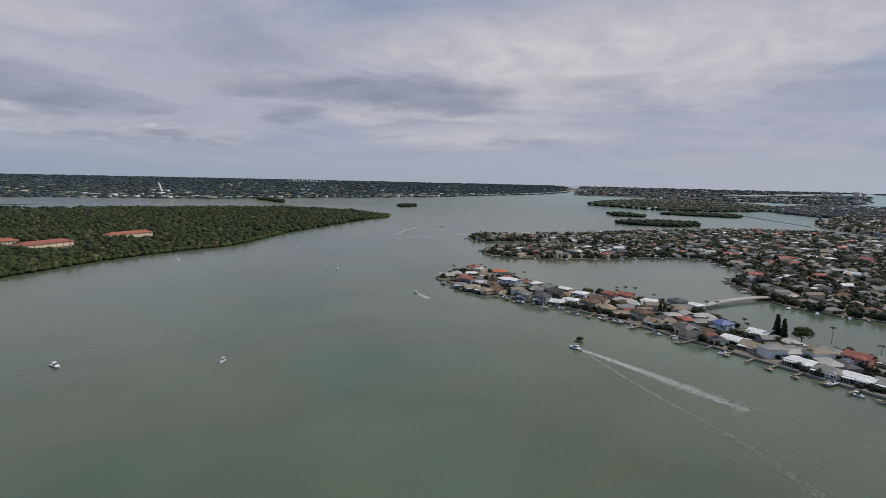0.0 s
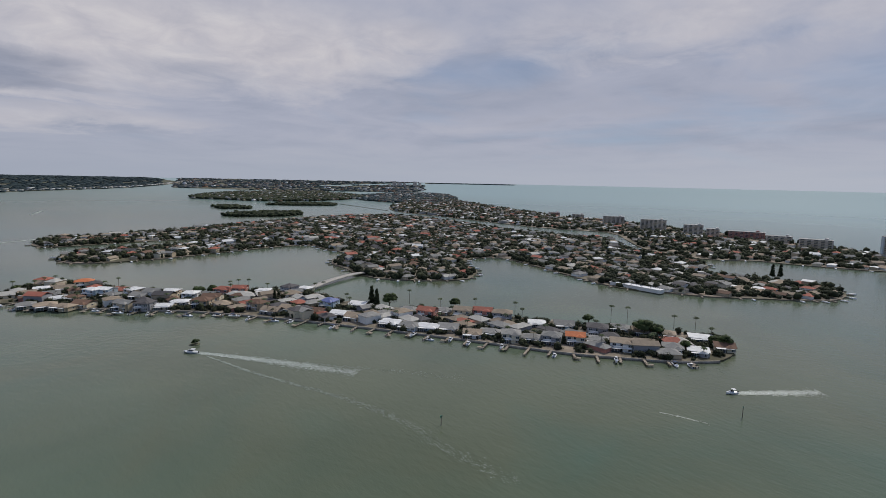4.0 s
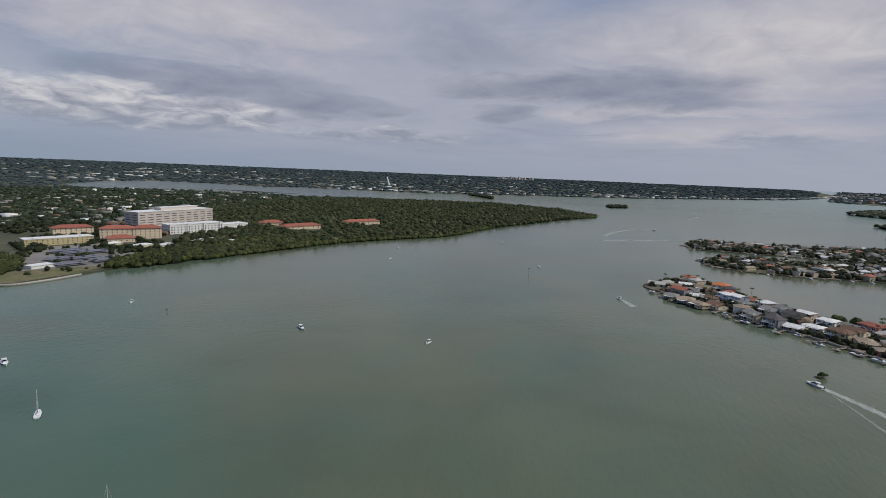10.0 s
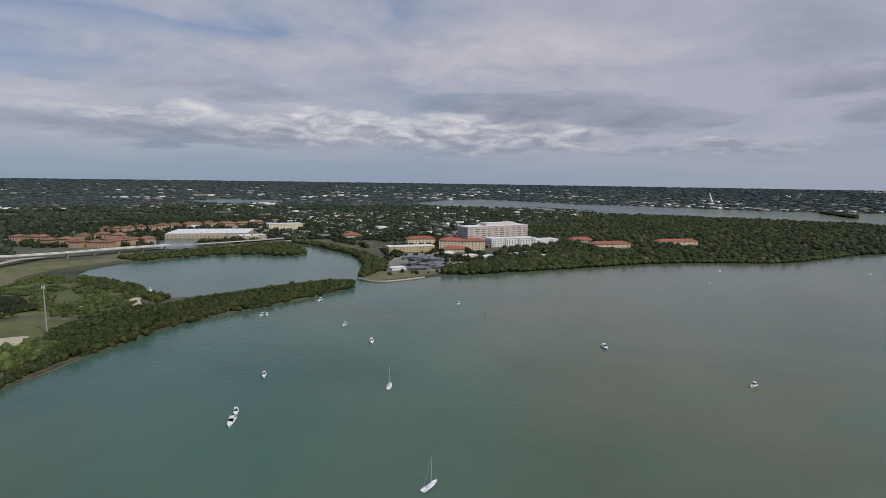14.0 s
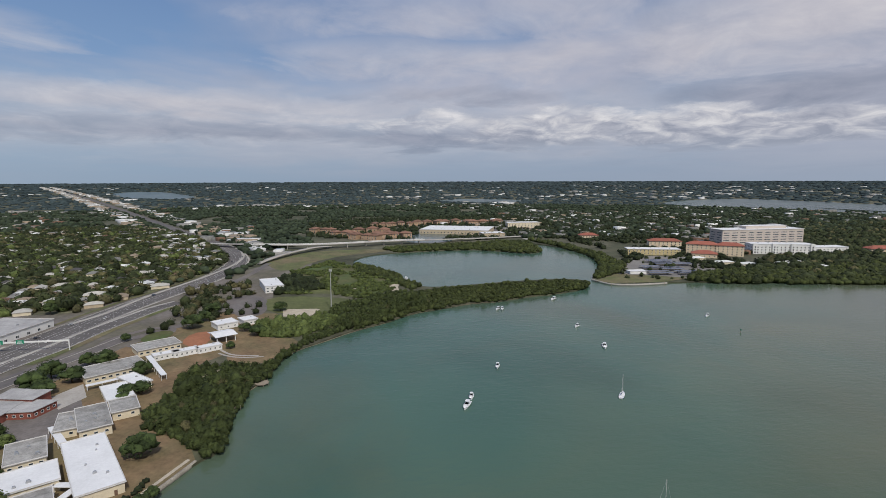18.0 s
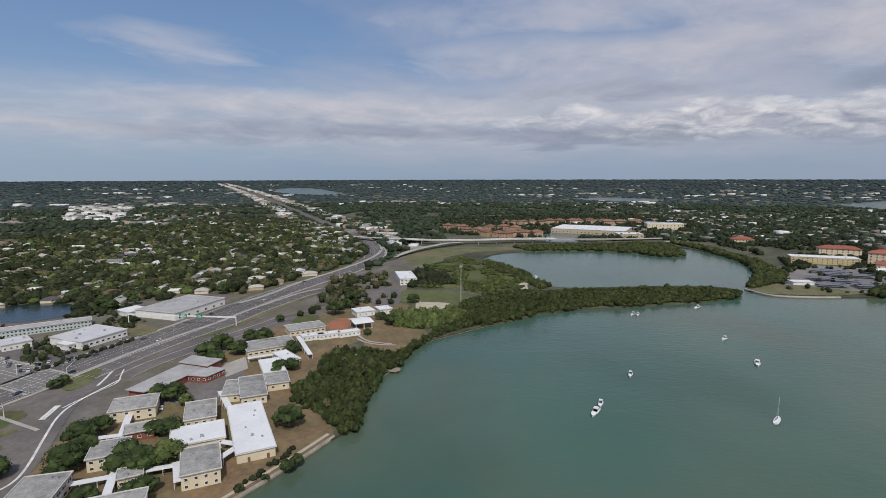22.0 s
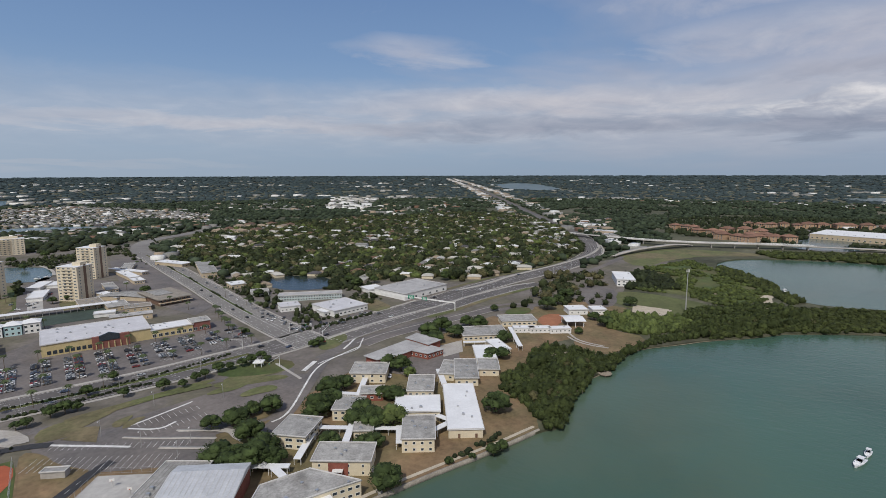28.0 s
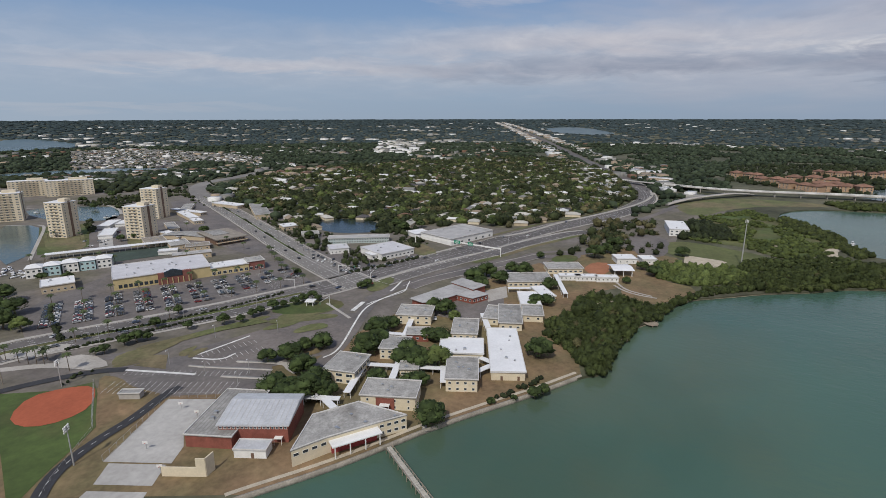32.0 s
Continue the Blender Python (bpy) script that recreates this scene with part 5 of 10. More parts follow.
for k, ((a, b), (c, d)) in enumerate(zip(loc[:3], loc[1:4])):
    ang = math.degrees(math.atan2(d - b, c - a))
    ln = math.hypot(c - a, d - b)
    nx, ny = math.sin(radians(ang)), -math.cos(radians(ang))
    if k != 1:
        cnt = 4
        for i in range(cnt):
            t = (i + 0.5) / cnt
            for zz_ in (4.4,) if k == 0 else (4.6, 1.7):
                window(fan, a + (c - a) * t + nx * 0.05, b + (d - b) * t + ny * 0.05, zz_, ang, ln / cnt * 0.62, 1.3)
    else:
        m = ((a + c) / 2, (b + d) / 2)
        part("canopy", Build().box(m[0] + nx * 2.2, m[1] + ny * 2.2, 4.6, ln * 0.98, 5.2, 0.4, ang), M_WHITE, fan, "white flat entrance canopy")
        part("entrance_wall", Build().box(m[0] + nx * 0.5, m[1] + ny * 0.5, 0, ln * 0.9, 1.0, 4.6, ang), M_REDWALL, fan, "dark red entrance wall")
        part("entrance_glass", Build().box(m[0] + nx * 1.1, m[1] + ny * 1.1, 2.2, ln * 0.35, 0.2, 2.0, ang), M_GLASS, fan)
        for t in (0.06, 0.35, 0.65, 0.94):
            part("post", Build().box(a + (c - a) * t + nx * 4.5, b + (d - b) * t + ny * 4.5, -0.2, 0.35, 0.35, 4.8, ang), M_WHITE, fan)
keep_clear(sum(a for a, b in FAN) / 6, sum(b for a, b in FAN) / 6, 20)


def covered_walk(line, width=3.2, h=2.9):
    (a, b), (c, d) = line
    ln = math.hypot(c - a, d - b)
    ob = thing("covered_walk", (a + c) / 2, (b + d) / 2, math.degrees(math.atan2(d - b, c - a)), "covered walkway with a flat pale roof on posts", "walkway", "covered walks")
    part("roof", Build().box(0, 0, h, ln, width, 0.3), M_ROOFWHITE, ob)
    n = max(2, int(ln / 5))
    for i in range(n):
        x = -ln / 2 + 0.6 + i * (ln - 1.2) / (n - 1)
        for y in (-width / 2 + 0.2, width / 2 - 0.2):
            part("post", Build().box(x, y, -0.4, 0.2, 0.2, h + 0.4), M_WHITE, ob)
    return ob


for ln in ([(-166.5, -170.9), (-189.7, -124.4)], [(-167.0, -157.6), (-147.2, -148.1)], [(-185.5, -148.9), (-166.5, -138.9)], [(-134.2, -160.8), (-141.9, -146.9)], [(-140.1, -157.9), (-135.2, -143.6)], [(-194.9, -110.5), (-207.5, -106.9)], [(-205.9, -177.6), (-211.6, -163.6)],
           [(-238.7, -180.0), (-209.2, -164.4)], [(-261.6, -145.2), (-235.2, -125.0)], [(-190.9, -126.7), (-177.4, -117.8)], [(-208.3, -116.6), (-206.7, -108.0)], [(-361.7, -138.8), (-323.3, -116.2)], [(-313.7, -154.5), (-326.5, -134.9)]):
    walks_built = len([o for o in bpy.data.objects if o.name.startswith("covered_walk")])
    covered_walk(ln, h=2.8 + 0.07 * (walks_built % 6))

# pavilion, seawall, promenade and pier
pv = thing("pavilion", -401.2, -101.4, 122, "white-roofed open picnic pavilion", "pavilion")
part("roof", Build().gable(5.2, 15, 17, 1.2, 0.5, 0.3), M_ROOFWHITE, pv)
for a in (-6.5, 0, 6.5):
    for b in (-7.5, 7.5):
        part("post", Build().box(a, b, -0.3, 0.5, 0.5, 5.4), M_WHITE, pv)
keep_clear(-405, -106, 13)
WALL_LINE = [(-79.5, -135.9), (-85.9, -133.0), (-109.3, -120.8), (-132.1, -111.7), (-146.4, -106.4), (-170.7, -95.1), (-196.9, -81.6), (-223.2, -70.4)]
ribbon("seawall", WALL_LINE, 0.9, M_SEAWALL, z=1.9, smooth=2, sides=2.6)
ribbon("path_shore", [(a - 0.22 * 9, b - 0.36 * 9) for a, b in WALL_LINE], 1.8, M_SANDPALE, z=1.42)
M_PIER = material("bleached_planks", (0.40, 0.375, 0.335), 0.9, 0.18, 0.8, 6.0, 0.1, rand=0.15)
pier = thing("pier", -131.5, -111.2, 0, "narrow timber fishing pier on piles, with rails", "pier")
PIER = [(-130.0, -110.9), (-113.4, -78.5)]
pd = Vector((PIER[1][0] - PIER[0][0], PIER[1][1] - PIER[0][1], 0))
ang = math.degrees(math.atan2(pd.y, pd.x))
pier.matrix_basis = pose(PIER[0][0], PIER[0][1], 0, 0, 0, ang)
ln = pd.length
for i in range(int(ln / 0.6)):
    part("plank", bpy.data.meshes.get("pier_plank") or Build().box(0, 0, 0, 0.52, 2.2, 0.12).mesh("pier_plank", M_PIER), None, pier, at=pose(0.3 + i * 0.6, 0, 1.7 + 0.01 * (i % 3)))
for side in (-1.3, 1.3):
    part("rail", Build().box(ln / 2, side, 2.75, ln, 0.12, 0.12).box(ln / 2, side, 2.25, ln, 0.08, 0.08), M_WOOD, pier)
for i in range(int(ln / 3.5)):
    for side in (-1.25, 1.25):
        part("post", Build().rod((i * 3.5 + 1, side, -1.5), (i * 3.5 + 1, side, 2.8), 0.16), M_WOOD, pier)

SCHOOL_TREES_A = [(-151, -205, 4.0, 0), (-160, -199, 5.0, 0), (-171, -201, 3.5, 0), (-178, -195, 4.6, 0), (-153, -183, 5.2, 0), (-132, -178, 5.6, 0), (-133, -169, 5.6, 0), (-138, -162, 6.0, 0), (-147, -166, 5.0, 0), (-144, -157, 4.0, 0), (-208, -182, 6.0, 0), (-218, -181, 4.5, 0), (-185, -171, 6.0, 0), (-196, -172, 5.0, 0), (-178, -170, 3.6, 0), (-165, -146, 4.0, 0), (-187, -148, 5.0, 0), (-188, -140, 5.4, 0), (-196, -152, 4.6, 0), (-174, -129, 3.8, 0), (-172, -134, 3.2, 0), (-194, -132, 5.6, 1), (-255, -167, 5.0, 0), (-254, -175, 4.8, 0)]
SCHOOL_TREES_B = [(-250, -158, 3.0, 1), (-218, -146, 5.0, 0), (-218, -154, 4.0, 0), (-151, -107, 5.2, 0), (-231, -95, 5.4, 0), (-178, -94, 1.6, 0), (-186, -87, 1.4, 0), (-194, -81, 2.6, 0), (-199, -79, 2.2, 0), (-320, -185, 6.0, 0), (-338, -185, 6.0, 0), (-329, -169, 5.5, 0), (-311, -175, 5.0, 0), (-355, -161, 5.5, 0), (-358, -173, 4.5, 0), (-336, -133, 4.6, 0), (-304, -121, 4.4, 0), (-302, -128, 4.0, 0), (-410, -172, 3.0, 0), (-437, -133, 6.0, 0), (-458, -130, 5.0, 0), (-480, -128, 6.0, 0), (-484, -71, 5.0, 0), (-379, -91, 2.6, 0), (-294, -127, 3.0, 0), (-264, -245, 3.0, 0), (-422, -90, 4.0, 0), (-408, -78, 5.0, 0)]
for i, (xx, yy, r, light) in enumerate(SCHOOL_TREES_A + SCHOOL_TREES_B):
    tree(xx, yy, r * 1.22, i, light)

# ---- roads, kerbs and markings ----
ROAD_MAIN = rounded([(-35.0, -330.6), (-78.9, -330.4), (-102.2, -321.6), (-127.2, -311.2), (-154.1, -298.9), (-184.6, -287.2), (-220.8, -276.8), (-252.3, -266.1), (-283.6, -262.2), (-317.7, -256.9), (-376.2, -240.7), (-461.3, -228.8), (-557.9, -207.3), (-636.5, -180.1), (-726.2, -168.8), (-829.7, -176.0), (-1014, -250), (-1345, -434), (-1850, -703), (-3058, -1347), (-4916, -2381), (-8891, -4652)], 2, False)
ROAD_AVENUE = rounded([(-268.4, -248.5), (-292.1, -319.6), (-321.0, -396.1), (-361.5, -491.3), (-410.4, -613.8), (-461.2, -744.1), (-490, -813), (-545, -889), (-586, -917), (-660, -937), (-803, -1010)], 2, False)
ROADS = [(ROAD_MAIN, 17), (ROAD_AVENUE, 16)]


def offset(line, off):
    p = np.array(line, float)
    st = np.gradient(p, axis=0)
    st /= np.linalg.norm(st, axis=1)[:, None]
    return [tuple(v) for v in p + np.stack([-st[:, 1], st[:, 0]], -1) * off]


def resample(line, step):
    p = np.array(line, float)
    s = np.concatenate([[0], np.cumsum(np.hypot(*np.diff(p, axis=0).T))])
    t = np.arange(0, s[-1], step)
    return np.stack([np.interp(t, s, p[:, 0]), np.interp(t, s, p[:, 1])], -1)


def dashes(name, jobs, mat_, label, z=1.62):
    """Painted lines: (line, offset, dash, gap, width) each, in one mesh."""
    vs, fs = [], []
    for line, off, dash, gap, width in jobs:
        p = resample(offset(line, off), dash + gap)
        for a, b in zip(p, p[1:]):
            d = b - a
            d = d / (np.hypot(*d) + 1e-9)
            e = a + d * dash
            n = np.array([-d[1], d[0]]) * width / 2
            k = len(vs)
            for q in (a - n, a + n, e + n, e - n):
                vs.append(bowl(q[0], q[1], z)[0])
            fs += [(k, k + 2, k + 1), (k, k + 3, k + 2)]
    return tagged(big_mesh(name, np.array(vs), fs, mat_), label, "road marking", kind="stuff")


near_main = [q for q in ROAD_MAIN if math.hypot(*q) < 1100]
near_ave = [q for q in ROAD_AVENUE if math.hypot(*q) < 900]
left_main = [q for q in near_main if math.hypot(*q) < 330 and q[1] < -235]
ribbon("road_shoulder", offset([q for q in near_main if q[0] > -420], 16.0), 3.0, M_CONCRETE, z=1.5, smooth=0)
ribbon("pavement_main", offset(near_main, -15.5), 2.2, M_CONCRETE, z=1.5, smooth=0)
ribbon("pavement_avenue", offset(near_ave, 14.5), 2.0, M_CONCRETE, z=1.53, smooth=0)
ribbon("pavement_avenue_far", offset(near_ave, -14.5), 2.0, M_CONCRETE, z=1.53, smooth=0)
ribbon("median", [q for q in near_main if q[0] > -235], 3.6, M_GRASS, z=1.65, smooth=0, sides=0.2)
MEDIAN = [(-282.2, -249.6), (-324.9, -243.8), (-373.1, -232.4), (-404.1, -221.5), (-443.8, -216.3), (-474.3, -207.2), (-518.4, -194.7), (-540.1, -179.8)]
ribbon("road_near_carriageway", offset(MEDIAN, -9.0), 15.0, M_HIGHWAY, z=1.532, smooth=2)
ribbon("median_right", MEDIAN, 3.2, M_CONCRETE, z=1.66, sides=0.2)
ribbon("pavement_far", [(-465.9, -237.9), (-503.0, -224.1), (-564.0, -216.7), (-621.0, -200.5), (-695.9, -181.5), (-778.4, -170.5), (-847.9, -175.6), (-910.9, -192.0)], 5.0, M_CONCRETE, z=1.64, sides=0.15)
ribbon("kerb_near_carriageway", offset(MEDIAN, -17.0), 0.8, M_CONCRETE, z=1.63, sides=0.15)
ribbon("verge_ramp", offset(MEDIAN[2:], -20.5), 6.0, M_VERGE, z=1.522)
ribbon("verge_far_side", offset([q for q in near_main if -760 < q[0] < -440], 21.5), 4.0, M_VERGE, z=1.526, smooth=0)
ribbon("median_avenue", [q for q in near_ave if q[1] < -340], 2.0, M_GRASS, z=1.68, smooth=0, sides=0.2)
dashes("lane_markings", [(MEDIAN, o, 3, 9, 0.25) for o in (-5.4, -9.0, -12.6)] + [(MEDIAN, o, 11.9, 0.1, 0.22) for o in (-2.2, -15.8)] + [(near_main, o, 3, 9, 0.25) for o in (-9.2, -5.8, 5.8, 9.2)] + [(near_main, o, 11.9, 0.1, 0.22) for o in (-12.6, -2.4, 2.4, 12.6)]
       + [(near_ave, o, 3, 9, 0.25) for o in (-9, -5.5, 5.5, 9)] + [(near_ave, o, 11.9, 0.1, 0.22) for o in (-12.4, -1.6, 1.6, 12.4)], M_PAINT, "white lane markings on the highway")
# frontage road, ramps and the road to the school with its white walk
FRONT = [(-248.3, -225.4), (-291.5, -225.5), (-324.7, -212.9), (-368.9, -202.9), (-396.8, -185.7), (-430.2, -158.3), (-453.3, -140.8), (-485.1, -129.8)]
ribbon("road_frontage", FRONT, 9, M_ASPHALT, z=1.48)
ribbon("road_loop", [(-394.4, -164.0), (-415.4, -147.6), (-438.3, -145.9), (-445.2, -164.1), (-419.3, -185.5), (-396.8, -185.7)], 6, M_ASPHALT, z=1.49)
ribbon("road_ramp", [(-415.3, -217.1), (-481.3, -189.5), (-549.5, -166.3), (-616.2, -148.0), (-690.7, -132.4), (-770.7, -126.9)], 8, M_ASPHALT, z=1.47)
ribbon("road_service", [(-101.6, -286.0), (-119.1, -269.7), (-147.1, -269.3), (-174.7, -261.9), (-198.7, -250.5), (-219.1, -237.3), (-228.0, -231.3), (-210.8, -219.2), (-188.0, -237.6)], 7, M_ASPHALT, z=1.47)
ribbon("walk_white", [(-280.3, -216.9), (-246.3, -218.7), (-230.7, -214.5), (-210.9, -203.3), (-187.4, -189.5), (-176.5, -184.9), (-169.6, -186.0)], 1.1, M_PAINT, z=1.62)
ribbon("walk_white_b", [(-292.1, -231.1), (-279.5, -226.4), (-269.6, -223.4)], 1.4, M_PAINT, z=1.62)
ribbon("kerb_school_road", [(-295.7, -226.2), (-285.1, -220.6), (-275.4, -214.6), (-264.9, -216.1), (-252.4, -218.9), (-240.2, -219.8)], 0.8, M_PAINT, z=1.625)
# islands, walks and bare earth of the school's parking lot
sheet("lot_island", rounded([(-174.5, -242.0), (-183.9, -242.8), (-193.5, -241.0), (-199.5, -233.1), (-188.3, -232.4), (-179.0, -237.2)]), M_VERGE, z=1.634, skirt=0, grid=False)
sheet("lot_island", rounded([(-183.6, -225.6), (-194.8, -226.0), (-202.2, -220.6), (-202.2, -214.8), (-197.5, -212.8), (-191.0, -217.0), (-182.8, -221.0)]), M_VERGE, z=1.638, skirt=0, grid=False)
sheet("bare_earth", rounded([(-157.7, -202.4), (-158.5, -195.0), (-166.1, -194.4), (-173.9, -191.1), (-186.6, -197.0), (-184.9, -203.5), (-179.0, -206.0), (-175.2, -210.9)]), M_DRY, z=1.630, skirt=0, grid=False)
ribbon("verge_frontage", [(-147.1, -267.6), (-157.3, -265.2), (-169.0, -259.0), (-186.3, -250.5)], 4.5, M_VERGE, z=1.642)
sheet("entrance_walk", [(-154.9, -202.2), (-156.3, -194.1), (-155.1, -186.4), (-149.3, -184.4), (-150.4, -190.4)], M_CONCRETE, z=1.646, skirt=0, grid=False)
for walk_line, wide in (([(-127.0, -234.6), (-133.9, -220.2), (-140.7, -208.6), (-146.7, -197.0)], 1.7), ([(-129.3, -211.6), (-139.8, -191.4)], 2.2), ([(-143.0, -219.1), (-152.4, -200.9)], 1.6)):
    ribbon("lot_walk", walk_line, wide, M_CONCRETE, z=1.650, smooth=0, sides=0.15)
ribbon("path_kiosk", [(-228.1, -243.4), (-222.7, -228.3), (-216.8, -211.9)], 2.0, M_CONCRETE, z=1.6)
ribbon("crosswalk", [(-226.8, -219.3), (-243.0, -224.5)], 3.0, M_PAINT, z=1.63, smooth=0)
ribbon("path_lawn", [(-369.1, -96.6), (-361.0, -88.4), (-356.6, -77.7), (-356.8, -64.8)], 1.8, M_CONCRETE, z=1.42)
ribbon("path_trees", [(-163.2, -122.9), (-154.5, -112.8), (-146.0, -105.6)], 1.8, M_CONCRETE, z=1.42)
ribbon("kerb_lot", [(-72.4, -308.3), (-91.1, -292.0), (-100.5, -270.9)], 5, M_CONCRETE, z=1.42)
ribbon("kerb_lot_b", [(-133.4, -243.9), (-137.0, -242.2), (-166.7, -240.4)], 1.2, M_PAINT, z=1.5)
ribbon("kerb_lot_c", [(-133.1, -240.9), (-139.6, -226.8), (-148.4, -227.6)], 1.2, M_PAINT, z=1.5)
ribbon("walk_lot", [(-128.9, -229.4), (-146.8, -196.7)], 1.8, M_CONCRETE, z=1.5)
ribbon("walk_lot_b", [(-143.2, -218.1), (-153.5, -200.7), (-154.8, -187.9)], 2.5, M_CONCRETE, z=1.5)
ribbon("walk_lot_c", [(-105.2, -260.9), (-123.8, -223.5)], 1.6, M_PAINT, z=1.5)
for i, o in enumerate(([(-104.5, -265.4), (-117.4, -266.4), (-127.4, -257.6), (-127.3, -252.0), (-107.6, -260.8)], [(-123.3, -278.1), (-139.6, -273.5), (-169.4, -265.2), (-192.3, -258.4), (-191.8, -252.5), (-165.3, -259.3), (-138.5, -266.0), (-121.7, -271.9)],
                       [(-131.1, -242.9), (-135.6, -247.9), (-141.6, -248.7), (-145.8, -245.0), (-135.0, -241.8)], [(-187.0, -251.6), (-200.7, -242.5), (-217.5, -225.8), (-215.3, -218.9), (-203.9, -226.3), (-184.3, -243.2)], [(-264.8, -242.6), (-281.8, -252.3), (-298.7, -247.2), (-292.2, -236.5), (-270.6, -229.4), (-260.6, -233.6)])):
    sheet("verge", rounded(o), M_VERGE, z=1.56, skirt=0, grid=False)
sheet("verge_corner", rounded([(-205.9, -269.9), (-227.0, -261.5), (-237.9, -241.0), (-230.0, -228.2), (-211.7, -234.5), (-194.9, -256.3)]), M_GRASS, z=1.56, skirt=0, grid=False)
sheet("grass_loop", rounded([(-409.6, -162.9), (-427.5, -162.4), (-435.6, -150.0), (-425.2, -142.3), (-410.4, -145.8), (-404.0, -155.6)]), M_GRASS, z=1.56, skirt=0, grid=False)
sheet("verge_highway", rounded([(-805.4, -139.7), (-886.0, -80.7), (-897.0, 40.6), (-860.4, 48.1), (-829.6, -24.1), (-760.5, -69.9), (-706.1, -79.9), (-702.7, -108.3)]), M_VERGE, z=1.4, skirt=0, grid=False)
sheet("scrub", rounded([(-706.1, -79.9), (-786.3, -39.5), (-729.5, -10.1), (-691.0, 1.2), (-628.0, 41.3), (-583.0, 44.5), (-529.3, 23.0), (-542.3, -5.5), (-601.1, -56.3)]), M_GRASS, z=1.38, skirt=0, grid=False)
sheet("sand_trail", rounded([(-531.9, 23.1), (-564.1, 30.7), (-600.1, 40.6), (-598.4, 49.6), (-565.3, 40.6), (-538.2, 48.0), (-512.1, 34.4)]), M_SANDPALE, z=1.44, skirt=0, grid=False)
ribbon("sand_path", [(-570.5, -5.6), (-583.0, 9.9), (-586.4, 25.7), (-600.1, 40.6), (-598.0, 52.2)], 4, M_SANDPALE, z=1.46)
ribbon("beach", [(-230.9, -62.6), (-250.0, -63.7), (-261.9, -67.2), (-281.0, -67.1), (-296.1, -65.8), (-310.2, -59.6), (-334.1, -54.8), (-354.2, -51.8), (-368.6, -45.5), (-388.3, -25.3)] + [(-410.6, -5.0), (-430.9, 22.9), (-455.2, 44.3), (-470.0, 77.1), (-484.9, 106.9), (-486.8, 135.3)], 1.8, M_SAND, z=0.22)
sheet("volleyball_sand", [(-468.1, -66.8), (-488.3, -65.9), (-485.8, -38.7), (-461.6, -39.5)], M_SANDPALE, z=1.46, skirt=0, grid=False)
dashes("parking_lines", [([(-106.3, -252.5), (-140.5, -199.3)], o, 0.15, 2.6, 5.0) for o in (0, -11, -17)] + [([(-135.9, -235.8), (-167.0, -226.4)], o, 0.15, 2.6, 5.0) for o in (4, -7)], M_PAINT, "painted parking bays", z=1.6)

# ---- elevated crossings ----
br = [(-938, -221), (-923, -112), (-927, -33), (-950, 40), (-969, 122)]
for i, q in enumerate(resample(br, 34)[2:16]):
    p = thing("bridge_pier", q[0], q[1], 10, "concrete bridge pier under the overpass", "pier", "overpass piers", z=0)
    part("column", Build().box(-3, 0, -1, 1.2, 1.2, 7.6), M_CONCRETE, p)
    part("column", Build().box(3, 0, -1, 1.2, 1.2, 7.6), M_CONCRETE, p)
    part("cap", Build().box(0, 0, 6.4, 9, 1.4, 1.0), M_CONCRETE, p)
for o in (5.8, -5.8):
    ribbon("bridge_parapet", offset(rounded([(-1026, -296), (-959, -217), (-923, -112), (-927, -33), (-950, 40), (-969, 122)], 2, False), o), 0.4, M_WHITE, z=2.5, smooth=0, lift=[0, 4, 7, 7, 7, 7, 6], sides=1.0)
ribbon("ramp_bridge", [(-757.1, -138.9), (-826.4, -113.8), (-890.6, -76.2), (-923, -48)], 9, M_CONCRETE, z=1.6, lift=[2, 5, 6, 3], sides=1.4)

# ---- street furniture ----
def mast_arm(x, y, ang, reach=14):
    ob = thing("traffic_signal_mast", x, y, ang, "white traffic signal mast with a long arm", "traffic light", "signal masts")
    part("pole", Build().rod((0, 0, -0.2), (0, 0, 7.2), 0.22, 0.16), M_WHITE, ob)
    part("arm", Build().rod((0, 0, 6.6), (reach, 0, 7.2), 0.14, 0.08), M_WHITE, ob)
    for k in (0.55, 0.75, 0.95):
        s = part("signal_head", Build().box(reach * k, 0, 5.9, 0.4, 0.35, 1.1), M_GREENSIGN if k > 0.9 else M_RUBBER, ob)
    return ob


for x, y, a in ((-225.8, -238.1, 20), (-278.8, -249.6, 200), (-237.2, -284.3, 300), (-281.1, -284.4, 110)):
    mast_arm(x, y, a)


def lamp_post(x, y, ang, h=10, label="slim grey street lamp with a curved arm"):
    ob = thing("street_lamp", x, y, ang, label, "street lamp", "street lamps")
    part("pole", Build().rod((0, 0, -0.2), (0, 0, h), 0.13, 0.08), M_POLE, ob)
    part("arm", Build().rod((0, 0, h - 0.1), (1.8, 0, h + 0.25), 0.06), M_POLE, ob)
    part("lamp_head", Build().box(2.1, 0, h + 0.12, 0.8, 0.3, 0.18), M_LAMP, ob)
    return ob


for i, q in enumerate(resample(offset(near_main, -13.8), 42)):
    if math.hypot(*q) < 700:
        lamp_post(q[0], q[1], 60)
for i, q in enumerate(resample(offset(near_ave, 13.6), 45)):
    lamp_post(q[0], q[1], -30)
for q in [(-125.9, -218.8), (-138.6, -203.1), (-154.6, -254.1), (-178.0, -230.5), (-127.9, -196.9), (-122.8, -244.1)]:
    lamp_post(q[0], q[1], 40, 8)


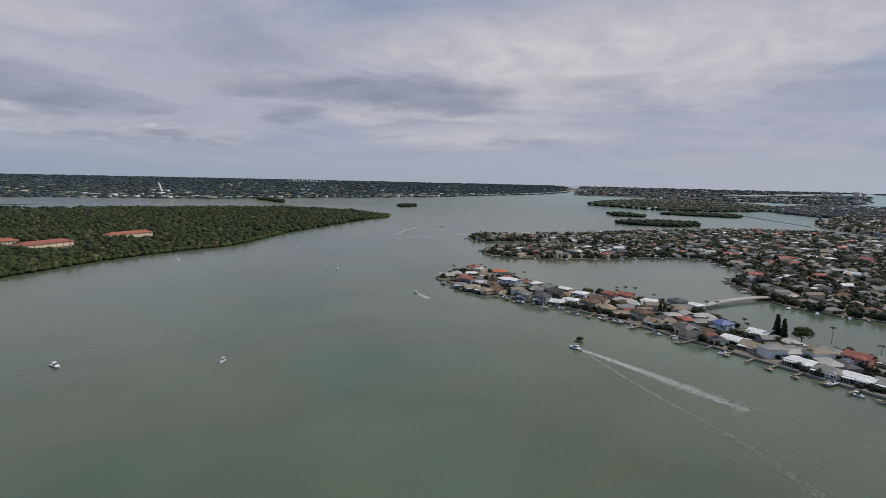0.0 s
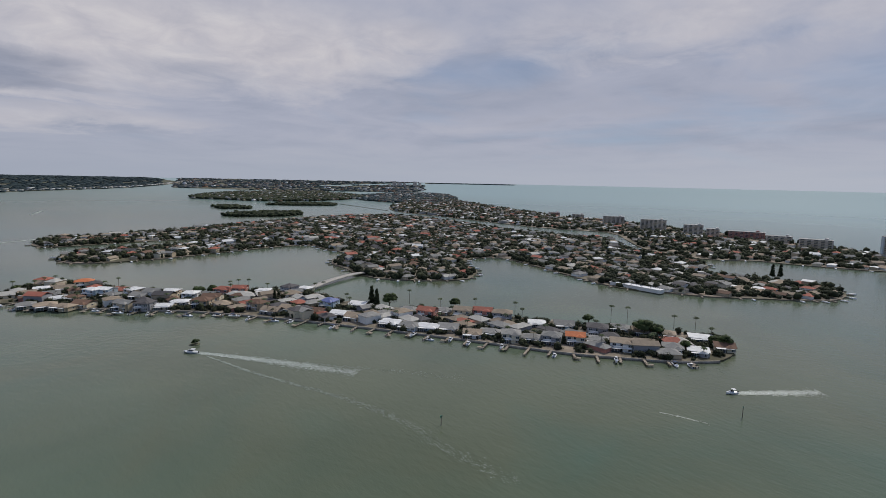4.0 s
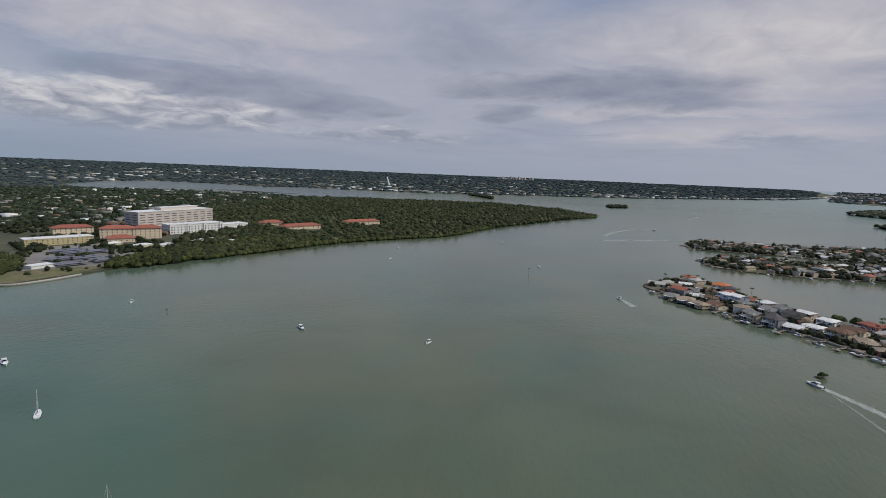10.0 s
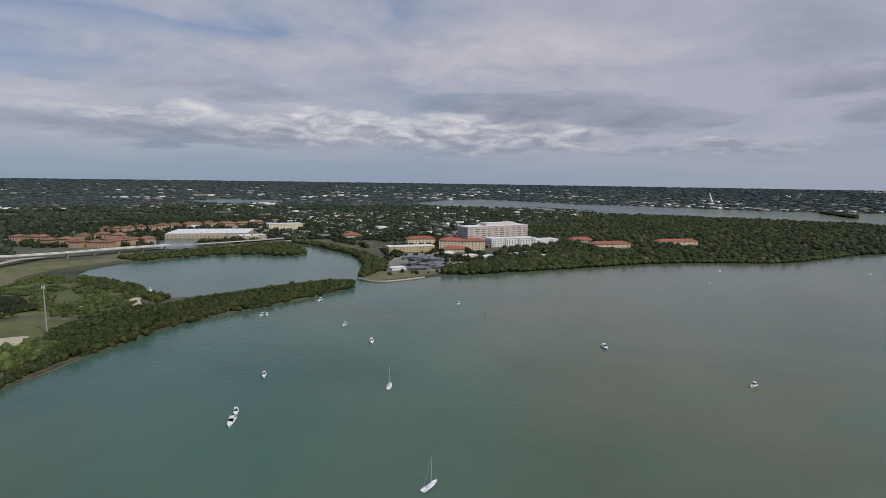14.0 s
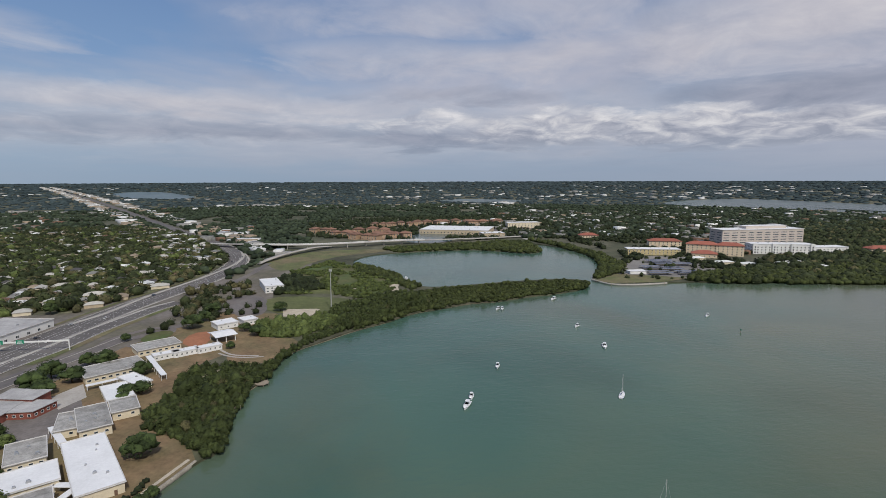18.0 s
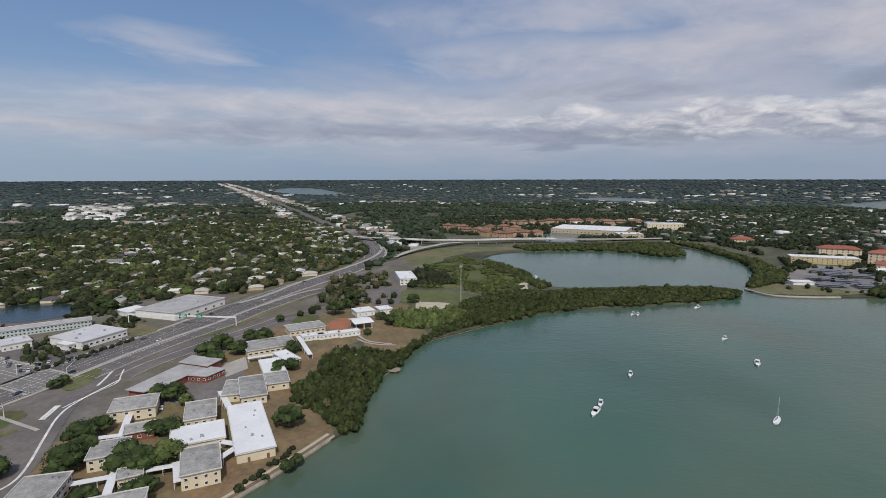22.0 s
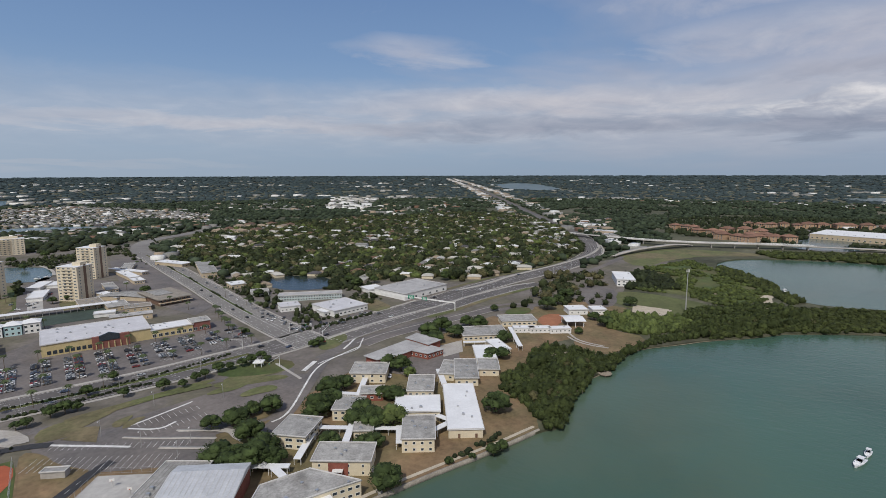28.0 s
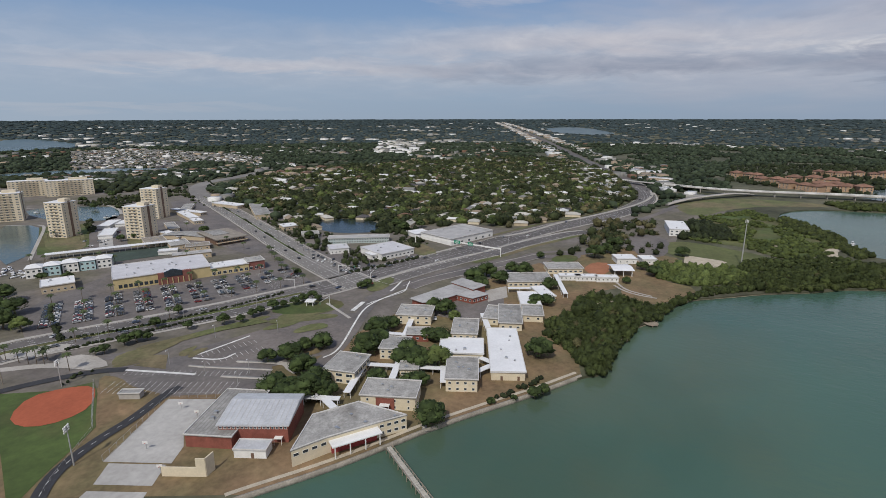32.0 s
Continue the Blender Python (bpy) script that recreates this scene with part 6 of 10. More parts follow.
def stadium_light(x, y, h):
    ob = thing("floodlight_mast", x, y, 40, "tall grey floodlight mast with a crossbar of lamps", "floodlight")
    part("pole", Build().rod((0, 0, -0.3), (0, 0, h), 0.28, 0.14, 8), M_POLE, ob)
    for k in range(3):
        part("crossbar", Build().box(0, 0, h - 0.2 - 0.9 * k, 3.2, 0.12, 0.12), M_POLE, ob)
        for i in range(4):
            part("lamp", Build().box(-1.35 + 0.9 * i, -0.2, h - 0.3 - 0.9 * k, 0.6, 0.35, 0.55, 0, 0.7), M_LAMP, ob)
    return ob


stadium_light(-61.4, -196.8, 15.5)
stadium_light(-83.5, -263.3, 13)
tm = thing("cell_tower", -480.8, -25.5, 0, "tall slender grey monopole with antennas at its top", "tower")
part("pole", Build().rod((0, 0, -0.3), (0, 0, 38), 0.55, 0.3, 8), M_POLE, tm)
for i in range(6):
    a = i * 1.047
    part("antenna", Build().box(1.1 * math.cos(a), 1.1 * math.sin(a), 35.2, 0.3, 0.3, 2.4), M_WHITE, tm)
part("platform", Build().rod((0, 0, 35.9), (0, 0, 36.1), 1.2, 1.2, 8), M_POLE, tm)
GA, GB = [(-397.3, -296.1), (-394.7, -202.3)]
gn = thing("sign_gantry", (GA[0] + GB[0]) / 2, (GA[1] + GB[1]) / 2, math.degrees(math.atan2(GB[1] - GA[1], GB[0] - GA[0])), "white overhead gantry with green road signs", "road sign")
gl = math.hypot(GB[0] - GA[0], GB[1] - GA[1])
for s in (-1, 1):
    part("post", Build().rod((s * gl / 2, 0, -0.3), (s * gl / 2, 0, 7.5), 0.45, 0.35, 8), M_WHITE, gn)
part("beam", Build().box(0, 0, 6.6, gl, 0.5, 1.1), M_WHITE, gn)
for k, w in ((0.02, 6.5), (0.17, 5.0)):
    s = part("sign", Build().box(k * gl, -0.5, 5.9, w, 0.15, 3.0), M_GREENSIGN, gn, "green direction sign")
    for r in range(3):
        part("text_bar", Build().box(k * gl, -0.6, 6.4 + r * 0.8, w * (0.75 - 0.12 * r), 0.04, 0.35), M_WHITE, s)
entry = thing("entrance_kiosk", -219.7, -249.2, 30, "small white square kiosk roof on the verge", "kiosk")
part("roof", Build().box(0, 0, 3.0, 6, 6, 0.5).box(0, 0, 3.5, 2, 2, 0.6), M_WHITE, entry)
for a in (-2, 2):
    for b in (-2, 2):
        part("post", Build().box(a, b, -0.2, 0.4, 0.4, 3.2), M_WHITE, entry)
for i, q in enumerate([(-96.3, -227.3), (-92.5, -229.4)][:1]):
    block("dugout", q[0], q[1], 9, 3.5, 125, 2.6, M_CONCRETE, M_ROOFGREY, "small grey dugout beside the ball field", "shed", "", (), 1, units=0, over=0.3)
for a, b in ([(-102.9, -199.8), (-106.6, -204.8)], [(-80.4, -184.6), (-83.3, -189.0)], [(-76.1, -167.1), (-78.7, -170.9)], [(-102.9, -188.4), (-106.4, -193.1)]):
    hp = thing("basketball_hoop", a[0], a[1], 40, "basketball hoop on a grey post", "basketball hoop", "hoops")
    part("post", Build().rod((0, 0, -0.2), (0, 0, 3.2), 0.09), M_POLE, hp)
    part("board", Build().box(0.6, 0, 2.7, 0.08, 1.8, 1.1), M_WHITE, hp)
    part("ring", Build().rod((0.85, 0, 3.0), (0.85, 0, 3.05), 0.23, 0.23, 10), M_CLAY, hp)
# fences round the ball field
fc = thing("field_fence", -88.8, -244.9, 0, "chain-link fence of the ball field", "fence")
F0, F1 = [(-92.5, -253.1), (-75.6, -215.9)]
for i in range(9):
    t = i / 8
    part("post", Build().rod((F0[0] + (F1[0] - F0[0]) * t - fc.location.x, F0[1] + (F1[1] - F0[1]) * t - fc.location.y, -0.2), (F0[0] + (F1[0] - F0[0]) * t - fc.location.x, F0[1] + (F1[1] - F0[1]) * t - fc.location.y, 3.2), 0.07), M_POLE, fc)
for z in (0.2, 1.6, 3.1):
    part("rail", Build().rod((F0[0] - fc.location.x, F0[1] - fc.location.y, z), (F1[0] - fc.location.x, F1[1] - fc.location.y, z), 0.05), M_POLE, fc)

# ---- cars ----
CAR_COLOURS = {"white": (0.62, 0.62, 0.61), "silver": (0.36, 0.37, 0.38), "black": (0.025, 0.025, 0.03), "grey": (0.13, 0.135, 0.14), "red": (0.20, 0.03, 0.028), "blue": (0.05, 0.07, 0.12)}


def car_meshes(colour, rgb):
    m = material(colour + "_car_paint", rgb, 0.5, 0.05, 1.0, 6.0, 0.0, spec=0.3)
    b = Build()
    prof = [(-2.2, 0.35), (-2.25, 0.75), (-2.0, 0.95), (-1.4, 1.0), (0.75, 0.98), (1.9, 0.82), (2.2, 0.65), (2.2, 0.35)]
    n = len(prof)
    b.add([(x, -0.88, z) for x, z in prof] + [(x, 0.88, z) for x, z in prof], [tuple(range(n)), tuple(range(2 * n - 1, n - 1, -1))] + [(i, i + n, (i + 1) % n + n, (i + 1) % n) for i in range(n)])
    b.add([(-1.2, -0.66, 1.44), (0.1, -0.66, 1.44), (0.1, 0.66, 1.44), (-1.2, 0.66, 1.44), (-1.25, -0.68, 1.40), (0.15, -0.68, 1.40), (0.15, 0.68, 1.40), (-1.25, 0.68, 1.40)],
          [(0, 1, 2, 3), (4, 5, 1, 0), (5, 6, 2, 1), (6, 7, 3, 2), (7, 4, 0, 3)])
    g = Build().add([(-1.85, -0.82, 0.97), (0.85, -0.82, 0.97), (0.85, 0.82, 0.97), (-1.85, 0.82, 0.97), (-1.25, -0.66, 1.41), (0.12, -0.66, 1.41), (0.12, 0.66, 1.41), (-1.25, 0.66, 1.41)],
                    [(0, 1, 5, 4), (1, 2, 6, 5), (2, 3, 7, 6), (3, 0, 4, 7)])
    return b.mesh("body", m), g.mesh("car_glass", M_GLASS)


CARS = {c: car_meshes(c, v) for c, v in CAR_COLOURS.items()}
AXLE = Build().rod((0, -0.92, 0), (0, -0.7, 0), 0.33, 0.33, 8).rod((0, 0.7, 0), (0, 0.92, 0), 0.33, 0.33, 8).rod((0, -0.7, 0), (0, 0.7, 0), 0.06, 0.06, 4).mesh("axle", M_RUBBER)


def car(x, y, ang, colour, group="parked cars", state="parked", z=1.45):
    ob = thing("car", x, y, ang, colour + " car, " + ("parked on the asphalt lot" if state == "parked" else "standing on the road lanes"), "car", group, z)
    part("body", CARS[colour][0], None, ob)
    part("glazing", CARS[colour][1], None, ob)
    for a in (-1.35, 1.35):
        part("axle", AXLE, None, ob, at=pose(a, 0, 0.33))
    return ob


PICK = ["white", "silver", "silver", "black", "black", "black", "grey", "grey", "grey", "white", "black", "red", "silver", "blue", "grey"]
rc = random.Random(11)


# ---- the shopping plaza ----
SX, SY, SW, SD, SA = -201.4, -392.9, 63.6, 41.6, 156
M_YELLOW = material("ochre_stucco", (0.50, 0.41, 0.22), 0.9, 0.1, 0.3, 2.0, 0.05)
M_BRICKRED = material("dark_red_facade", (0.21, 0.085, 0.07), 0.9, 0.12, 0.3, 2.0, 0.05)
st = block("supermarket", SX, SY, SW, SD, SA, 8.0, M_YELLOW, M_ROOFPALE, "large ochre supermarket with a pale flat roof", "building", "", (), 1, units=12)
part("entrance_front", Build().box(7, -SD / 2 - 1.5, 0, 22, 3.2, 8.6), M_BRICKRED, st, "dark red entrance front with a glass gable")
part("entrance_gable", Build().add([(0, -SD / 2 - 3.4, 5.5), (12, -SD / 2 - 3.4, 5.5), (12, -SD / 2 - 3.4, 9), (6, -SD / 2 - 3.4, 11), (0, -SD / 2 - 3.4, 9), (0, -SD / 2 - 2, 5.5), (12, -SD / 2 - 2, 5.5), (12, -SD / 2 - 2, 9), (6, -SD / 2 - 2, 11), (0, -SD / 2 - 2, 9)],
     [(0, 1, 2, 3, 4), (9, 8, 7, 6, 5), (4, 3, 8, 9), (3, 2, 7, 8), (0, 5, 6, 1), (1, 6, 7, 2), (0, 4, 9, 5)]), M_GLASS, st, "green glass entrance gable")
for i in range(6):
    part("arcade_post", Build().box(-2 + i * 3.6, -SD / 2 - 3.3, 0, 0.6, 0.6, 4.4), M_YELLOW, st)
for i in range(8):
    part("shop_window", Build().box(-SW / 2 + 4 + i * 3.2, -SD / 2 - 0.08, 1.2, 2.2, 0.15, 2.4), M_GLASS, st)
wing = Matrix.LocRotScale((SX, SY, 1.3), Euler((0, 0, radians(SA))), None)
w1 = wing @ Vector((SW / 2 + 14, -SD / 2 + 8, 0))
block("shop_row", w1.x, w1.y, 28, 16, SA, 6.0, M_YELLOW, M_ROOFWHITE, "ochre shop row beside the supermarket with dark windows", "building", "", (2.0,), 7, 2.6, 2.4, "f", 4)
w2 = wing @ Vector((SW / 2 + 34, -SD / 2 + 7, 0))
block("corner_shop", w2.x, w2.y, 13, 13, SA, 7.0, M_BRICKRED, M_ROOFGREY, "dark red corner shop at the end of the row", "building", "", (2.0,), 3, 2.6, 2.4, "f", 2)
keep_clear(SX, SY, 60)
cars = 0
for r in range(10):
    u = -SW / 2 - 34 + r * 16.6
    for side in (-2.75, 2.75):
        for k in range(17):
            v = -SD / 2 - 13 - k * 2.75
            if v < -SD / 2 - 58 + max(0, (r - 5)) * 5 or rc.random() > (0.9 if r < 5 else 0.6):
                continue
            p = wing @ Vector((u + side, v, 0))
            car(p.x, p.y, SA + rc.choice((0, 180)) + rc.uniform(-2, 2), rc.choice(PICK))
            cars += 1
    a, b = wing @ Vector((u, -SD / 2 - 12, 0)), wing @ Vector((u, -SD / 2 - 60, 0))
    dashes("bay_lines", [([(a.x, a.y), (b.x, b.y)], 0, 0.12, 2.63, 10.6)], M_PAINT, "painted parking bays of the plaza", z=1.48)
    for k in range(3):
        p = wing @ Vector((u + (1.5 if k else -1.0), -SD / 2 - 10 - 24 * k, 0))
        palm(p.x, p.y, 6.5 + (r * 3 + k) % 4 * 0.6, r * 3 + k, "cabbage palm on a parking island", "plaza palms")
# restaurant beside the plaza
rs = block("restaurant", -144.9, -426.4, 19.4, 19.3, 160, 5.0, M_BEIGE, M_ROOFWHITE, "low beige restaurant with a white roof", "building", "", (1.8,), 5, 1.6, 1.4, "fr", 4)
# cars elsewhere
for x, y, a, c in ((-167.2, -171.9, 125, "black"), (-170.4, -170.4, 125, "grey"), (-243.8, -167.8, 30, "white"), (-105.5, -330.3, 30, "silver")):
    car(x, y, a, c, "school cars")
for i, q in enumerate(resample(offset(near_main, 7.4), 37)):
    if rc.random() < 0.42:
        d = 33 if q[1] < -250 else 15
        nx = near_main[min(range(len(near_main)), key=lambda j: math.hypot(near_main[j][0] - q[0], near_main[j][1] - q[1]))]
        j = near_main.index(nx)
        k = near_main[min(j + 1, len(near_main) - 1)]
        p = near_main[max(j - 1, 0)]
        hd = math.degrees(math.atan2(k[1] - p[1], k[0] - p[0]))
        car(q[0], q[1], hd, rc.choice(PICK), "road cars", "road", 1.6)
for line, off in ((near_ave, 7.2), (near_ave, -7.2), (near_main, -7.4)):
    pts = resample(offset(line, off), 33)
    for q, k in zip(pts, pts[1:]):
        if rc.random() < 0.35:
            car(q[0], q[1], math.degrees(math.atan2(k[1] - q[1], k[0] - q[0])) + (180 if off < 0 else 0), rc.choice(PICK), "road cars", "road", 1.6)

M_PALETEAL = material("pale_teal_stucco", (0.42, 0.50, 0.50), 0.85, 0.08, 0.3, 2.0, 0.03)
# ---- bank, workshop and storage by the crossroads ----
block("bank", -350.7, -293.1, 34.3, 33.9, 164, 5.0, M_WHITE, M_ROOFPALE, "white office building with broad flat roofs", "building", "", (2.2,), 8, 2.2, 1.4, "fr", 5)
block("bank_wing", -338.2, -292.4, 21.0, 13.1, 161, 3.6, M_WHITE, M_ROOFWHITE, "low white wing of the office building", "building", "", (1.8,), 6, 1.8, 1.6, "f", 1)
block("warehouse", -439.2, -274.8, 59.3, 43.0, 167, 6.0, M_WHITE, M_ROOFMID, "grey-roofed warehouse with white walls", "building", "", (1.8,), 6, 2.6, 2.0, "f", 3)
block("storage_row", -425.5, -312.8, 18.4, 18.9, 156, 3.6, M_WHITE, M_ROOFWHITE, "low white storage row with a dark open side", "building", "", (1.6,), 6, 1.8, 1.8, "f", 0)
block("small_office", -331.4, -334.4, 16.7, 17.1, 144, 4.4, M_WHITE, M_ROOFPALE, "small white office beside the car lot", "building", "", (1.8,), 5, 1.2, 1.2, "fr", 2)
mt = block("motel_row", -370.7, -345.1, 58.4, 12.4, 130, 5.0, M_PALETEAL, M_ROOFMID, "long pale teal two-storey motel row beside the pond", "building", "", (1.3, 3.8), 24, 1.5, 1.4, "f", 2)
block("motel_office", -360.9, -403.0, 16.4, 15.1, 141, 3.6, M_WHITE, M_ROOFGREY, "pale motel office beside the pond", "building", "", (1.6,), 3, 1.4, 1.2, "f", 1)
for x, y, w, d, a, h, roof in ((-418.3, -557.6, 17.2, 87.8, 148, 5.5, M_ROOFGREY), (-427.6, -634.0, 15.4, 51.4, -176, 4, M_ROOFWHITE), (-374.4, -451.7, 15.7, 17.5, 157, 4, M_ROOFWHITE),
                               (-383.3, -659.8, 11.8, 45.3, 143, 3.6, M_ROOFGREY), (-366.9, -631.5, 8.7, 59.1, -175, 3.6, M_ROOFWHITE), (-351.8, -608.3, 10.6, 57.3, 164, 3.6, M_ROOFWHITE),
                               (-303.3, -557.4, 9.7, 39.0, 158, 3.6, M_ROOFGREY), (-281.4, -516.4, 9.1, 37.2, 178, 3.6, M_ROOFWHITE), (-337.9, -566.5, 10.2, 19.3, 162, 3.6, M_ROOFWHITE)):
    block("commercial_building", x, y, w, d, a, h, M_BEIGE, roof, "low commercial building with a flat roof along the avenue", "building", "avenue buildings", (1.8,), 4, 1.6, 1.4, "f", 3)
gx, gy, gw, gd, ga = -287.4, -500.7, 17.8, 49.7, -156
gs = thing("gabled_shop", gx, gy, ga, "long shop with a grey gabled roof beside the avenue", "building")
part("wall", Build().box(0, 0, -0.5, gw, gd, 4.3), M_BEIGE, gs)
part("roof", Build().gable(3.8, gw, gd, 1.6, 0.7), M_ROOFGREY, gs)
windows(gs, gw, gd, "f", (1.8,), 4, 1.6, 1.4)
keep_clear(gx, gy, 0.5 * max(gw, gd))
M_TANROOF = material("tan_gravel_roof", (0.25, 0.225, 0.19), 0.95, 0.2, 0.2, 1.2, 0.03)
bx_, by_, bw_, bd_, ba_ = -301.8, -464.3, 29.7, 48.3, 168
br = thing("plaza_arcade", bx_, by_, ba_, "dark brown two-storey shops under a broad tan roof edge", "building")
part("wall", Build().box(0, 0, -0.5, bw_ * 0.92, bd_ * 0.9, 6.0), M_DOOR, br)
part("roof", Build().box(0, 0, 5.5, bw_ + 1.0, bd_ + 1.0, 0.9), M_TANROOF, br)
part("gallery", Build().box(0, -bd_ / 2, 2.5, bw_, 3.0, 0.5), M_BEIGE, br)
part("upper_roof", Build().box(-bw_ * 0.1, bd_ * 0.1, 6.2, bw_ * 0.5, bd_ * 0.5, 1.2), M_ROOFGREY, br)
windows(br, bw_ * 0.92, bd_ * 0.9, "f", (1.5, 4.1), 8, 2.0, 1.6)
keep_clear(bx_, by_, 0.5 * max(bw_, bd_))
for x, y, w, d, a, h, roof in ((-268, -452, 20, 14, 150, 3.6, M_TANROOF), (-262, -474, 16, 24, 160, 4.0, M_ROOFGREY), (-255, -503, 18, 26, 160, 4.2, M_TANROOF), (-246, -425, 30, 9, 150, 4.4, M_ROOFMID)):
    block("shop_annex", x, y, w, d, a, h, M_BEIGE, roof, "low flat-roofed shop annex behind the supermarket", "building", "annexes", (1.6,), 4, 1.4, 1.2, "f", 4)
for i, q in enumerate(resample([(-296, -386), (-276, -351), (-259, -320)], 7.5)):
    palm(q[0] + 1.5 * (i % 2), q[1], 5.5 + i % 3, i, "short cabbage palm on the planted edge of the avenue", "avenue palms")
BANK_LOT = [(-308.5, -338.3), (-305.0, -323.7), (-297.6, -307.0), (-293.9, -292.1), (-291.2, -282.2), (-300.5, -279.0), (-310.1, -275.7), (-322.2, -271.8), (-336.7, -268.0), (-352.2, -266.8)]
for i in range(44):
    q = BANK_LOT[i % 10]
    if rc.random() < 0.7:
        car(q[0] + rc.uniform(-3, 3) + 5.4 * (i // 10 % 2), q[1] + 2.8 * (i // 10) - 4, 35 + rc.choice((0, 180)), rc.choice(("black", "grey", "black", "silver", "white", "grey")), "office cars")

# ---- apartment towers ----
M_TOWER = material("tower_stucco", (0.60, 0.53, 0.40), 0.9, 0.08, 0.2, 1.5, 0.03)


def tower(x, y, w, d, ang, floors, label, fh=2.95):
    ob = thing("apartment_tower", x, y, ang, label, "apartment building", "towers")
    h = floors * fh
    part("wall", Build().box(0, 0, -0.6, w, d, h + 0.6), M_TOWER, ob)
    part("roof", Build().box(0, 0, h, w + 0.6, d + 0.6, 0.4), M_ROOFWHITE, ob)
    part("penthouse", Build().box(w * 0.18, d * 0.1, h + 0.4, w * 0.4, d * 0.4, 3.0), M_TOWER, ob)
    part("stair_band", Build().box(w / 2 + 0.12, 0, 0, 0.25, d * 0.16, h + 1.5), M_DOOR, ob, "dark brown stair shaft band")
    n = max(2, int(w / 5.0))
    m = max(2, int(d / 5.0))
    for f in range(floors):
        z = f * fh + 1.6
        part("balcony", Build().box(0, -d / 2 - 0.6, f * fh + 0.1, w * 0.5, 1.0, 0.2).box(0, -d / 2 - 1.0, f * fh + 0.3, w * 0.5, 0.1, 0.7), M_TOWER, ob)
        for i in range(n):
            window(ob, (i + 0.5) / n * w - w / 2, -d / 2 - 0.03, z, 0, w / n * 0.5, 1.3)
        for i in range(m):
            u = (i + 0.5) / m * d - d / 2
            if abs(u) > d * 0.1:
                window(ob, w / 2 + 0.03, u, z, 90, 1.5, 1.3)
    keep_clear(x, y, max(w, d) * 0.8)
    return ob


tower(-223.9, -615.6, 20, 18, 115, 12, "cream twelve-storey apartment tower with balconies")
tower(-264.8, -543.1, 21, 19, 112, 11, "cream eleven-storey apartment tower beside the canopy roofs")
tower(-332.4, -641.3, 22, 19, 112, 12, "cream twelve-storey apartment tower behind another tower")
tower(-223.1, -766.8, 34, 18, 150, 11, "broad cream apartment block at the water")
tower(-320.4, -983.7, 50, 16, 155, 8, "long beige apartment slab with balconies")
tower(-360.2, -941.1, 62, 16, 155, 8, "long beige apartment slab with balconies")
# the marina: dock roofs, condos, seawall walk
ml = [(-172.9, -525.7), (-267.1, -480.8)]
md = math.hypot(ml[1][0] - ml[0][0], ml[1][1] - ml[0][1])
mr = thing("boat_shelter", (ml[0][0] + ml[1][0]) / 2, (ml[0][1] + ml[1][1]) / 2, math.degrees(math.atan2(ml[1][1] - ml[0][1], ml[1][0] - ml[0][0])), "very long white flat boat-shelter roof on posts", "shelter")
part("roof", Build().box(0, 0, 4.2, md, 8, 0.4), M_ROOFWHITE, mr)
for i in range(22):
    for s in (-3.4, 3.4):
        part("post", Build().box(-md / 2 + 1 + i * (md - 2) / 21, s, -0.3, 0.25, 0.25, 4.5), M_POLE, mr)
M_AQUA = material("aqua_stucco", (0.40, 0.56, 0.58), 0.85, 0.08, 0.3, 2.0, 0.03)
for i, q in enumerate([(-148.0, -473.8), (-158.8, -471.1), (-170.2, -468.0), (-180.7, -463.8), (-191.2, -459.8)]):
    ob = thing("condo_house", q[0], q[1], 152, "tall " + ("aqua" if i % 2 else "white") + " marina house with a pale hip roof", "house", "marina houses")
    part("wall", Build().box(0, 0, -0.5, 10.5, 11, 8.5), M_AQUA if i % 2 else M_WHITE, ob)
    part("roof", Build().hip(8.0, 10.5, 11, 2.2, 0.6), M_ROOFWHITE, ob)
    windows(ob, 10.5, 11, "f", (1.8, 5.4), 3, 1.8, 1.7)
    keep_clear(q[0], q[1], 10)
ribbon("marina_walk", [(-264.7, -850.7), (-292.0, -823.5), (-335.4, -815.4), (-344.0, -792.5), (-333.3, -733.0), (-317.5, -697.0)], 3.5, M_CONCRETE, z=1.6)
ribbon("marina_edge", [(-201.7, -736.5), (-232.9, -705.2), (-231.2, -684.7), (-195.7, -605.4), (-163.9, -532.5)], 3.0, M_CONCRETE, z=1.6)
sheet("lawn_marina", [(-226.9, -688.8), (-267.5, -666.1), (-214.5, -542.5), (-174.2, -547.6)], M_GRASS, z=1.5, skirt=0, grid=False)
sheet("parking_towers", [(-246.7, -630.9), (-304.6, -691.7), (-334.5, -579.8), (-321.3, -465.8), (-253.4, -445.3), (-206.5, -535.2)], M_ASPHALT, z=1.45, skirt=0, grid=False)
sheet("parking_avenue", [(-403.2, -736.7), (-451.9, -759.1), (-306.4, -402.4), (-278.2, -389.7), (-292.5, -510.1)], M_ASPHALT, z=1.46, skirt=0, grid=False)
for k_, (x, y, w, d, a) in enumerate(((-274.4, -633.8, 12.2, 35.9, 137), (-286.8, -624.5, 13.1, 21.9, 137), (-250.4, -583.4, 12.7, 38.4, 147), (-242.4, -456.5, 15.1, 9.4, 146))):
    block("carport", x, y, w, d, a, 2.8 + 0.11 * k_, M_WHITE, M_ROOFWHITE, "flat white carport roof beside the towers", "carport", "carports", (), 1, units=0)
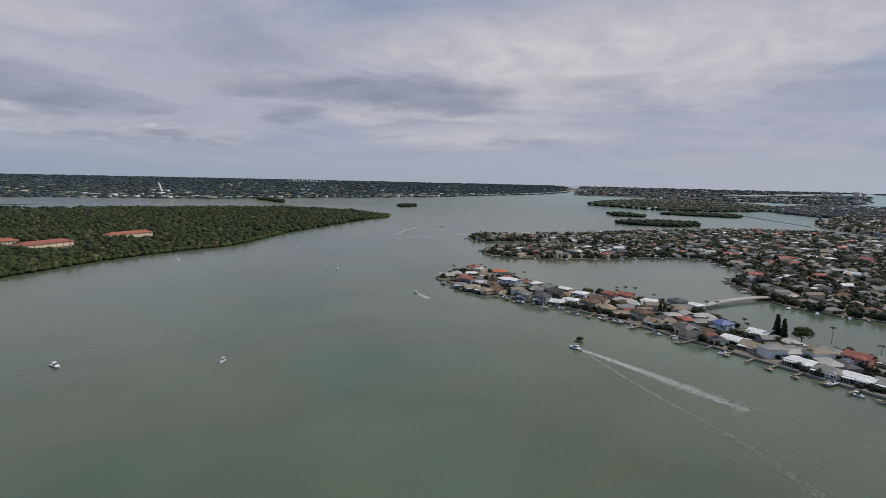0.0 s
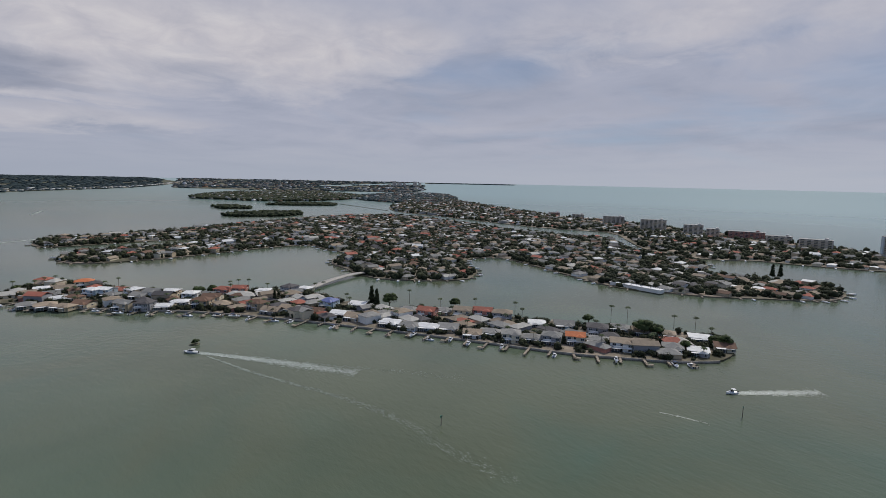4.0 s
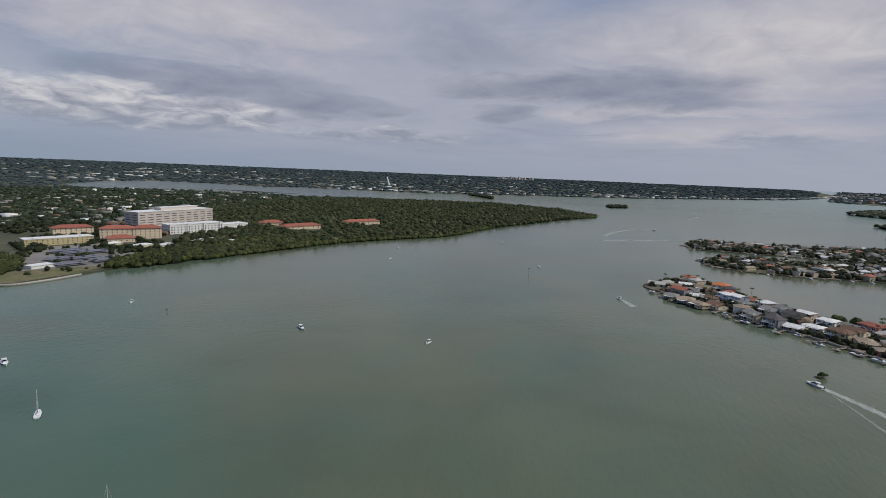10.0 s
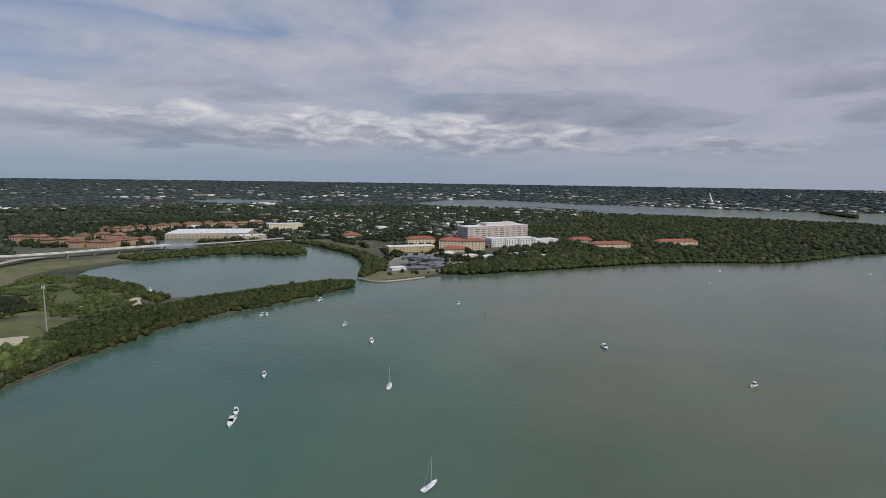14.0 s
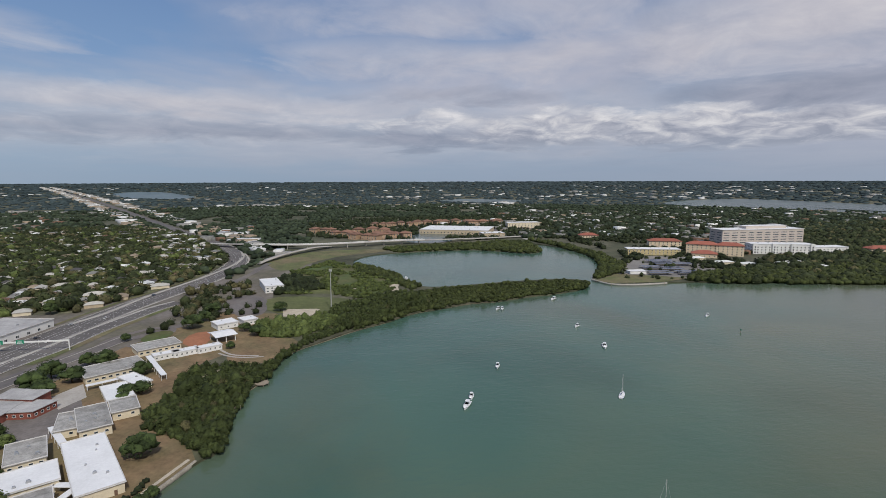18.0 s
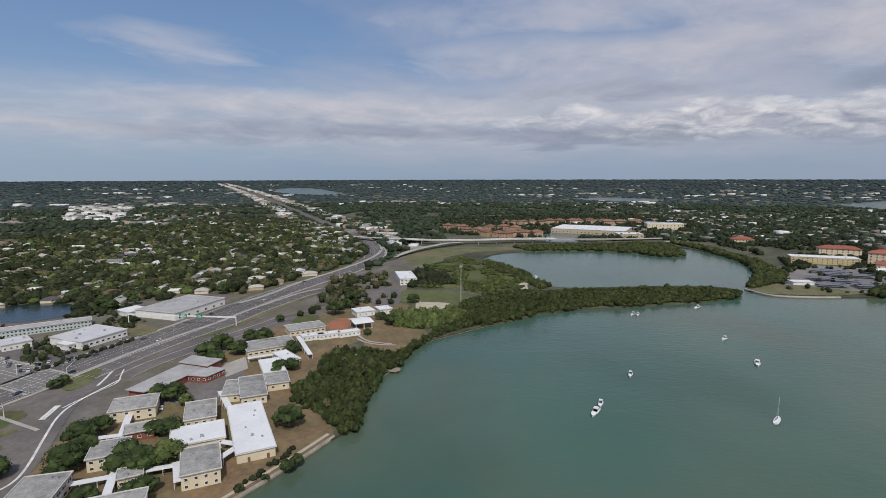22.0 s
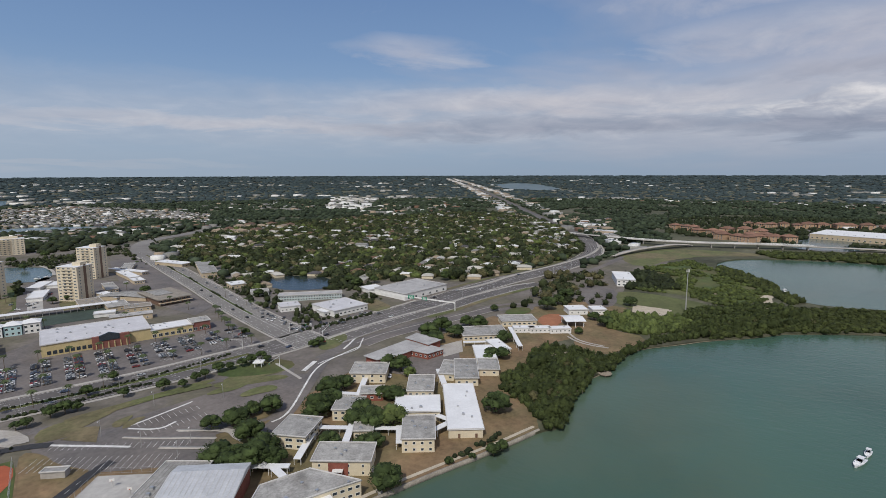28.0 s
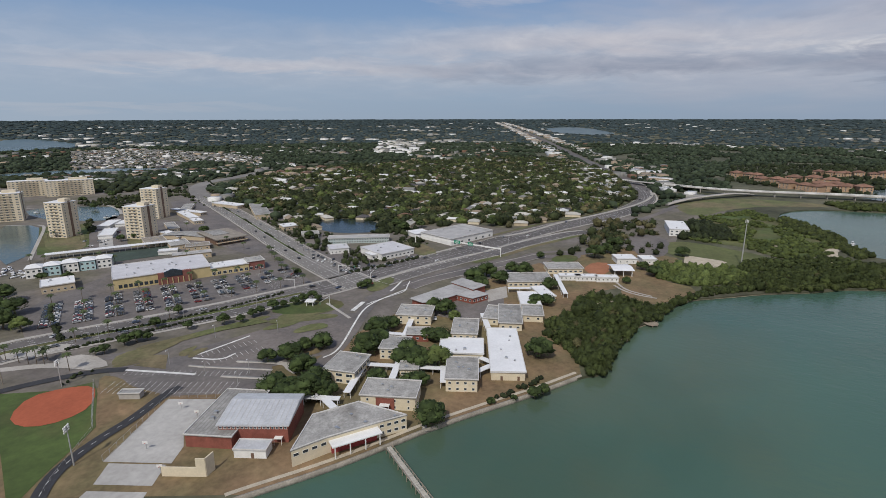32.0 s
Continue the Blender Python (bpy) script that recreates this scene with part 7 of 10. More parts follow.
for i in range(40):
    q = [(-235.5, -560.8), (-269.0, -596.3), (-281.7, -603.6), (-282.8, -524.9), (-253.5, -569.9), (-225.3, -546.3), (-365.6, -631.3), (-340.0, -571.4)][i % 8]
    if i % 5:
        car(q[0] + rc.uniform(-14, 14), q[1] + rc.uniform(-10, 10), 130 + rc.choice((0, 90)), rc.choice(PICK), "tower cars")



sheet("lawn_towers", rounded([(-180.6, -545.1), (-205.3, -524.3), (-247.8, -635.3), (-239.9, -675.2), (-221.9, -665.5)]), M_VERGE, z=1.52, skirt=0, grid=False)
sheet("lawn_towers_east", rounded([(-229.9, -504.4), (-247.7, -504.1), (-291.3, -594.0), (-285.4, -614.7)]), M_VERGE, z=1.52, skirt=0, grid=False)
sheet("lawn_warehouse", rounded([(-385.7, -307.5), (-402.5, -298.4), (-378.2, -251.7), (-354.9, -263.3)]), M_VERGE, z=1.52, skirt=0, grid=False)
sheet("court_towers", [(-252.8, -611.5), (-263.3, -605.4), (-228.5, -526.3), (-219.1, -533.2)], M_COURT, z=1.56, skirt=0, grid=False)


# ---- houses ----
ROOF = {"white": material("white_roof", (0.62, 0.62, 0.62), 0.7, 0.1, 0.3, 2.5, 0.05, rand=0.1), "grey": material("grey_shingle_roof", (0.22, 0.215, 0.21), 0.9, 0.15, 0.3, 3.0, 0.1, rand=0.2),
        "tan": material("tan_shingle_roof", (0.27, 0.215, 0.165), 0.9, 0.15, 0.3, 3.0, 0.1, rand=0.2), "brown": material("brown_shingle_roof", (0.145, 0.085, 0.06), 0.9, 0.15, 0.3, 3.0, 0.1, rand=0.2),
        "terracotta": material("terracotta_roof", (0.30, 0.105, 0.075), 0.9, 0.15, 0.3, 3.0, 0.1, rand=0.15), "orange": material("orange_tile_roof", (0.46, 0.15, 0.065), 0.9, 0.12, 0.3, 3.0, 0.1, rand=0.1),
        "dark": material("dark_slate_roof", (0.075, 0.07, 0.075), 0.85, 0.15, 0.3, 3.0, 0.1, rand=0.2), "pale": material("pale_shingle_roof", (0.40, 0.385, 0.36), 0.9, 0.12, 0.3, 3.0, 0.1, rand=0.15), "blue": material("blue_metal_roof", (0.10, 0.13, 0.30), 0.5, 0.1, 0.3, 2.5, 0.0)}
WALL = {"white": M_WHITE, "cream": M_CREAM, "beige": M_BEIGE, "pink": material("pink_stucco", (0.42, 0.20, 0.16), 0.9, 0.1, 0.3, 2.0, 0.03),
        "sky": material("pale_blue_siding", (0.42, 0.52, 0.58), 0.85, 0.08, 0.3, 2.0, 0.03), "grey": material("grey_siding", (0.28, 0.28, 0.29), 0.9, 0.1, 0.3, 2.0, 0.03)}
HOUSES = {}


def lanai_mesh(w, d):
    """A screened terrace: slim posts, a dark mesh on its sides and a flat light roof."""
    b = Build()
    for x in (-w / 2, -w / 6, w / 6, w / 2):
        b.box(x, -d / 2, -0.3, 0.12, 0.12, 2.9)
    b.box(0, 0, 2.6, w + 0.4, d + 0.3, 0.14)
    b.now = 1
    b.box(0, -d / 2 + 0.1, 0.1, w, 0.05, 2.4).box(-w / 2 + 0.05, 0, 0.1, 0.05, d - 0.3, 2.4).box(w / 2 - 0.05, 0, 0.1, 0.05, d - 0.3, 2.4)
    return b.mesh("lanai", (M_WHITE, M_GLASS))


LANAIS = [lanai_mesh(5.6, 3.6), lanai_mesh(4.4, 3.0)]
BALCONY = Build().box(0, 0, 0, 6.0, 2.0, 0.2).box(0, -0.95, 0.2, 6.0, 0.08, 0.9).box(-2.9, -0.9, -3.3, 0.18, 0.18, 3.3).box(2.9, -0.9, -3.3, 0.18, 0.18, 3.3).mesh("balcony", M_WHITE)


def house(x, y, ang, w, d, storeys, roof, wall, group, where, detail=True):
    """A house: walls, hip or gable roof; with detail also windows, door, porch and roof ridge."""
    key = (round(w), round(d), storeys, roof, wall)
    h = 3.0 * storeys + 0.2
    if key not in HOUSES:
        hipped = (round(w) + round(d) + storeys) % 3 != 0
        r = Build()
        rise = 0.20 * min(w, d) * (1.0 if roof != "white" else 0.6)
        r.hip(h, round(w), round(d), rise) if hipped else r.gable(h, round(w), round(d), rise, 0.6)
        HOUSES[key] = (Build().box(0, 0, -0.6, round(w), round(d), h + 0.6).mesh("wall", WALL[wall]), r.mesh("roof", ROOF[roof]),
                       Build().box(0, 0, 2.6, round(w) * 0.55, 3.4, 0.2).box(-round(w) * 0.25, -1.5, -0.3, 0.2, 0.2, 2.9).box(round(w) * 0.25, -1.5, -0.3, 0.2, 0.2, 2.9).mesh("porch", ROOF["white"]),
                       Build().box(0, 0, -0.6, round(w) * 0.38, round(d) * 0.5, h + 0.5).mesh("wing", WALL[wall]), Build().hip(h - 0.1, round(d) * 0.5, round(w) * 0.38, rise * 0.7, 0.5).mesh("wing_roof", ROOF[roof]))
        HOUSES[key][4].transform(Matrix.Rotation(radians(90), 4, "Z"))
    ob = thing("house", x, y, ang, "%s %s house with a %s roof %s" % ({1: "single-storey", 2: "two-storey", 3: "three-storey"}[storeys], wall if wall != "sky" else "pale blue", roof, where), "house", group)
    wm, rm, pm, wing_, wing_roof = HOUSES[key]
    part("wall", wm, None, ob)
    part("roof", rm, None, ob)
    if detail:
        w, d = round(w), round(d)
        part("porch", pm, None, ob, at=pose(w * 0.12, -d / 2 - 1.6, 0))
        part("lanai", LANAIS[(w + d) % 2], None, ob, at=pose(-w * 0.27, -d / 2 - 2.0, 0))
        part("wing", wing_, None, ob, at=pose(w * 0.22, -d * 0.42, 0))
        part("wing_roof", wing_roof, None, ob, at=pose(w * 0.22, -d * 0.42, 0))
        for s in range(storeys):
            for i in range(3):
                window(ob, (i + 0.5) / 3 * w - w / 2, -d / 2 - (0.03 if i < 2 else d * 0.17 + 0.03), 1.5 + 3.0 * s, 0, 2.6, 1.9)
            window(ob, w / 2 + 0.03, 0, 1.6 + 3.0 * s, 90, 2.0, 1.4)
        if storeys > 1:
            part("balcony", BALCONY, None, ob, at=pose(-w * 0.18, -d / 2 - 1.0, 3.1))
    keep_clear(x, y, 0.5 * max(w, d))
    return ob


rh = random.Random(21)
# the near island: an axis runs from its western point to its eastern tip
AXIS = [(-8.5, 631.7), (65.5, 622.9), (131.0, 540.0), (197.6, 485.4), (243.0, 399.7), (296.8, 308.8), (348.2, 236.0), (407.1, 141.7)]


def axis_angle(x, y, line):
    best, ang = 1e9, 0
    for (a, b), (c, d) in zip(line, line[1:]):
        m = math.hypot(x - (a + c) / 2, y - (b + d) / 2)
        if m < best:
            best, ang = m, math.degrees(math.atan2(d - b, c - a))
    return ang


NEAR_A = {("white", 1): [(36.9, 656.6), (45.2, 597.2), (115.6, 508.1), (130.6, 516.8), (210.5, 520.3), (249.9, 505.0), (227.2, 392.6), (257.8, 412.3), (243.6, 342.8), (245.7, 341.7), (262.0, 314.2), (375.3, 151.3), (409.6, 164.3), (340.9, 269.0)],
          ("grey", 1): [(20.5, 580.0), (42.1, 620.4), (86.7, 584.2), (107.2, 565.5), (251.0, 325.7), (272.9, 302.9), (281.7, 366.5), (304.8, 345.5), (289.6, 273.0), (304.1, 244.0), (355.1, 252.0), (339.6, 210.0), (383.3, 218.4), (368.0, 166.3)],
          ("tan", 1): [(24.4, 634.9), (54.6, 645.2), (33.5, 568.4), (46.2, 554.4), (184.3, 437.2), (199.4, 434.3), (231.2, 375.4), (276.9, 280.1), (389.2, 201.5), (397.1, 185.6), (360.7, 184.5)],
          ("brown", 1): [(57.1, 591.7), (60.7, 558.3), (214.4, 410.4), (400.5, 144.0)]}
NEAR_B = {("white", 2): [(74.0, 604.8), (84.0, 600.3), (105.4, 584.0), (131.2, 556.1), (144.5, 534.5)], ("grey", 2): [(87.2, 525.1), (117.9, 562.3), (292.3, 254.4), (312.7, 232.0)], ("dark", 2): [(101.0, 515.8), (233.3, 508.6), (360.5, 223.9)],
          ("brown", 2): [(143.8, 497.9), (179.9, 459.4), (156.1, 508.5)], ("terracotta", 2): [(175.0, 535.8), (190.4, 531.9), (286.3, 346.6), (325.6, 317.2)], ("orange", 2): [(72.6, 654.9), (326.4, 221.0)], ("blue", 2): [(234.8, 427.1)],
          ("tan", 2): [(332.7, 300.7), (340.5, 191.1), (312.6, 328.3)]}
rw = random.Random(4)
for table in (NEAR_A, NEAR_B):
    for (roof, st), places in table.items():
        for x, y in places:
            wall = {"terracotta": "pink", "blue": "sky", "dark": "grey", "orange": "pink" if rw.random() < 0.4 else "cream"}.get(roof) or rw.choice(("white", "white", "cream", "beige", "sky", "grey"))
            house(x, y, axis_angle(x, y, AXIS) + rw.choice((0, 0, 180)) * 0 + rw.uniform(-6, 6), rw.choice((14, 16, 17)), rw.choice((11, 12, 13)), st, roof, wall, "island houses", "on the near island")


REST = {}


def joined_house(x, y, ang, w, d, h, roof, wall):
    """A far house, collected into one mesh for each paint and roofing."""
    m = spot(x, y, ang, 1.2)
    wb = Build().box(0, 0, -0.6, w, d, h + 0.6)
    rb = Build()
    rb.hip(h, w, d, 0.2 * d) if (w + d) % 2 else rb.gable(h, w, d, 0.22 * d, 0.6)
    for key, b in (("wall", wall), wb), (("roof", roof), rb):
        REST.setdefault(key, Build()).add([m @ Vector(v) for v in b.v], b.f)


def fill_houses(poly, gap, seed, group, where, holes=(), detail=False, tint=("white", "grey", "grey", "grey", "tan", "tan", "white", "brown", "dark", "tan", "grey", "terracotta"), limit=400, streets=0.0, kinds=("white", "cream", "beige"), lines=()):
    x, y = scatter(poly, gap, seed, holes)
    k = clear_of(x, y, 7.0)
    for line, wd in lines:
        k &= along(line, x, y) > wd + 7
    x, y = x[k], y[k]
    r = random.Random(seed)
    order = sorted(range(len(x)), key=lambda i: x[i] ** 2 + y[i] ** 2)
    for n_, i in enumerate(order):
        ang = round(2 * noise.noise(Vector((x[i] / 160, y[i] / 160, seed)))) * 45 + streets
        if n_ >= limit:
            joined_house(float(x[i]), float(y[i]), ang + r.choice((0, 90)), r.choice((13, 15, 18)), r.choice((10, 12)), r.choice((3.2, 3.2, 3.2, 6.2)), r.choice(tint), r.choice(kinds))
            keep_clear(float(x[i]), float(y[i]), 7.0)
            continue
        house(float(x[i]), float(y[i]), ang + r.choice((0, 90)), r.choice((13, 15, 18)), r.choice((10, 12)), 2 if r.random() < 0.12 else 1, r.choice(tint), r.choice(kinds), group, where, detail)


def inset(poly, k):
    """An outline drawn in by k metres."""
    p = np.array(poly, float)
    area = np.sum(p[:, 0] * np.roll(p[:, 1], -1) - np.roll(p[:, 0], -1) * p[:, 1])
    st = np.roll(p, -1, 0) - np.roll(p, 1, 0)
    st /= np.linalg.norm(st, axis=1)[:, None] + 1e-9
    n = np.stack([-st[:, 1], st[:, 0]], -1) * (1 if area > 0 else -1)
    return [tuple(v) for v in p + n * k]


B_IN, BAR_IN = inset(ISLAND_B, 9), inset(BARRIER, 10)
fill_houses(inset(ISLAND_A, 10), 15, 30, "island houses", "on the near island", limit=46, tint=("brown", "grey", "tan", "grey", "dark", "pale", "tan", "terracotta", "pale", "dark"), kinds=("white", "cream", "pink", "beige", "grey"))
fill_houses(B_IN, 21, 31, "residential island houses", "on the canal island", limit=130, tint=("white", "grey", "grey", "dark", "tan", "brown", "dark", "brown", "tan", "grey", "grey", "pale", "terracotta"))
fill_houses(BAR_IN, 27, 32, "beach island houses", "on the beach island", limit=12)

# ---- the suburb behind the highway ----
HOOD = [(-636, -868), (-858, -919), (-1068, -855), (-1388, -696), (-1386, -525), (-1209, -376), (-948, -233), (-791.1, -184.8), (-663.1, -202.4), (-595.9, -221.9), (-501.8, -249.2), (-518.4, -278.9), (-495.0, -332.2), (-424.3, -357.1), (-443.5, -442.2), (-363.0, -411.3), (-395.7, -485.0), (-458.3, -631.0), (-517, -769)]
fill_houses(HOOD, 25, 33, "suburb houses", "among suburban trees", PONDS, limit=105, streets=20, lines=ROADS, tint=("white", "pale", "grey", "tan", "pale", "pale", "dark", "brown", "tan", "grey", "white", "pale"))
for x, y, roof in ((-482.7, -428.1, "white"), (-534.0, -429.3, "grey"), (-590.3, -343.0, "white"), (-542.0, -394.2, "tan"), (-631.6, -235.6, "white"), (-604.8, -262.1, "white")):
    house(x, y, 30, 20, 12, 1, roof, "white", "suburb houses", "beside the pond")

for i, (x, y) in enumerate([(-695, -881), (-727, -888), (-776, -915), (-812, -925), (-800, -876), (-846, -894), (-815, -830), (-850, -841), (-711, -835), (-741, -826)]):
    house(x, y, 25 + 30 * (i % 3), 24, 14, 3, ("tan", "brown")[i % 2], "beige", "garden houses", "among dense trees")
for (kind_, paint), b in REST.items():
    tagged(part("far_house_" + kind_ + "s", b, (WALL if kind_ == "wall" else ROOF)[paint]), "far houses' " + paint + " " + kind_ + "s among trees", "houses", kind="stuff")

# ---- the hospital and the grounds round it ----
M_STONE = material("pale_stone_wall", (0.53, 0.47, 0.42), 0.9, 0.06, 0.2, 1.5, 0.02)
M_HOSP = material("warm_stucco", (0.64, 0.53, 0.38), 0.9, 0.06, 0.2, 1.5, 0.02)


def tiled(name, x, y, w, d, ang, h, rows, n, label, wall=None, group="hospital buildings", roof=None):
    if d > 20:
        x, y, d = x + math.sin(radians(ang)) * (d - 20) / 2, y - math.cos(radians(ang)) * (d - 20) / 2, 20
    ob = thing(name, x, y, ang, label, "building", group)
    part("wall", Build().box(0, 0, -0.6, w, d, h + 0.6), wall or M_HOSP, ob)
    part("roof", Build().hip(h, w, d, min(w, d) * 0.22, 1.2), roof or M_TILE, ob)
    window_rows(ob, w, d, rows, n, 1.8, 1.9) if math.hypot(x, y) > 1000 else windows(ob, w, d, "f", rows, n, 1.8, 1.9)
    keep_clear(x, y, 0.55 * max(w, d))
    return ob


hosp = block("hospital", -846.9, 694.4, 155.9, 90.6, 89, 30, M_STONE, M_ROOFWHITE, "large pale stone hospital with long window bands", "hospital", "hospital buildings", (), 1, units=10, over=0.8, deep=34)
HX, HY, HW, HD, HA = -846.9, 694.4, 155.9, 90.6, 89
HD = 34
windows(hosp, HW, HD, "fl", [4 + 4.2 * f for f in range(6)], 10, HW / 10 * 0.7, 1.7)
part("tower_block", Build().box(HW * 0.1, HD * 0.15, 30, HW * 0.5, HD * 0.5, 5), M_STONE, hosp)
part("tower_roof", Build().box(HW * 0.1, HD * 0.15, 35, HW * 0.52, HD * 0.52, 0.5), M_ROOFWHITE, hosp)
HX, HY, HW, HD, HA = -758.3, 668.6, 91.9, 87.8, 74
h2 = block("hospital_wing", HX, HY, HW, HD, HA, 15, M_WHITE, M_ROOFWHITE, "white hospital wing with tall arched window rows", "hospital", "hospital buildings", (2.5, 6.5, 10.5), 16, 1.8, 2.3, "fl", 6, 0.8, deep=26)
HD = min(HD, 26)
for k in (-0.46, -0.15, 0.15, 0.46):
    part("corner_bay", Build().box(HW * k, -HD / 2 - 0.8, 0, 6, 2.4, 16.5), M_WHITE, h2)
    for z in (2.8, 7.0, 11.0):
        window(h2, HW * k, -HD / 2 - 2.05, z, 0, 2.2, 2.6)
block("hospital_annex", -740.3, 740.0, 62.7, 54.9, 85, 9, M_WHITE, M_ROOFWHITE, "low white hospital annex", "hospital", "hospital buildings", (2.5, 6.0), 10, 1.6, 1.6, "f", 4, deep=24)
tiled("hospital_house", -776.8, 562.7, 44.3, 106.0, 51, 16, (2.5, 6.5, 10.5, 13.8), 7, "cream four-storey building with terracotta roof")
tiled("hospital_house", -755.9, 588.0, 38.1, 103.3, 58, 16, (2.5, 6.5, 10.5, 13.8), 6, "cream four-storey building with terracotta roof")
tiled("hospital_house", -727.5, 527.0, 34.2, 53.2, 58, 6, (2.5,), 5, "low cream entrance building with terracotta roof")
tiled("hospital_house", -871.3, 540.2, 52.8, 102.5, 70, 11, (2.5, 6.0, 9.0), 8, "cream building with terracotta roof among trees")
block("hospital_block", -769.7, 461.3, 79.5, 55.7, 74, 9, M_YELLOW, M_ROOFWHITE, "long ochre three-storey block with flat roof", "building", "hospital buildings", (2.0, 4.8, 7.2), 14, 1.8, 1.5, "f", 5, deep=22)
for x, y, w, d, a in ((-646.6, 820.8, 78.7, 64.5, 70), (-607.8, 981.3, 83.9, 64.4, 65), (-720.3, 838.5, 35.7, 67.4, 57), (-1010.5, 460.8, 36.1, 77.8, 78), (-635.9, 817.4, 78.1, 44.5, 72), (-715.7, 825.4, 46.3, 44.8, 78)):
    tiled("tiled_house", x, y, w, max(d, 14), a, 7, (1.8, 4.8), 7, "cream two-storey house with a terracotta hip roof in woods", group="tiled houses")
for x, y in [(-631.9, 523.0), (-623.0, 567.8), (-631.9, 598.2), (-592.9, 600.6), (-691.1, 487.6), (-650.8, 503.0)]:
    house(x, y, 100 + rw.uniform(-20, 20), 26, 14, 1, "white", "cream", "shore houses", "among trees by the hospital", False)
for i, (x, y, w, d, a) in enumerate(((-591.5, 370.0, 29.2, 23.6, 79), (-614.7, 400.8, 28.3, 25.6, 79), (-629.5, 381.3, 25.2, 22.0, 79), (-588.0, 405.1, 27.3, 18.9, 87), (-651.5, 426.1, 50.8, 24.5, 74), (-677.6, 422.0, 37.2, 26.3, 71))):
    ob = thing("solar_carport", x, y, a, "dark blue solar panel canopy over a parking lot", "carport", "solar canopies")
    for k in (-0.62, 0.62):
        part("panel", Build().box(0, k * 9, 3.2, w, 7.4, 0.18), M_BLUEGLASS, ob)
    for k in (-0.4, 0, 0.4):
        part("post", Build().box(w * k, 0, -0.3, 0.4, 0.4, 3.5), M_POLE, ob)
    keep_clear(x, y, 16)
block("park_shelter", -603.9, 346.0, 22.5, 11.8, 89, 3.0, M_WHITE, M_ROOFWHITE, "white flat park shelter", "shelter", "", (), 1, units=0)
sheet("parking_hospital", [(-628.3, 331.7), (-740.8, 427.2), (-707.2, 508.3), (-634.6, 482.4), (-558.1, 410.3), (-559.9, 345.8), (-570.6, 308.9)], M_WORNROAD, z=1.45, skirt=0, grid=False)
sheet("lawn_hospital", [(-564.0, 270.5), (-602.3, 318.2), (-582.7, 359.6), (-561.9, 390.8), (-545.2, 350.9), (-547.1, 289.6)], M_VERGE, z=1.5, skirt=0, grid=False)
ribbon("trail", [(-1001, 329), (-951, 340), (-879, 356), (-789.6, 367.3), (-728.6, 365.9)], 14, M_CONCRETE, z=1.5)
ribbon("shore_wall", [(-574.0, 272.4), (-542.4, 280.4), (-536.6, 311.1), (-539.3, 347.2)], 1.4, M_CONCRETE, z=1.9, sides=2.2)
for i, q in enumerate(resample([(-542.4, 280.4), (-539.3, 347.2)], 9)):
    ob = thing("dock_post", q[0] + 1.2, q[1], 0, "timber fender post along the shore wall", "post", "fender posts", z=0)
    part("post", Build().rod((0, 0, -1), (0, 0, 3.6), 0.25), M_WOOD, ob)

M_OLDTILE = material("weathered_tiles", (0.215, 0.118, 0.085), 0.9, 0.25, 0.1, 2.0, 0.1, rand=0.25)
# ---- mall, garden apartments and offices behind the lagoon ----
block("mall", -1200.1, 240.8, 151.0, 197.8, 68, 9, M_BEIGE, M_ROOFWHITE, "wide beige mall with a brilliant white roof", "building", "", (3.0,), 20, 2.6, 2.4, "f", 26)
block("shop_block", -1087.7, 276.7, 47.7, 82.1, 91, 7, M_BEIGE, M_ROOFWHITE, "beige shop block with white roof", "building", "", (3.0,), 6, 2.6, 2.4, "f", 4, deep=30)
block("office_block", -1288.5, 398.5, 79.5, 141.0, 89, 13, M_CREAM, M_ROOFWHITE, "pale office block with window rows", "building", "", (2.5, 6.0, 9.5), 10, 2.0, 1.8, "f", 4, deep=26)
for i, (x, y, w, d, a) in enumerate(((-1224.7, -57.1, 52.3, 99.4, 63), (-1139.3, -5.9, 59.8, 91.5, 55), (-1074.2, 32.7, 61.2, 86.4, 58), (-1118.4, 72.5, 54.1, 90.7, 66), (-1086.8, 63.6, 61.2, 78.3, 109),
                                     (-1209.7, 39.6, 75.0, 97.3, 77), (-1354.6, 70.3, 46.4, 104.9, 77), (-1371.5, 106.8, 55.5, 110.1, 94), (-1388.2, 174.2, 77.9, 92.0, 104), (-1413.6, 258.7, 77.8, 119.6, 90), (-1381.8, 319.9, 88.0, 110.0, 101))):
    brown = bpy.data.materials.get("brown_stucco") or material("brown_stucco", (0.40, 0.27, 0.175), 0.9, 0.1, 0.3, 2.0, 0.03)
    for k_ in (-1, 0, 1):
        dx_, dy_ = math.cos(radians(a)) * w * 0.36 * k_, math.sin(radians(a)) * w * 0.36 * k_
        back = 8.0 * (k_ == 0) - 3.0 * (k_ == 1)
        tiled("garden_apartments", x + dx_ - math.sin(radians(a)) * back, y + dy_ + math.cos(radians(a)) * back, w * 0.31, max(d, 16), a + 3 * k_, 9 + 1.2 * ((i + k_) % 2), (1.8, 4.8, 7.6), 3, "three-storey brown stucco apartments with terracotta roof", brown, "garden apartments", M_OLDTILE)
sheet("mall_pond", rounded([(-1012, 69), (-1188, 130), (-1115, 179), (-1035, 194), (-974, 174), (-957, 120)]), M_POND, z=1.5, skirt=0, grid=False)
sheet("parking_mall", [(-1144, 114), (-1103, 305), (-1163, 442), (-1302, 510), (-1385, 383), (-1363, 165)], M_ASPHALT, z=1.4, skirt=0, grid=False)
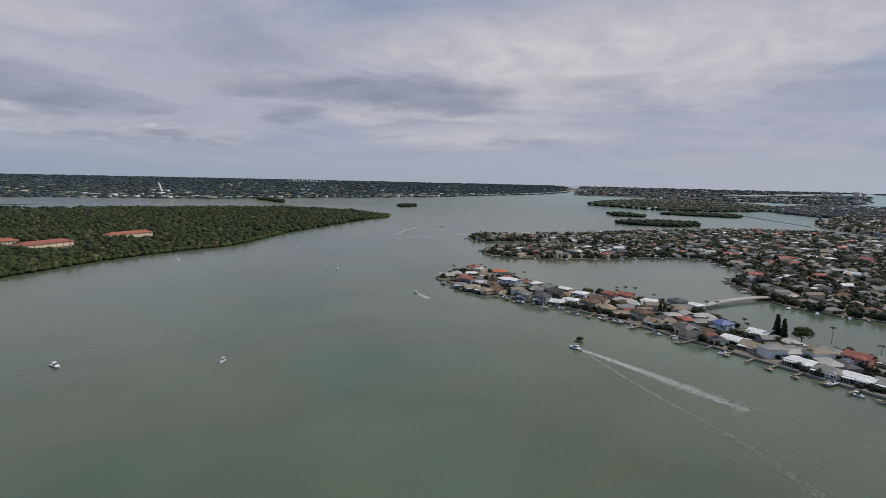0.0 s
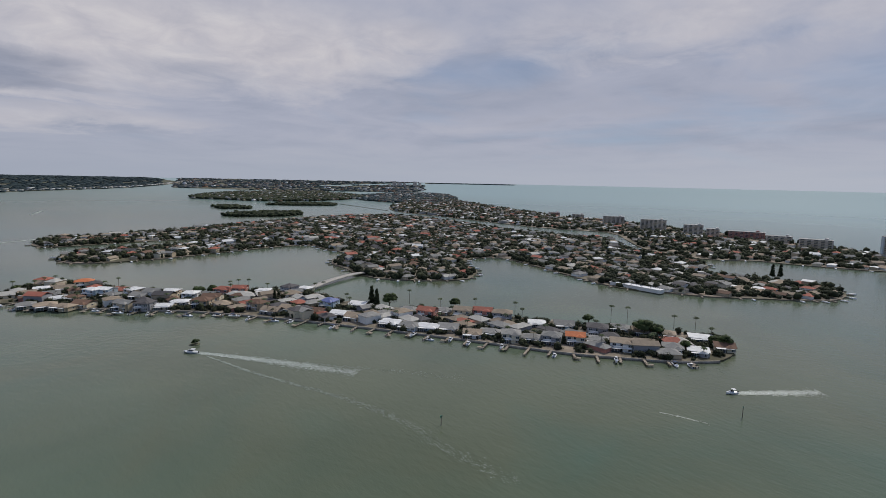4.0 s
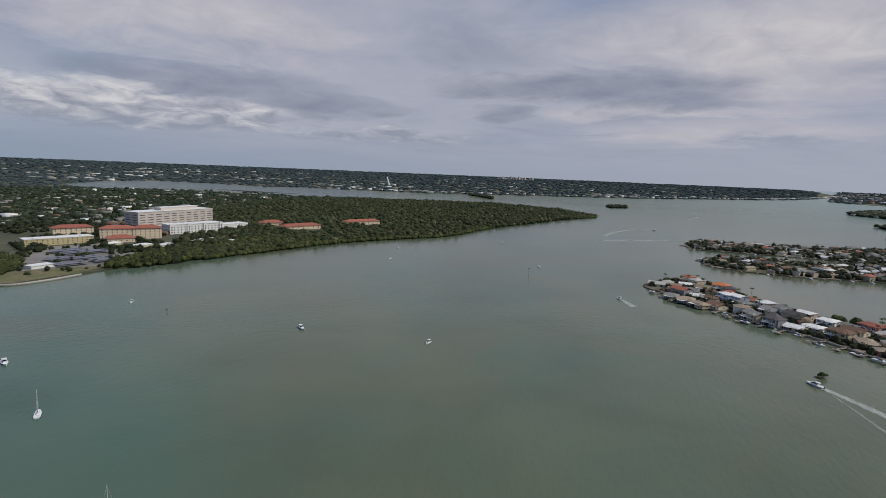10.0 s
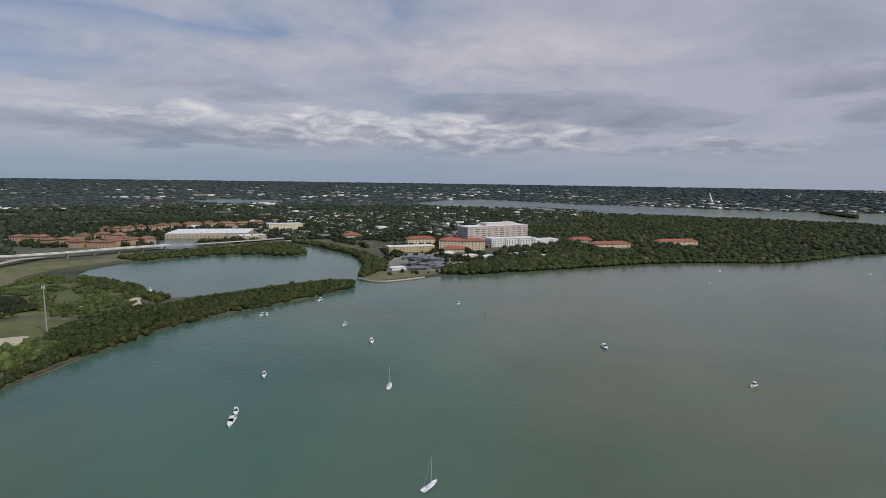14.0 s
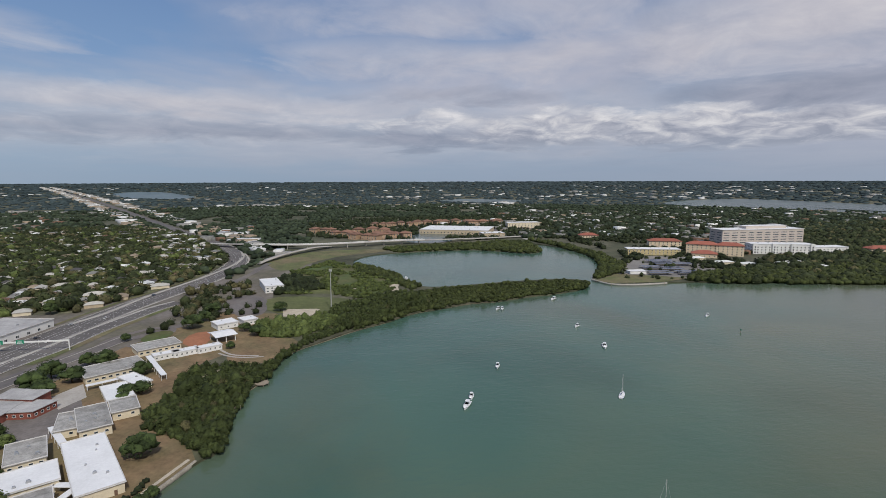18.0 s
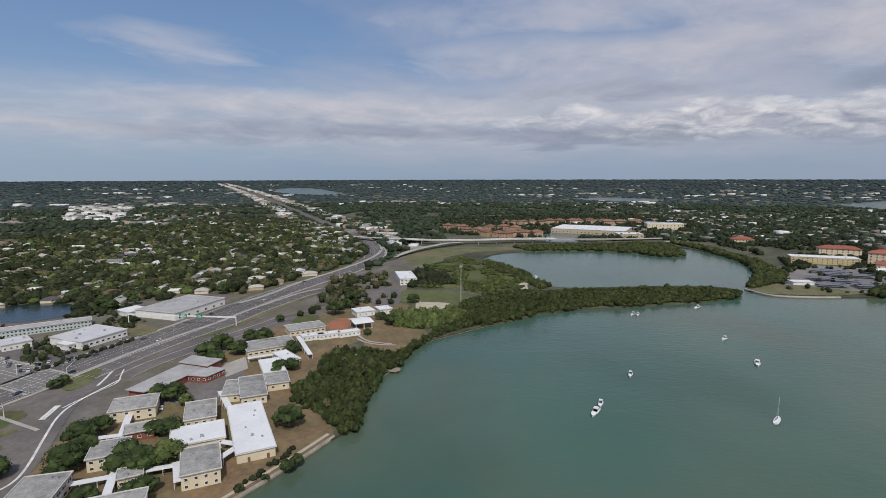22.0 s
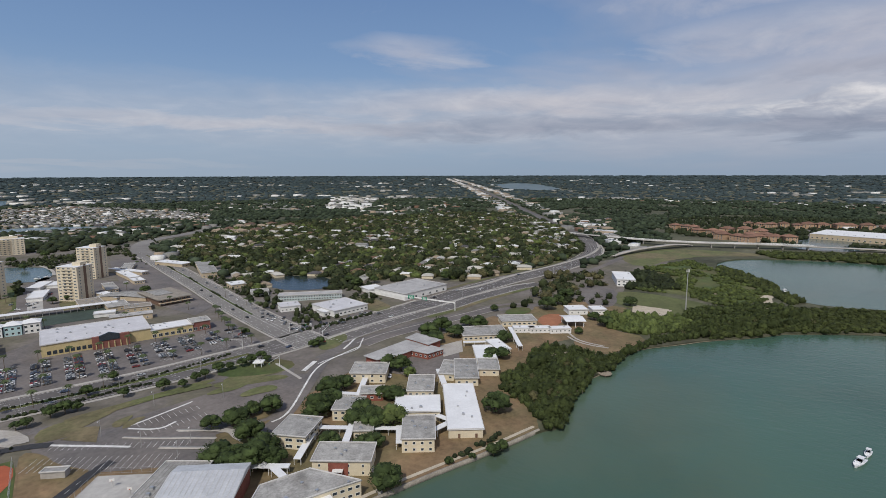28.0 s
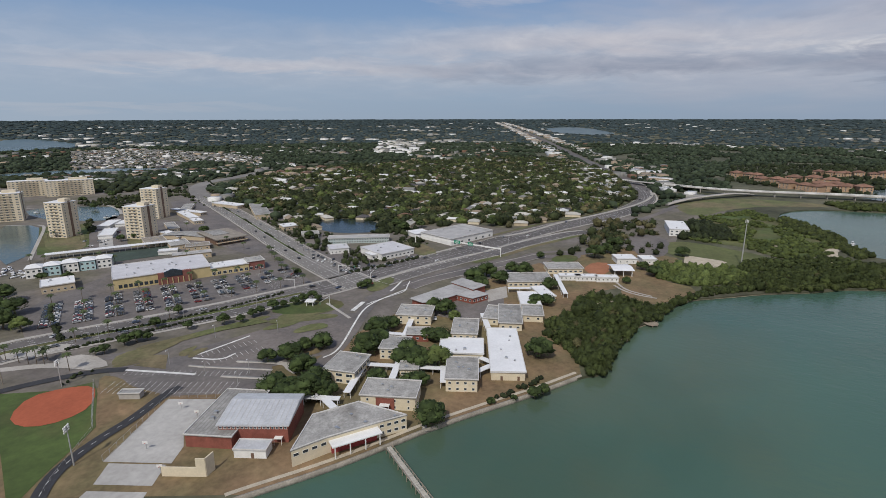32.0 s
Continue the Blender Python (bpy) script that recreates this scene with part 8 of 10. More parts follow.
for i, q in enumerate(resample([(-1029, 192), (-1040, 288), (-1088, 376)], 16)):
    palm(q[0], q[1], 9 + i % 3, i, "tall palm beside the mall pond", "mall palms")
pk = block("park_house", -587.8, -94.9, 18.6, 46.0, 107, 7, M_WHITE, M_ROOFWHITE, "white two-storey building with a stepped roof", "building", "", (2.0, 5.0), 4, 2.2, 1.5, "fr", 3)
for x, y, w, d, a in ((-438.5, -108.6, 16.3, 14.5, 123), (-446.2, -92.0, 11.6, 12.4, 123)):
    block("park_building", x, y, w, d, a, 4, M_WHITE, M_ROOFWHITE, "small white-roofed park building", "building", "park buildings", (1.8,), 3, 1.2, 1.1, "f", 1)
sheet("park_lot", rounded([(-538.7, -133.8), (-565.1, -117.6), (-538.0, -90.2), (-500.1, -87.8), (-475.5, -106.9), (-489.5, -123.2)]), M_ASPHALT, z=1.42, skirt=0, grid=False)

# ---- hotels on the beach ----
M_HOTEL = material("grey_hotel_wall", (0.60, 0.56, 0.53), 0.9, 0.08, 0.2, 1.2, 0.0, rand=0.1)
M_HOTELRED = material("red_hotel_wall", (0.36, 0.18, 0.15), 0.9, 0.08, 0.2, 1.2, 0.0)


def hotel(x, y, ang, w, floors, wall, label):
    ob = thing("beach_hotel", x, y, ang, label, "hotel", "beach hotels")
    floors, w = round(floors * 1.3), w * 0.78
    h = floors * 3.1
    part("wall", Build().box(0, 0, -0.6, w, 16, h + 0.6), wall, ob)
    part("roof", Build().box(0, 0, h, w + 1, 17, 0.6), M_ROOFGREY, ob)
    part("stair_tower", Build().box(w * 0.3, 2, h + 0.6, 6, 6, 3), wall, ob)
    n = max(3, int(w / 10))
    for f in range(floors):
        part("balcony", Build().box(0, -8.5, f * 3.1 + 0.2, w * 0.95, 1.2, 0.9), M_BEIGE if wall is not M_HOTELRED else wall, ob)
    window_rows(ob, w, 16, [f * 3.1 + 2.1 for f in range(floors)], n, w / n * 0.6, 1.6, 0.04)
    keep_clear(x, y, w * 0.4)
    return ob


for x, y, w, fl, wall in ((1351.7, 808.1, 75, 6, M_HOTEL), (1294.8, 660.2, 80, 7, M_HOTEL), (1263.8, 544.9, 55, 6, M_HOTEL), (1268.9, 502.2, 36, 5, M_HOTEL), (1263.8, 428.3, 90, 5, M_HOTELRED),
                          (1256.7, 362.5, 60, 4, M_HOTEL), (1206.8, 285.1, 70, 5, M_HOTEL), (1463.5, 1005.4, 50, 4, M_HOTEL), (1517.5, 1142.2, 50, 3, M_HOTELRED), (1793.5, 2176.6, 110, 3, M_HOTELRED)):
    hotel(x, y, math.degrees(math.atan2(y, x)) - 90, w, fl, wall, "beach hotel with rows of balconies facing the bay")
hotel(1166.8, 166.1, -70, 36, 9, WALL["sky"], "pale blue beach tower with balconies")

# ---- woods, hedges and bushes ----
def wood(name, poly, gap, rmin, rmax, hmul, mat_, sub, seed, holes=(), patch=0.0, patch_size=60.0, label="", base=1.2, lines=(), extra=1.0, leaves=0):
    x, y = scatter(poly, gap, seed, holes, patch, patch_size)
    k = clear_of(x, y, extra)
    for line, wd in lines:
        k &= along(line, x, y) > wd
    x, y = x[k], y[k]
    rng = np.random.default_rng(seed + 50)
    r = rng.uniform(rmin, rmax, len(x))
    h = r * hmul * rng.uniform(0.75, 1.35, len(x))
    return clumps(name, x, y, base + h * rng.uniform(0.2, 0.7, len(x)), r, h, mat_, sub, seed, label, leaves=leaves)


MANG_A = [(-225.6, -68.5), (-228.0, -60.3), (-259.1, -64.4), (-284.1, -62.4), (-307.9, -63.2), (-317.4, -54.2), (-346.9, -52.1), (-375.7, -40.7), (-398.8, -22.0), (-419.4, -1.1), (-436.3, 18.7), (-454.4, 39.9), (-469.9, 65.3), (-521.3, 67.1), (-505.7, 50.6), (-495.4, 34.8), (-485.3, 18.5), (-467.0, -1.3), (-438.8, -18.4), (-407.5, -28.8), (-386.9, -41.9), (-360.4, -51.6), (-340.7, -56.5), (-335.6, -64.1), (-338.6, -81.3), (-341.5, -101.6), (-325.2, -108.0), (-297.8, -103.1), (-274.2, -109.7), (-259.0, -103.9), (-245.8, -85.9), (-232.4, -73.2)]
wood("mangrove_shore", MANG_A, 2.3, 0.9, 2.3, 1.5, M_SHORE, 1, 41, (), leaves=56, label="dense mangrove thicket along the shore", extra=-3)
wood("mangrove_shore_crowns", inset(MANG_A, 2.5), 5.5, 2.0, 4.2, 1.35, M_SHORE, 2, 38, (), -0.05, 14, leaves=150, label="taller mangrove crowns standing out of the thicket", extra=-2)
wood("mangrove_shore_dry", inset(MANG_A, 2.0), 9.0, 1.4, 3.0, 1.4, M_LEAF_BROWN, 1, 39, (), 0.05, 20, leaves=110, label="dry brown bushes within the mangroves", extra=-1)
wood("lawn_trees", [(-437.3, -83.4), (-400.8, -73.0), (-401.4, -46.1), (-414.0, -28.3), (-446.2, -18.8), (-452.8, -32.0), (-442.9, -60.7)], 3.4, 2.0, 3.8, 1.2, M_LEAF_LIGHT, 2, 40, (), leaves=60, label="dense green trees between the dirt field and the lawn", extra=-3)
MANG_B = [(-410.6, -5.0), (-430.9, 22.9), (-455.2, 44.3), (-470.0, 77.1), (-484.9, 106.9), (-486.8, 135.3), (-504.4, 175.5), (-507.7, 200.8), (-527.9, 243.7), (-549.9, 257.8), (-570.1, 238.7), (-569.0, 191.0), (-562.6, 156.2), (-556.4, 122.7), (-548.6, 84.0), (-536.9, 55.5), (-500.4, 46.1), (-475.7, 20.4), (-451.2, -0.3)]
wood("mangrove_spit", MANG_B, 3.1, 1.5, 3.4, 0.85, M_MANGROVE, 1, 42, leaves=54, label="low mangrove covering the spit")
MANG_C = [(-889.9, 40.3), (-913, 110), (-934, 206), (-957, 265), (-938, 313), (-823.9, 299.6), (-806.0, 288.5), (-804.2, 264.4), (-837.4, 231.9), (-860.0, 189.4), (-862.4, 142.0), (-850.2, 65.8)]
wood("mangrove_lagoon", MANG_C, 5.5, 3.4, 5.0, 0.8, M_MANGROVE, 2, 43, label="mangrove strip behind the lagoon", leaves=30)
MANG_D = [(-972, 325), (-911, 358), (-802.4, 373.2), (-729.5, 366.4), (-658.6, 359.8), (-602.3, 318.2), (-576.5, 277.8), (-625.0, 305.3), (-664.7, 328.5), (-716.7, 346.9), (-786.0, 356.1), (-881, 346)]
wood("mangrove_bank", MANG_D, 4.6, 3.0, 4.6, 0.95, M_MANGROVE, 2, 44, label="mangrove bank beside the lagoon mouth", leaves=30)
SCRUB = [(-561.5, -84.8), (-642.6, -99.6), (-706.1, -79.9), (-775.4, -39.0), (-710.2, -6.2), (-635.0, 43.1), (-588.7, 48.8), (-529.3, 23.0), (-520.6, 0.1), (-551.8, -28.9), (-552.4, -63.6)]
wood("lagoon_scrub", SCRUB, 5.0, 1.4, 3.2, 0.75, M_SCRUB, 2, 45, patch=-0.14, patch_size=30, label="light green scrub beside the lagoon", leaves=30)
wood("frontage_trees", [(-421.8, -183.0), (-496.9, -167.6), (-566.2, -159.7), (-574.1, -119.9), (-506.8, -87.5), (-474.8, -88.6), (-462.1, -119.4), (-416.2, -139.7), (-410.3, -162.4)], 13, 2.4, 4.6, 1.2, M_NEIGHBOUR, 1, 34, (), -0.05, 25, "green trees round the park lots", lines=ROADS, leaves=80)
wood("park_green_trees", [(-441.0, -141.8), (-557.0, -181.2), (-605.4, -164.3), (-613.9, -122.5), (-557.8, -104.8), (-526.0, -130.4), (-464.4, -123.9)], 19, 3.4, 5.6, 1.2, M_NEIGHBOUR, 1, 37, lines=ROADS, label="green trees beside the highway", leaves=80)
wood("lagoon_bushes", [(-555.9, -84.0), (-625.3, -100.2), (-664.9, -78.9), (-623.5, -51.7), (-573.5, -38.9)], 5.0, 2.6, 4.6, 1.0, M_LEAF, 2, 46, patch=0.0, patch_size=35, label="dark trees beside the lagoon lawn", leaves=30)
wood("park_scrub", [(-493.5, -24.5), (-549.3, 32.4), (-540.0, 55.2), (-499.5, 51.9), (-461.1, 7.7), (-455.6, -25.9)], 4.0, 1.4, 3.0, 1.0, M_SHORE, 1, 36, leaves=50, label="green bushes between the lawn and the mangroves", extra=-1)
wood("lagoon_fringe", [(-738.5, -6.3), (-715.8, 12.8), (-649.8, 46.3), (-597.7, 53.5), (-569.3, 68.3), (-554.0, 54.3), (-589.6, 43.7), (-618.5, 33.9), (-674.2, 1.1)], 4.0, 2.4, 3.6, 0.9, M_MANGROVE, 2, 47, label="mangrove fringe of the lagoon", leaves=30)
wood("park_trees", [(-441.0, -141.8), (-557.0, -181.2), (-605.4, -164.3), (-613.9, -122.5), (-557.8, -104.8), (-526.0, -130.4), (-464.4, -123.9)], 10.0, 2.6, 5.2, 1.1, M_LEAF_BROWN, 1, 48, (), -0.1, 30, lines=ROADS, label="thin brownish trees beside the highway", leaves=70)
wood("pond_trees", [(-451.9, -539.2), (-460.4, -481.4), (-515.1, -455.4), (-513.2, -398.4), (-515.0, -340.8), (-508.4, -313.1), (-472.0, -312.4), (-452.6, -321.2), (-423.3, -336.4), (-378.4, -396.8), (-377.7, -438.5)], 5.5, 2.0, 4.4, 1.1, M_LEAF, 2, 50, PONDS, -0.15, 40, "dark trees round the pond", lines=ROADS, extra=0.5, leaves=24)
wood("plaza_bushes", [(-214.5, -536.2), (-298.3, -719.8), (-392.0, -779.4), (-450, -791), (-372.4, -538.7), (-302.7, -382.7), (-289.4, -304.9), (-298.2, -276.9), (-418.1, -283.4), (-474.4, -292.2), (-379.6, -366.4), (-376.4, -445.9), (-480.9, -639.6), (-517, -743), (-524, -832), (-443, -860), (-326.1, -836.1)], 6.0, 1.0, 3.2, 1.1, M_NEIGHBOUR, 1, 49, PONDS, -0.16, 26, "dark bushes and small trees between shops and lots", lines=ROADS, extra=0.8, leaves=44)
wood("neighbourhood_trees", HOOD, 8.6, 3.6, 7.4, 1.05, M_NEIGHBOUR, 1, 3, PONDS, -0.06, 30, "dense dark green trees between suburban houses", lines=ROADS, extra=-1.2, leaves=54)
wood("neighbourhood_light_trees", HOOD, 16, 3.0, 6.4, 1.05, M_LEAF_LIGHT, 1, 7, PONDS, 0.0, 45, "lighter trees between suburban houses", lines=ROADS, extra=-0.5, leaves=50)
wood("neighbourhood_brown_trees", HOOD, 16, 3.0, 6.4, 1.0, M_LEAF_BROWN, 1, 12, PONDS, 0.0, 60, "olive brown trees between suburban houses", lines=ROADS, extra=-0.5, leaves=50)
POINT = [(-525.4, 433.4), (-516.5, 487.6), (-503.5, 558.6), (-478.1, 698.8), (-426, 810), (-361, 900), (-345, 1085), (-251, 1460), (-174, 1681), (-331, 1910), (-618, 2005), (-897, 1885), (-1167, 1709), (-1192, 1331), (-1173, 1117)]
wood("point_woods", POINT, 8.5, 3.2, 7.0, 0.95, M_NEIGHBOUR, 1, 6, (), -0.42, 45, "dense mangrove woods on the point", extra=1, leaves=14)
wood("point_brown_woods", POINT, 21, 3.0, 6.0, 1.0, M_LEAF_BROWN, 1, 26, (), 0.0, 90, "olive brown trees among the woods of the point", extra=1, leaves=24)
GROUNDS = [(-661.5, 344.9), (-729.1, 397.7), (-822, 412), (-997, 391), (-1239, 428), (-1483, 580), (-1561, 992), (-1504, 1252), (-1290, 1480)] + [(-502.4, 614.6), (-519.7, 512.7), (-529.2, 439.0), (-533.5, 405.2)] + [(-536.0, 416.0), (-548.8, 385.4), (-620.4, 438.8), (-743.3, 475.8)]
wood("hospital_trees", GROUNDS, 9.5, 2.4, 5.6, 1.0, M_LEAF, 1, 8, PONDS, -0.12, 60, "trees round the hospital grounds", extra=1, leaves=34)
wood("hospital_lot_trees", [(-628.3, 331.7), (-740.8, 427.2), (-707.2, 508.3), (-634.6, 482.4), (-558.1, 410.3), (-559.9, 345.8), (-570.6, 308.9)], 15, 1.6, 3.4, 1.1, M_NEIGHBOUR, 1, 35, (), -0.1, 30, "small trees between the car park rows", extra=-6, leaves=50)
wood("shore_mangrove_east", [(-543.3, 378.1), (-573.7, 406.3), (-592.0, 474.6), (-588.1, 536.9), (-593, 689)] + [(-512.2, 713.5), (-481.8, 671.7), (-498.8, 610.2), (-516.3, 509.4), (-525.9, 436.3), (-530.2, 402.8)], 5.5, 3.4, 5.4, 0.95, M_MANGROVE, 2, 9, label="mangrove shore below the hospital", extra=-2, leaves=30)
RING1 = [(640 * math.sin(radians(-a)), 640 * math.cos(radians(a))) for a in range(104, 172, 4)] + [(2420 * math.sin(radians(-a)), 2420 * math.cos(radians(a))) for a in range(172, 38, -3)] + [(-1092, 1893), (-1000, 1300), (-960, 700), (-1000, 300), (-1150, 60), (-940, -120)]
CLEARING = [[(-1102, -105), (-1450, -129), (-1608, 58), (-1630, 469), (-1355, 515), (-1124, 441), (-1001, 277), (-1009, 100)], [(-341, -1200), (-183.7, -677.5), (-153.1, -499.4), (-232.2, -410.2), (-306.4, -402.4), (-408.5, -564.2), (-464, -795), (-516, -935)], [(-498, -1286), (-562, -1183), (-685, -1213), (-832, -1379), (-856, -1118), (-1030, -1324), (-1069, -1736), (-1041, -2136), (-825, -2110)], [(-1303, -1139), (-1364, -1015), (-2026, -1448), (-2030, -1709)]]
wood("town_trees", [(-1347, 206), (-1673, 503), (-1732, 985), (-1493, 1147), (-1125, 846), (-949, 463), (-990, 385), (-1197, 297)], 12, 3.0, 6.0, 1.0, M_LEAF, 1, 58, PONDS, -0.2, 60, "trees between the town buildings", lines=ROADS, extra=2, leaves=24)
wood("garden_trees", CLEARING[0], 13, 2.6, 5.0, 1.0, M_LEAF, 2, 57, PONDS, 0.0, 50, "trees between the garden apartments", lines=ROADS, extra=2, leaves=16)
wood("far_suburb_trees", RING1, 13, 4.0, 8.0, 0.85, M_MIDLEAF, 1, 4, PONDS + [HOOD] + CLEARING, -0.22, 120, "wooded suburb reaching to the distance", lines=ROADS)
for i, isle in enumerate(ISLETS):
    wood("islet_mangrove", isle, 9, 6, 9, 0.75, M_LEAF, 1, 20 + i, label="low mangrove covering a small islet")
wood("near_island_bushes", inset(ISLAND_A, 3), 4.2, 1.0, 3.2, 1.0, M_GARDEN, 1, 61, leaves=70, patch=-0.06, patch_size=18, label="dark garden trees and bushes between the houses", extra=-2.6)
wood("canal_island_trees", inset(ISLAND_B, 4), 6.2, 1.8, 4.8, 1.1, M_GARDEN, 1, 62, leaves=20, patch=-0.32, patch_size=40, label="dark garden trees and bushes between the houses", extra=-4.0)
wood("beach_island_trees", inset(BARRIER, 6), 10, 2.6, 6.0, 1.2, M_GARDEN, 1, 63, leaves=8, patch=-0.20, patch_size=40, label="dark garden trees and bushes between the houses", extra=-2.0)
rngf = np.random.default_rng(9)
fa = rngf.uniform(-13, 175, 30000)
fd = 2400 * np.exp(rngf.uniform(0, 1, 30000) * math.log(REACH * 0.98 / 2400))
fx, fy = -fd * np.sin(np.radians(fa)), fd * np.cos(np.radians(fa))
fk = inside(fx, fy, MAINLAND)
for pond in PONDS:
    fk &= ~inside(fx, fy, pond)
fk &= along([q for q in ROAD_MAIN if math.hypot(*q) > 900], fx, fy) > 30
fx, fy, fd = fx[fk], fy[fk], fd[fk]
clumps("distant_woods", fx, fy, fd * 0.0004, fd * rngf.uniform(0.0034, 0.0065, len(fd)), 6 + fd * 0.0006, M_FARLEAF_HAZE, 1, 5, "distant woods and suburbs up to the horizon")


# ---- far roofs: small pale buildings between the woods ----
def far_roofs(name, x, y, seed, mats, smin, smax, label, low=4.5, high=8.0):
    rng = np.random.default_rng(seed)
    box = np.array([(-1, -1, 0), (1, -1, 0), (1, 1, 0), (-1, 1, 0), (-1, -1, 1), (1, -1, 1), (1, 1, 1), (-1, 1, 1)], float)
    tri = np.array([(4, 5, 6), (4, 6, 7), (0, 1, 5), (0, 5, 4), (1, 2, 6), (1, 6, 5), (2, 3, 7), (2, 7, 6), (3, 0, 4), (3, 4, 7)])
    pick = rng.integers(0, len(mats), len(x))
    for m in range(len(mats)):
        k = pick == m
        n = int(k.sum())
        if not n:
            continue
        p, s = bowl(x[k], y[k], 1.2)
        sx, sy, sz = rng.uniform(smin, smax, n), rng.uniform(smin, smax, n) * 0.6, rng.uniform(low, high, n)
        a = rng.uniform(0, 3.14, n)
        d = np.hypot(x[k], y[k])
        sz = sz + np.maximum(d - 2400, 0) * 0.0012
        c, sn = np.cos(a)[:, None], np.sin(a)[:, None]
        bx, by = box[:, 0] * (sx * s)[:, None] / 2, box[:, 1] * (sy * s)[:, None] / 2
        v = np.stack([bx * c - by * sn + p[:, 0:1], bx * sn + by * c + p[:, 1:2], box[:, 2] * (sz * s)[:, None] + p[:, 2:3]], -1).reshape(-1, 3)
        f = (tri[None] + (np.arange(n) * 8)[:, None, None]).reshape(-1, 3)
        tagged(big_mesh(name, v, f, mats[m]), label, "buildings", kind="stuff")


def on_land(x, y):
    k = inside(x, y, MAINLAND)
    for pond in PONDS:
        k &= ~inside(x, y, pond)
    return k


PALE_ROOFS = [ROOF["white"], ROOF["tan"], ROOF["grey"], ROOF["grey"], ROOF["grey"], ROOF["brown"]]
rr = np.random.default_rng(77)
a, d = rr.uniform(-12, 172, 7000), 700 * np.exp(rr.uniform(0, 1, 7000) ** 1.15 * math.log(9000 / 700))
x, y = -d * np.sin(np.radians(a)), d * np.cos(np.radians(a))
clump_ = np.array([noise.noise(Vector((p / 420, q / 420, 3.3))) for p, q in zip(x, y)])
k = on_land(x, y) & (clump_ > np.where(d > 2400, 0.30, 0.0)) & ~inside(x, y, HOOD) & ~inside(x, y, POINT) & clear_of(x, y, 4)
for hole in CLEARING[:2]:
    k &= ~inside(x, y, hole)
x, y, d = x[k], y[k], d[k]
far_roofs("suburb_roofs", x[d < 2400], y[d < 2400], 1, PALE_ROOFS, 12, 24, "pale house roofs scattered through the wooded suburb")
far_roofs("distant_roofs", x[d >= 2400], y[d >= 2400], 2, [ROOF["white"], ROOF["grey"], ROOF["pale"], ROOF["grey"]], 22, 50, "distant pale roofs between the woods")
x, y = scatter([(-1347, 206), (-1673, 503), (-1732, 985), (-1493, 1147), (-1125, 846), (-949, 463), (-990, 385), (-1197, 297)], 47, 91, PONDS)
k = clear_of(x, y, 4)
far_roofs("town_roofs", x[k], y[k], 14, [ROOF["white"], ROOF["grey"], ROOF["tan"], ROOF["grey"]], 10, 26, "white and tan town buildings behind the lagoon")
road_far = resample([q for q in ROAD_MAIN if math.hypot(*q) > 820], 22)
x = np.concatenate([road_far[:, 0] + rr.uniform(24, 60, len(road_far)) * s for s in (-1, 1)])
y = np.concatenate([road_far[:, 1] + rr.uniform(24, 60, len(road_far)) * s for s in (1, -1)])
k = on_land(x, y) & (along(ROAD_MAIN, x, y) > 24)
far_roofs("strip_roofs", x[k], y[k], 3, PALE_ROOFS[:3], 18, 40, "shops and lots along the distant highway")
x, y = scatter([(-1303, -1139), (-1364, -1015), (-2026, -1448), (-2030, -1709)], 40, 92)
far_roofs("market_roofs", x, y, 18, [ROOF["white"], ROOF["white"], ROOF["pale"], ROOF["grey"]], 14, 38, "bright white roofs of a cluster of low buildings", 6.5, 9.0)
x, y = scatter(CLEARING[3], 22, 93)
clumps("market_trees", x, y, np.full(len(x), 3.0), np.full(len(x), 6.0), np.full(len(x), 5.5), M_MIDLEAF, 1, 94, "dark trees between the white roofs")
tr = CLEARING[2]
x, y = scatter(tr, 15, 5, PONDS)
far_roofs("trailer_roofs", x, y, 6, [ROOF["white"], ROOF["grey"], ROOF["tan"], ROOF["grey"], ROOF["grey"], ROOF["dark"]], 7, 15, "rows of white mobile homes by the water", 2.6, 3.6)
x, y = scatter(tr, 17, 55, PONDS, -0.1, 60)
clumps("trailer_garden_trees", x, y, np.full(len(x), 2.0), np.full(len(x), 5.0), np.full(len(x), 4.5), M_LEAF, 1, 56, "dark trees between the mobile homes")
wx, wy = scatter([(-382, -1335), (-643, -1158), (-518, -902), (-401, -898), (-326, -1151)], 16, 15, PONDS)
clumps("trailer_trees", wx, wy, np.full(len(wx), 4.0), np.full(len(wx), 8.0), np.full(len(wx), 6.0), M_LEAF, 1, 16, "dark trees by the marina")
x, y = scatter(ISLAND_D, 42, 9)
far_roofs("island_roofs", x, y, 7, PALE_ROOFS, 14, 30, "houses on a distant island")
x, y = scatter(ISLAND_D, 30, 10)
clumps("island_trees", x, y, np.full(len(x), 4.0), np.full(len(x), 13.0), np.full(len(x), 10.0), M_LEAF, 1, 17, "trees on a distant island")
x, y = scatter(inset(BARRIER, 10), 38, 19)
k = (np.hypot(x, y) > 1500)
far_roofs("beach_roofs", x[k], y[k], 8, PALE_ROOFS + [ROOF["grey"], ROOF["brown"]], 14, 34, "houses on the distant beach island")
NE = [q for q in NORTH_SHORE]
sh = resample(rounded(NE, 1, False), 60)
sh = sh[on_land(sh[:, 0] - 40, sh[:, 1] + 60)]
far_roofs("north_shore_houses", sh[:, 0] - 40, sh[:, 1] + 60, 12, [ROOF["white"], ROOF["grey"], ROOF["pale"]], 16, 34, "houses along the far bay shore")
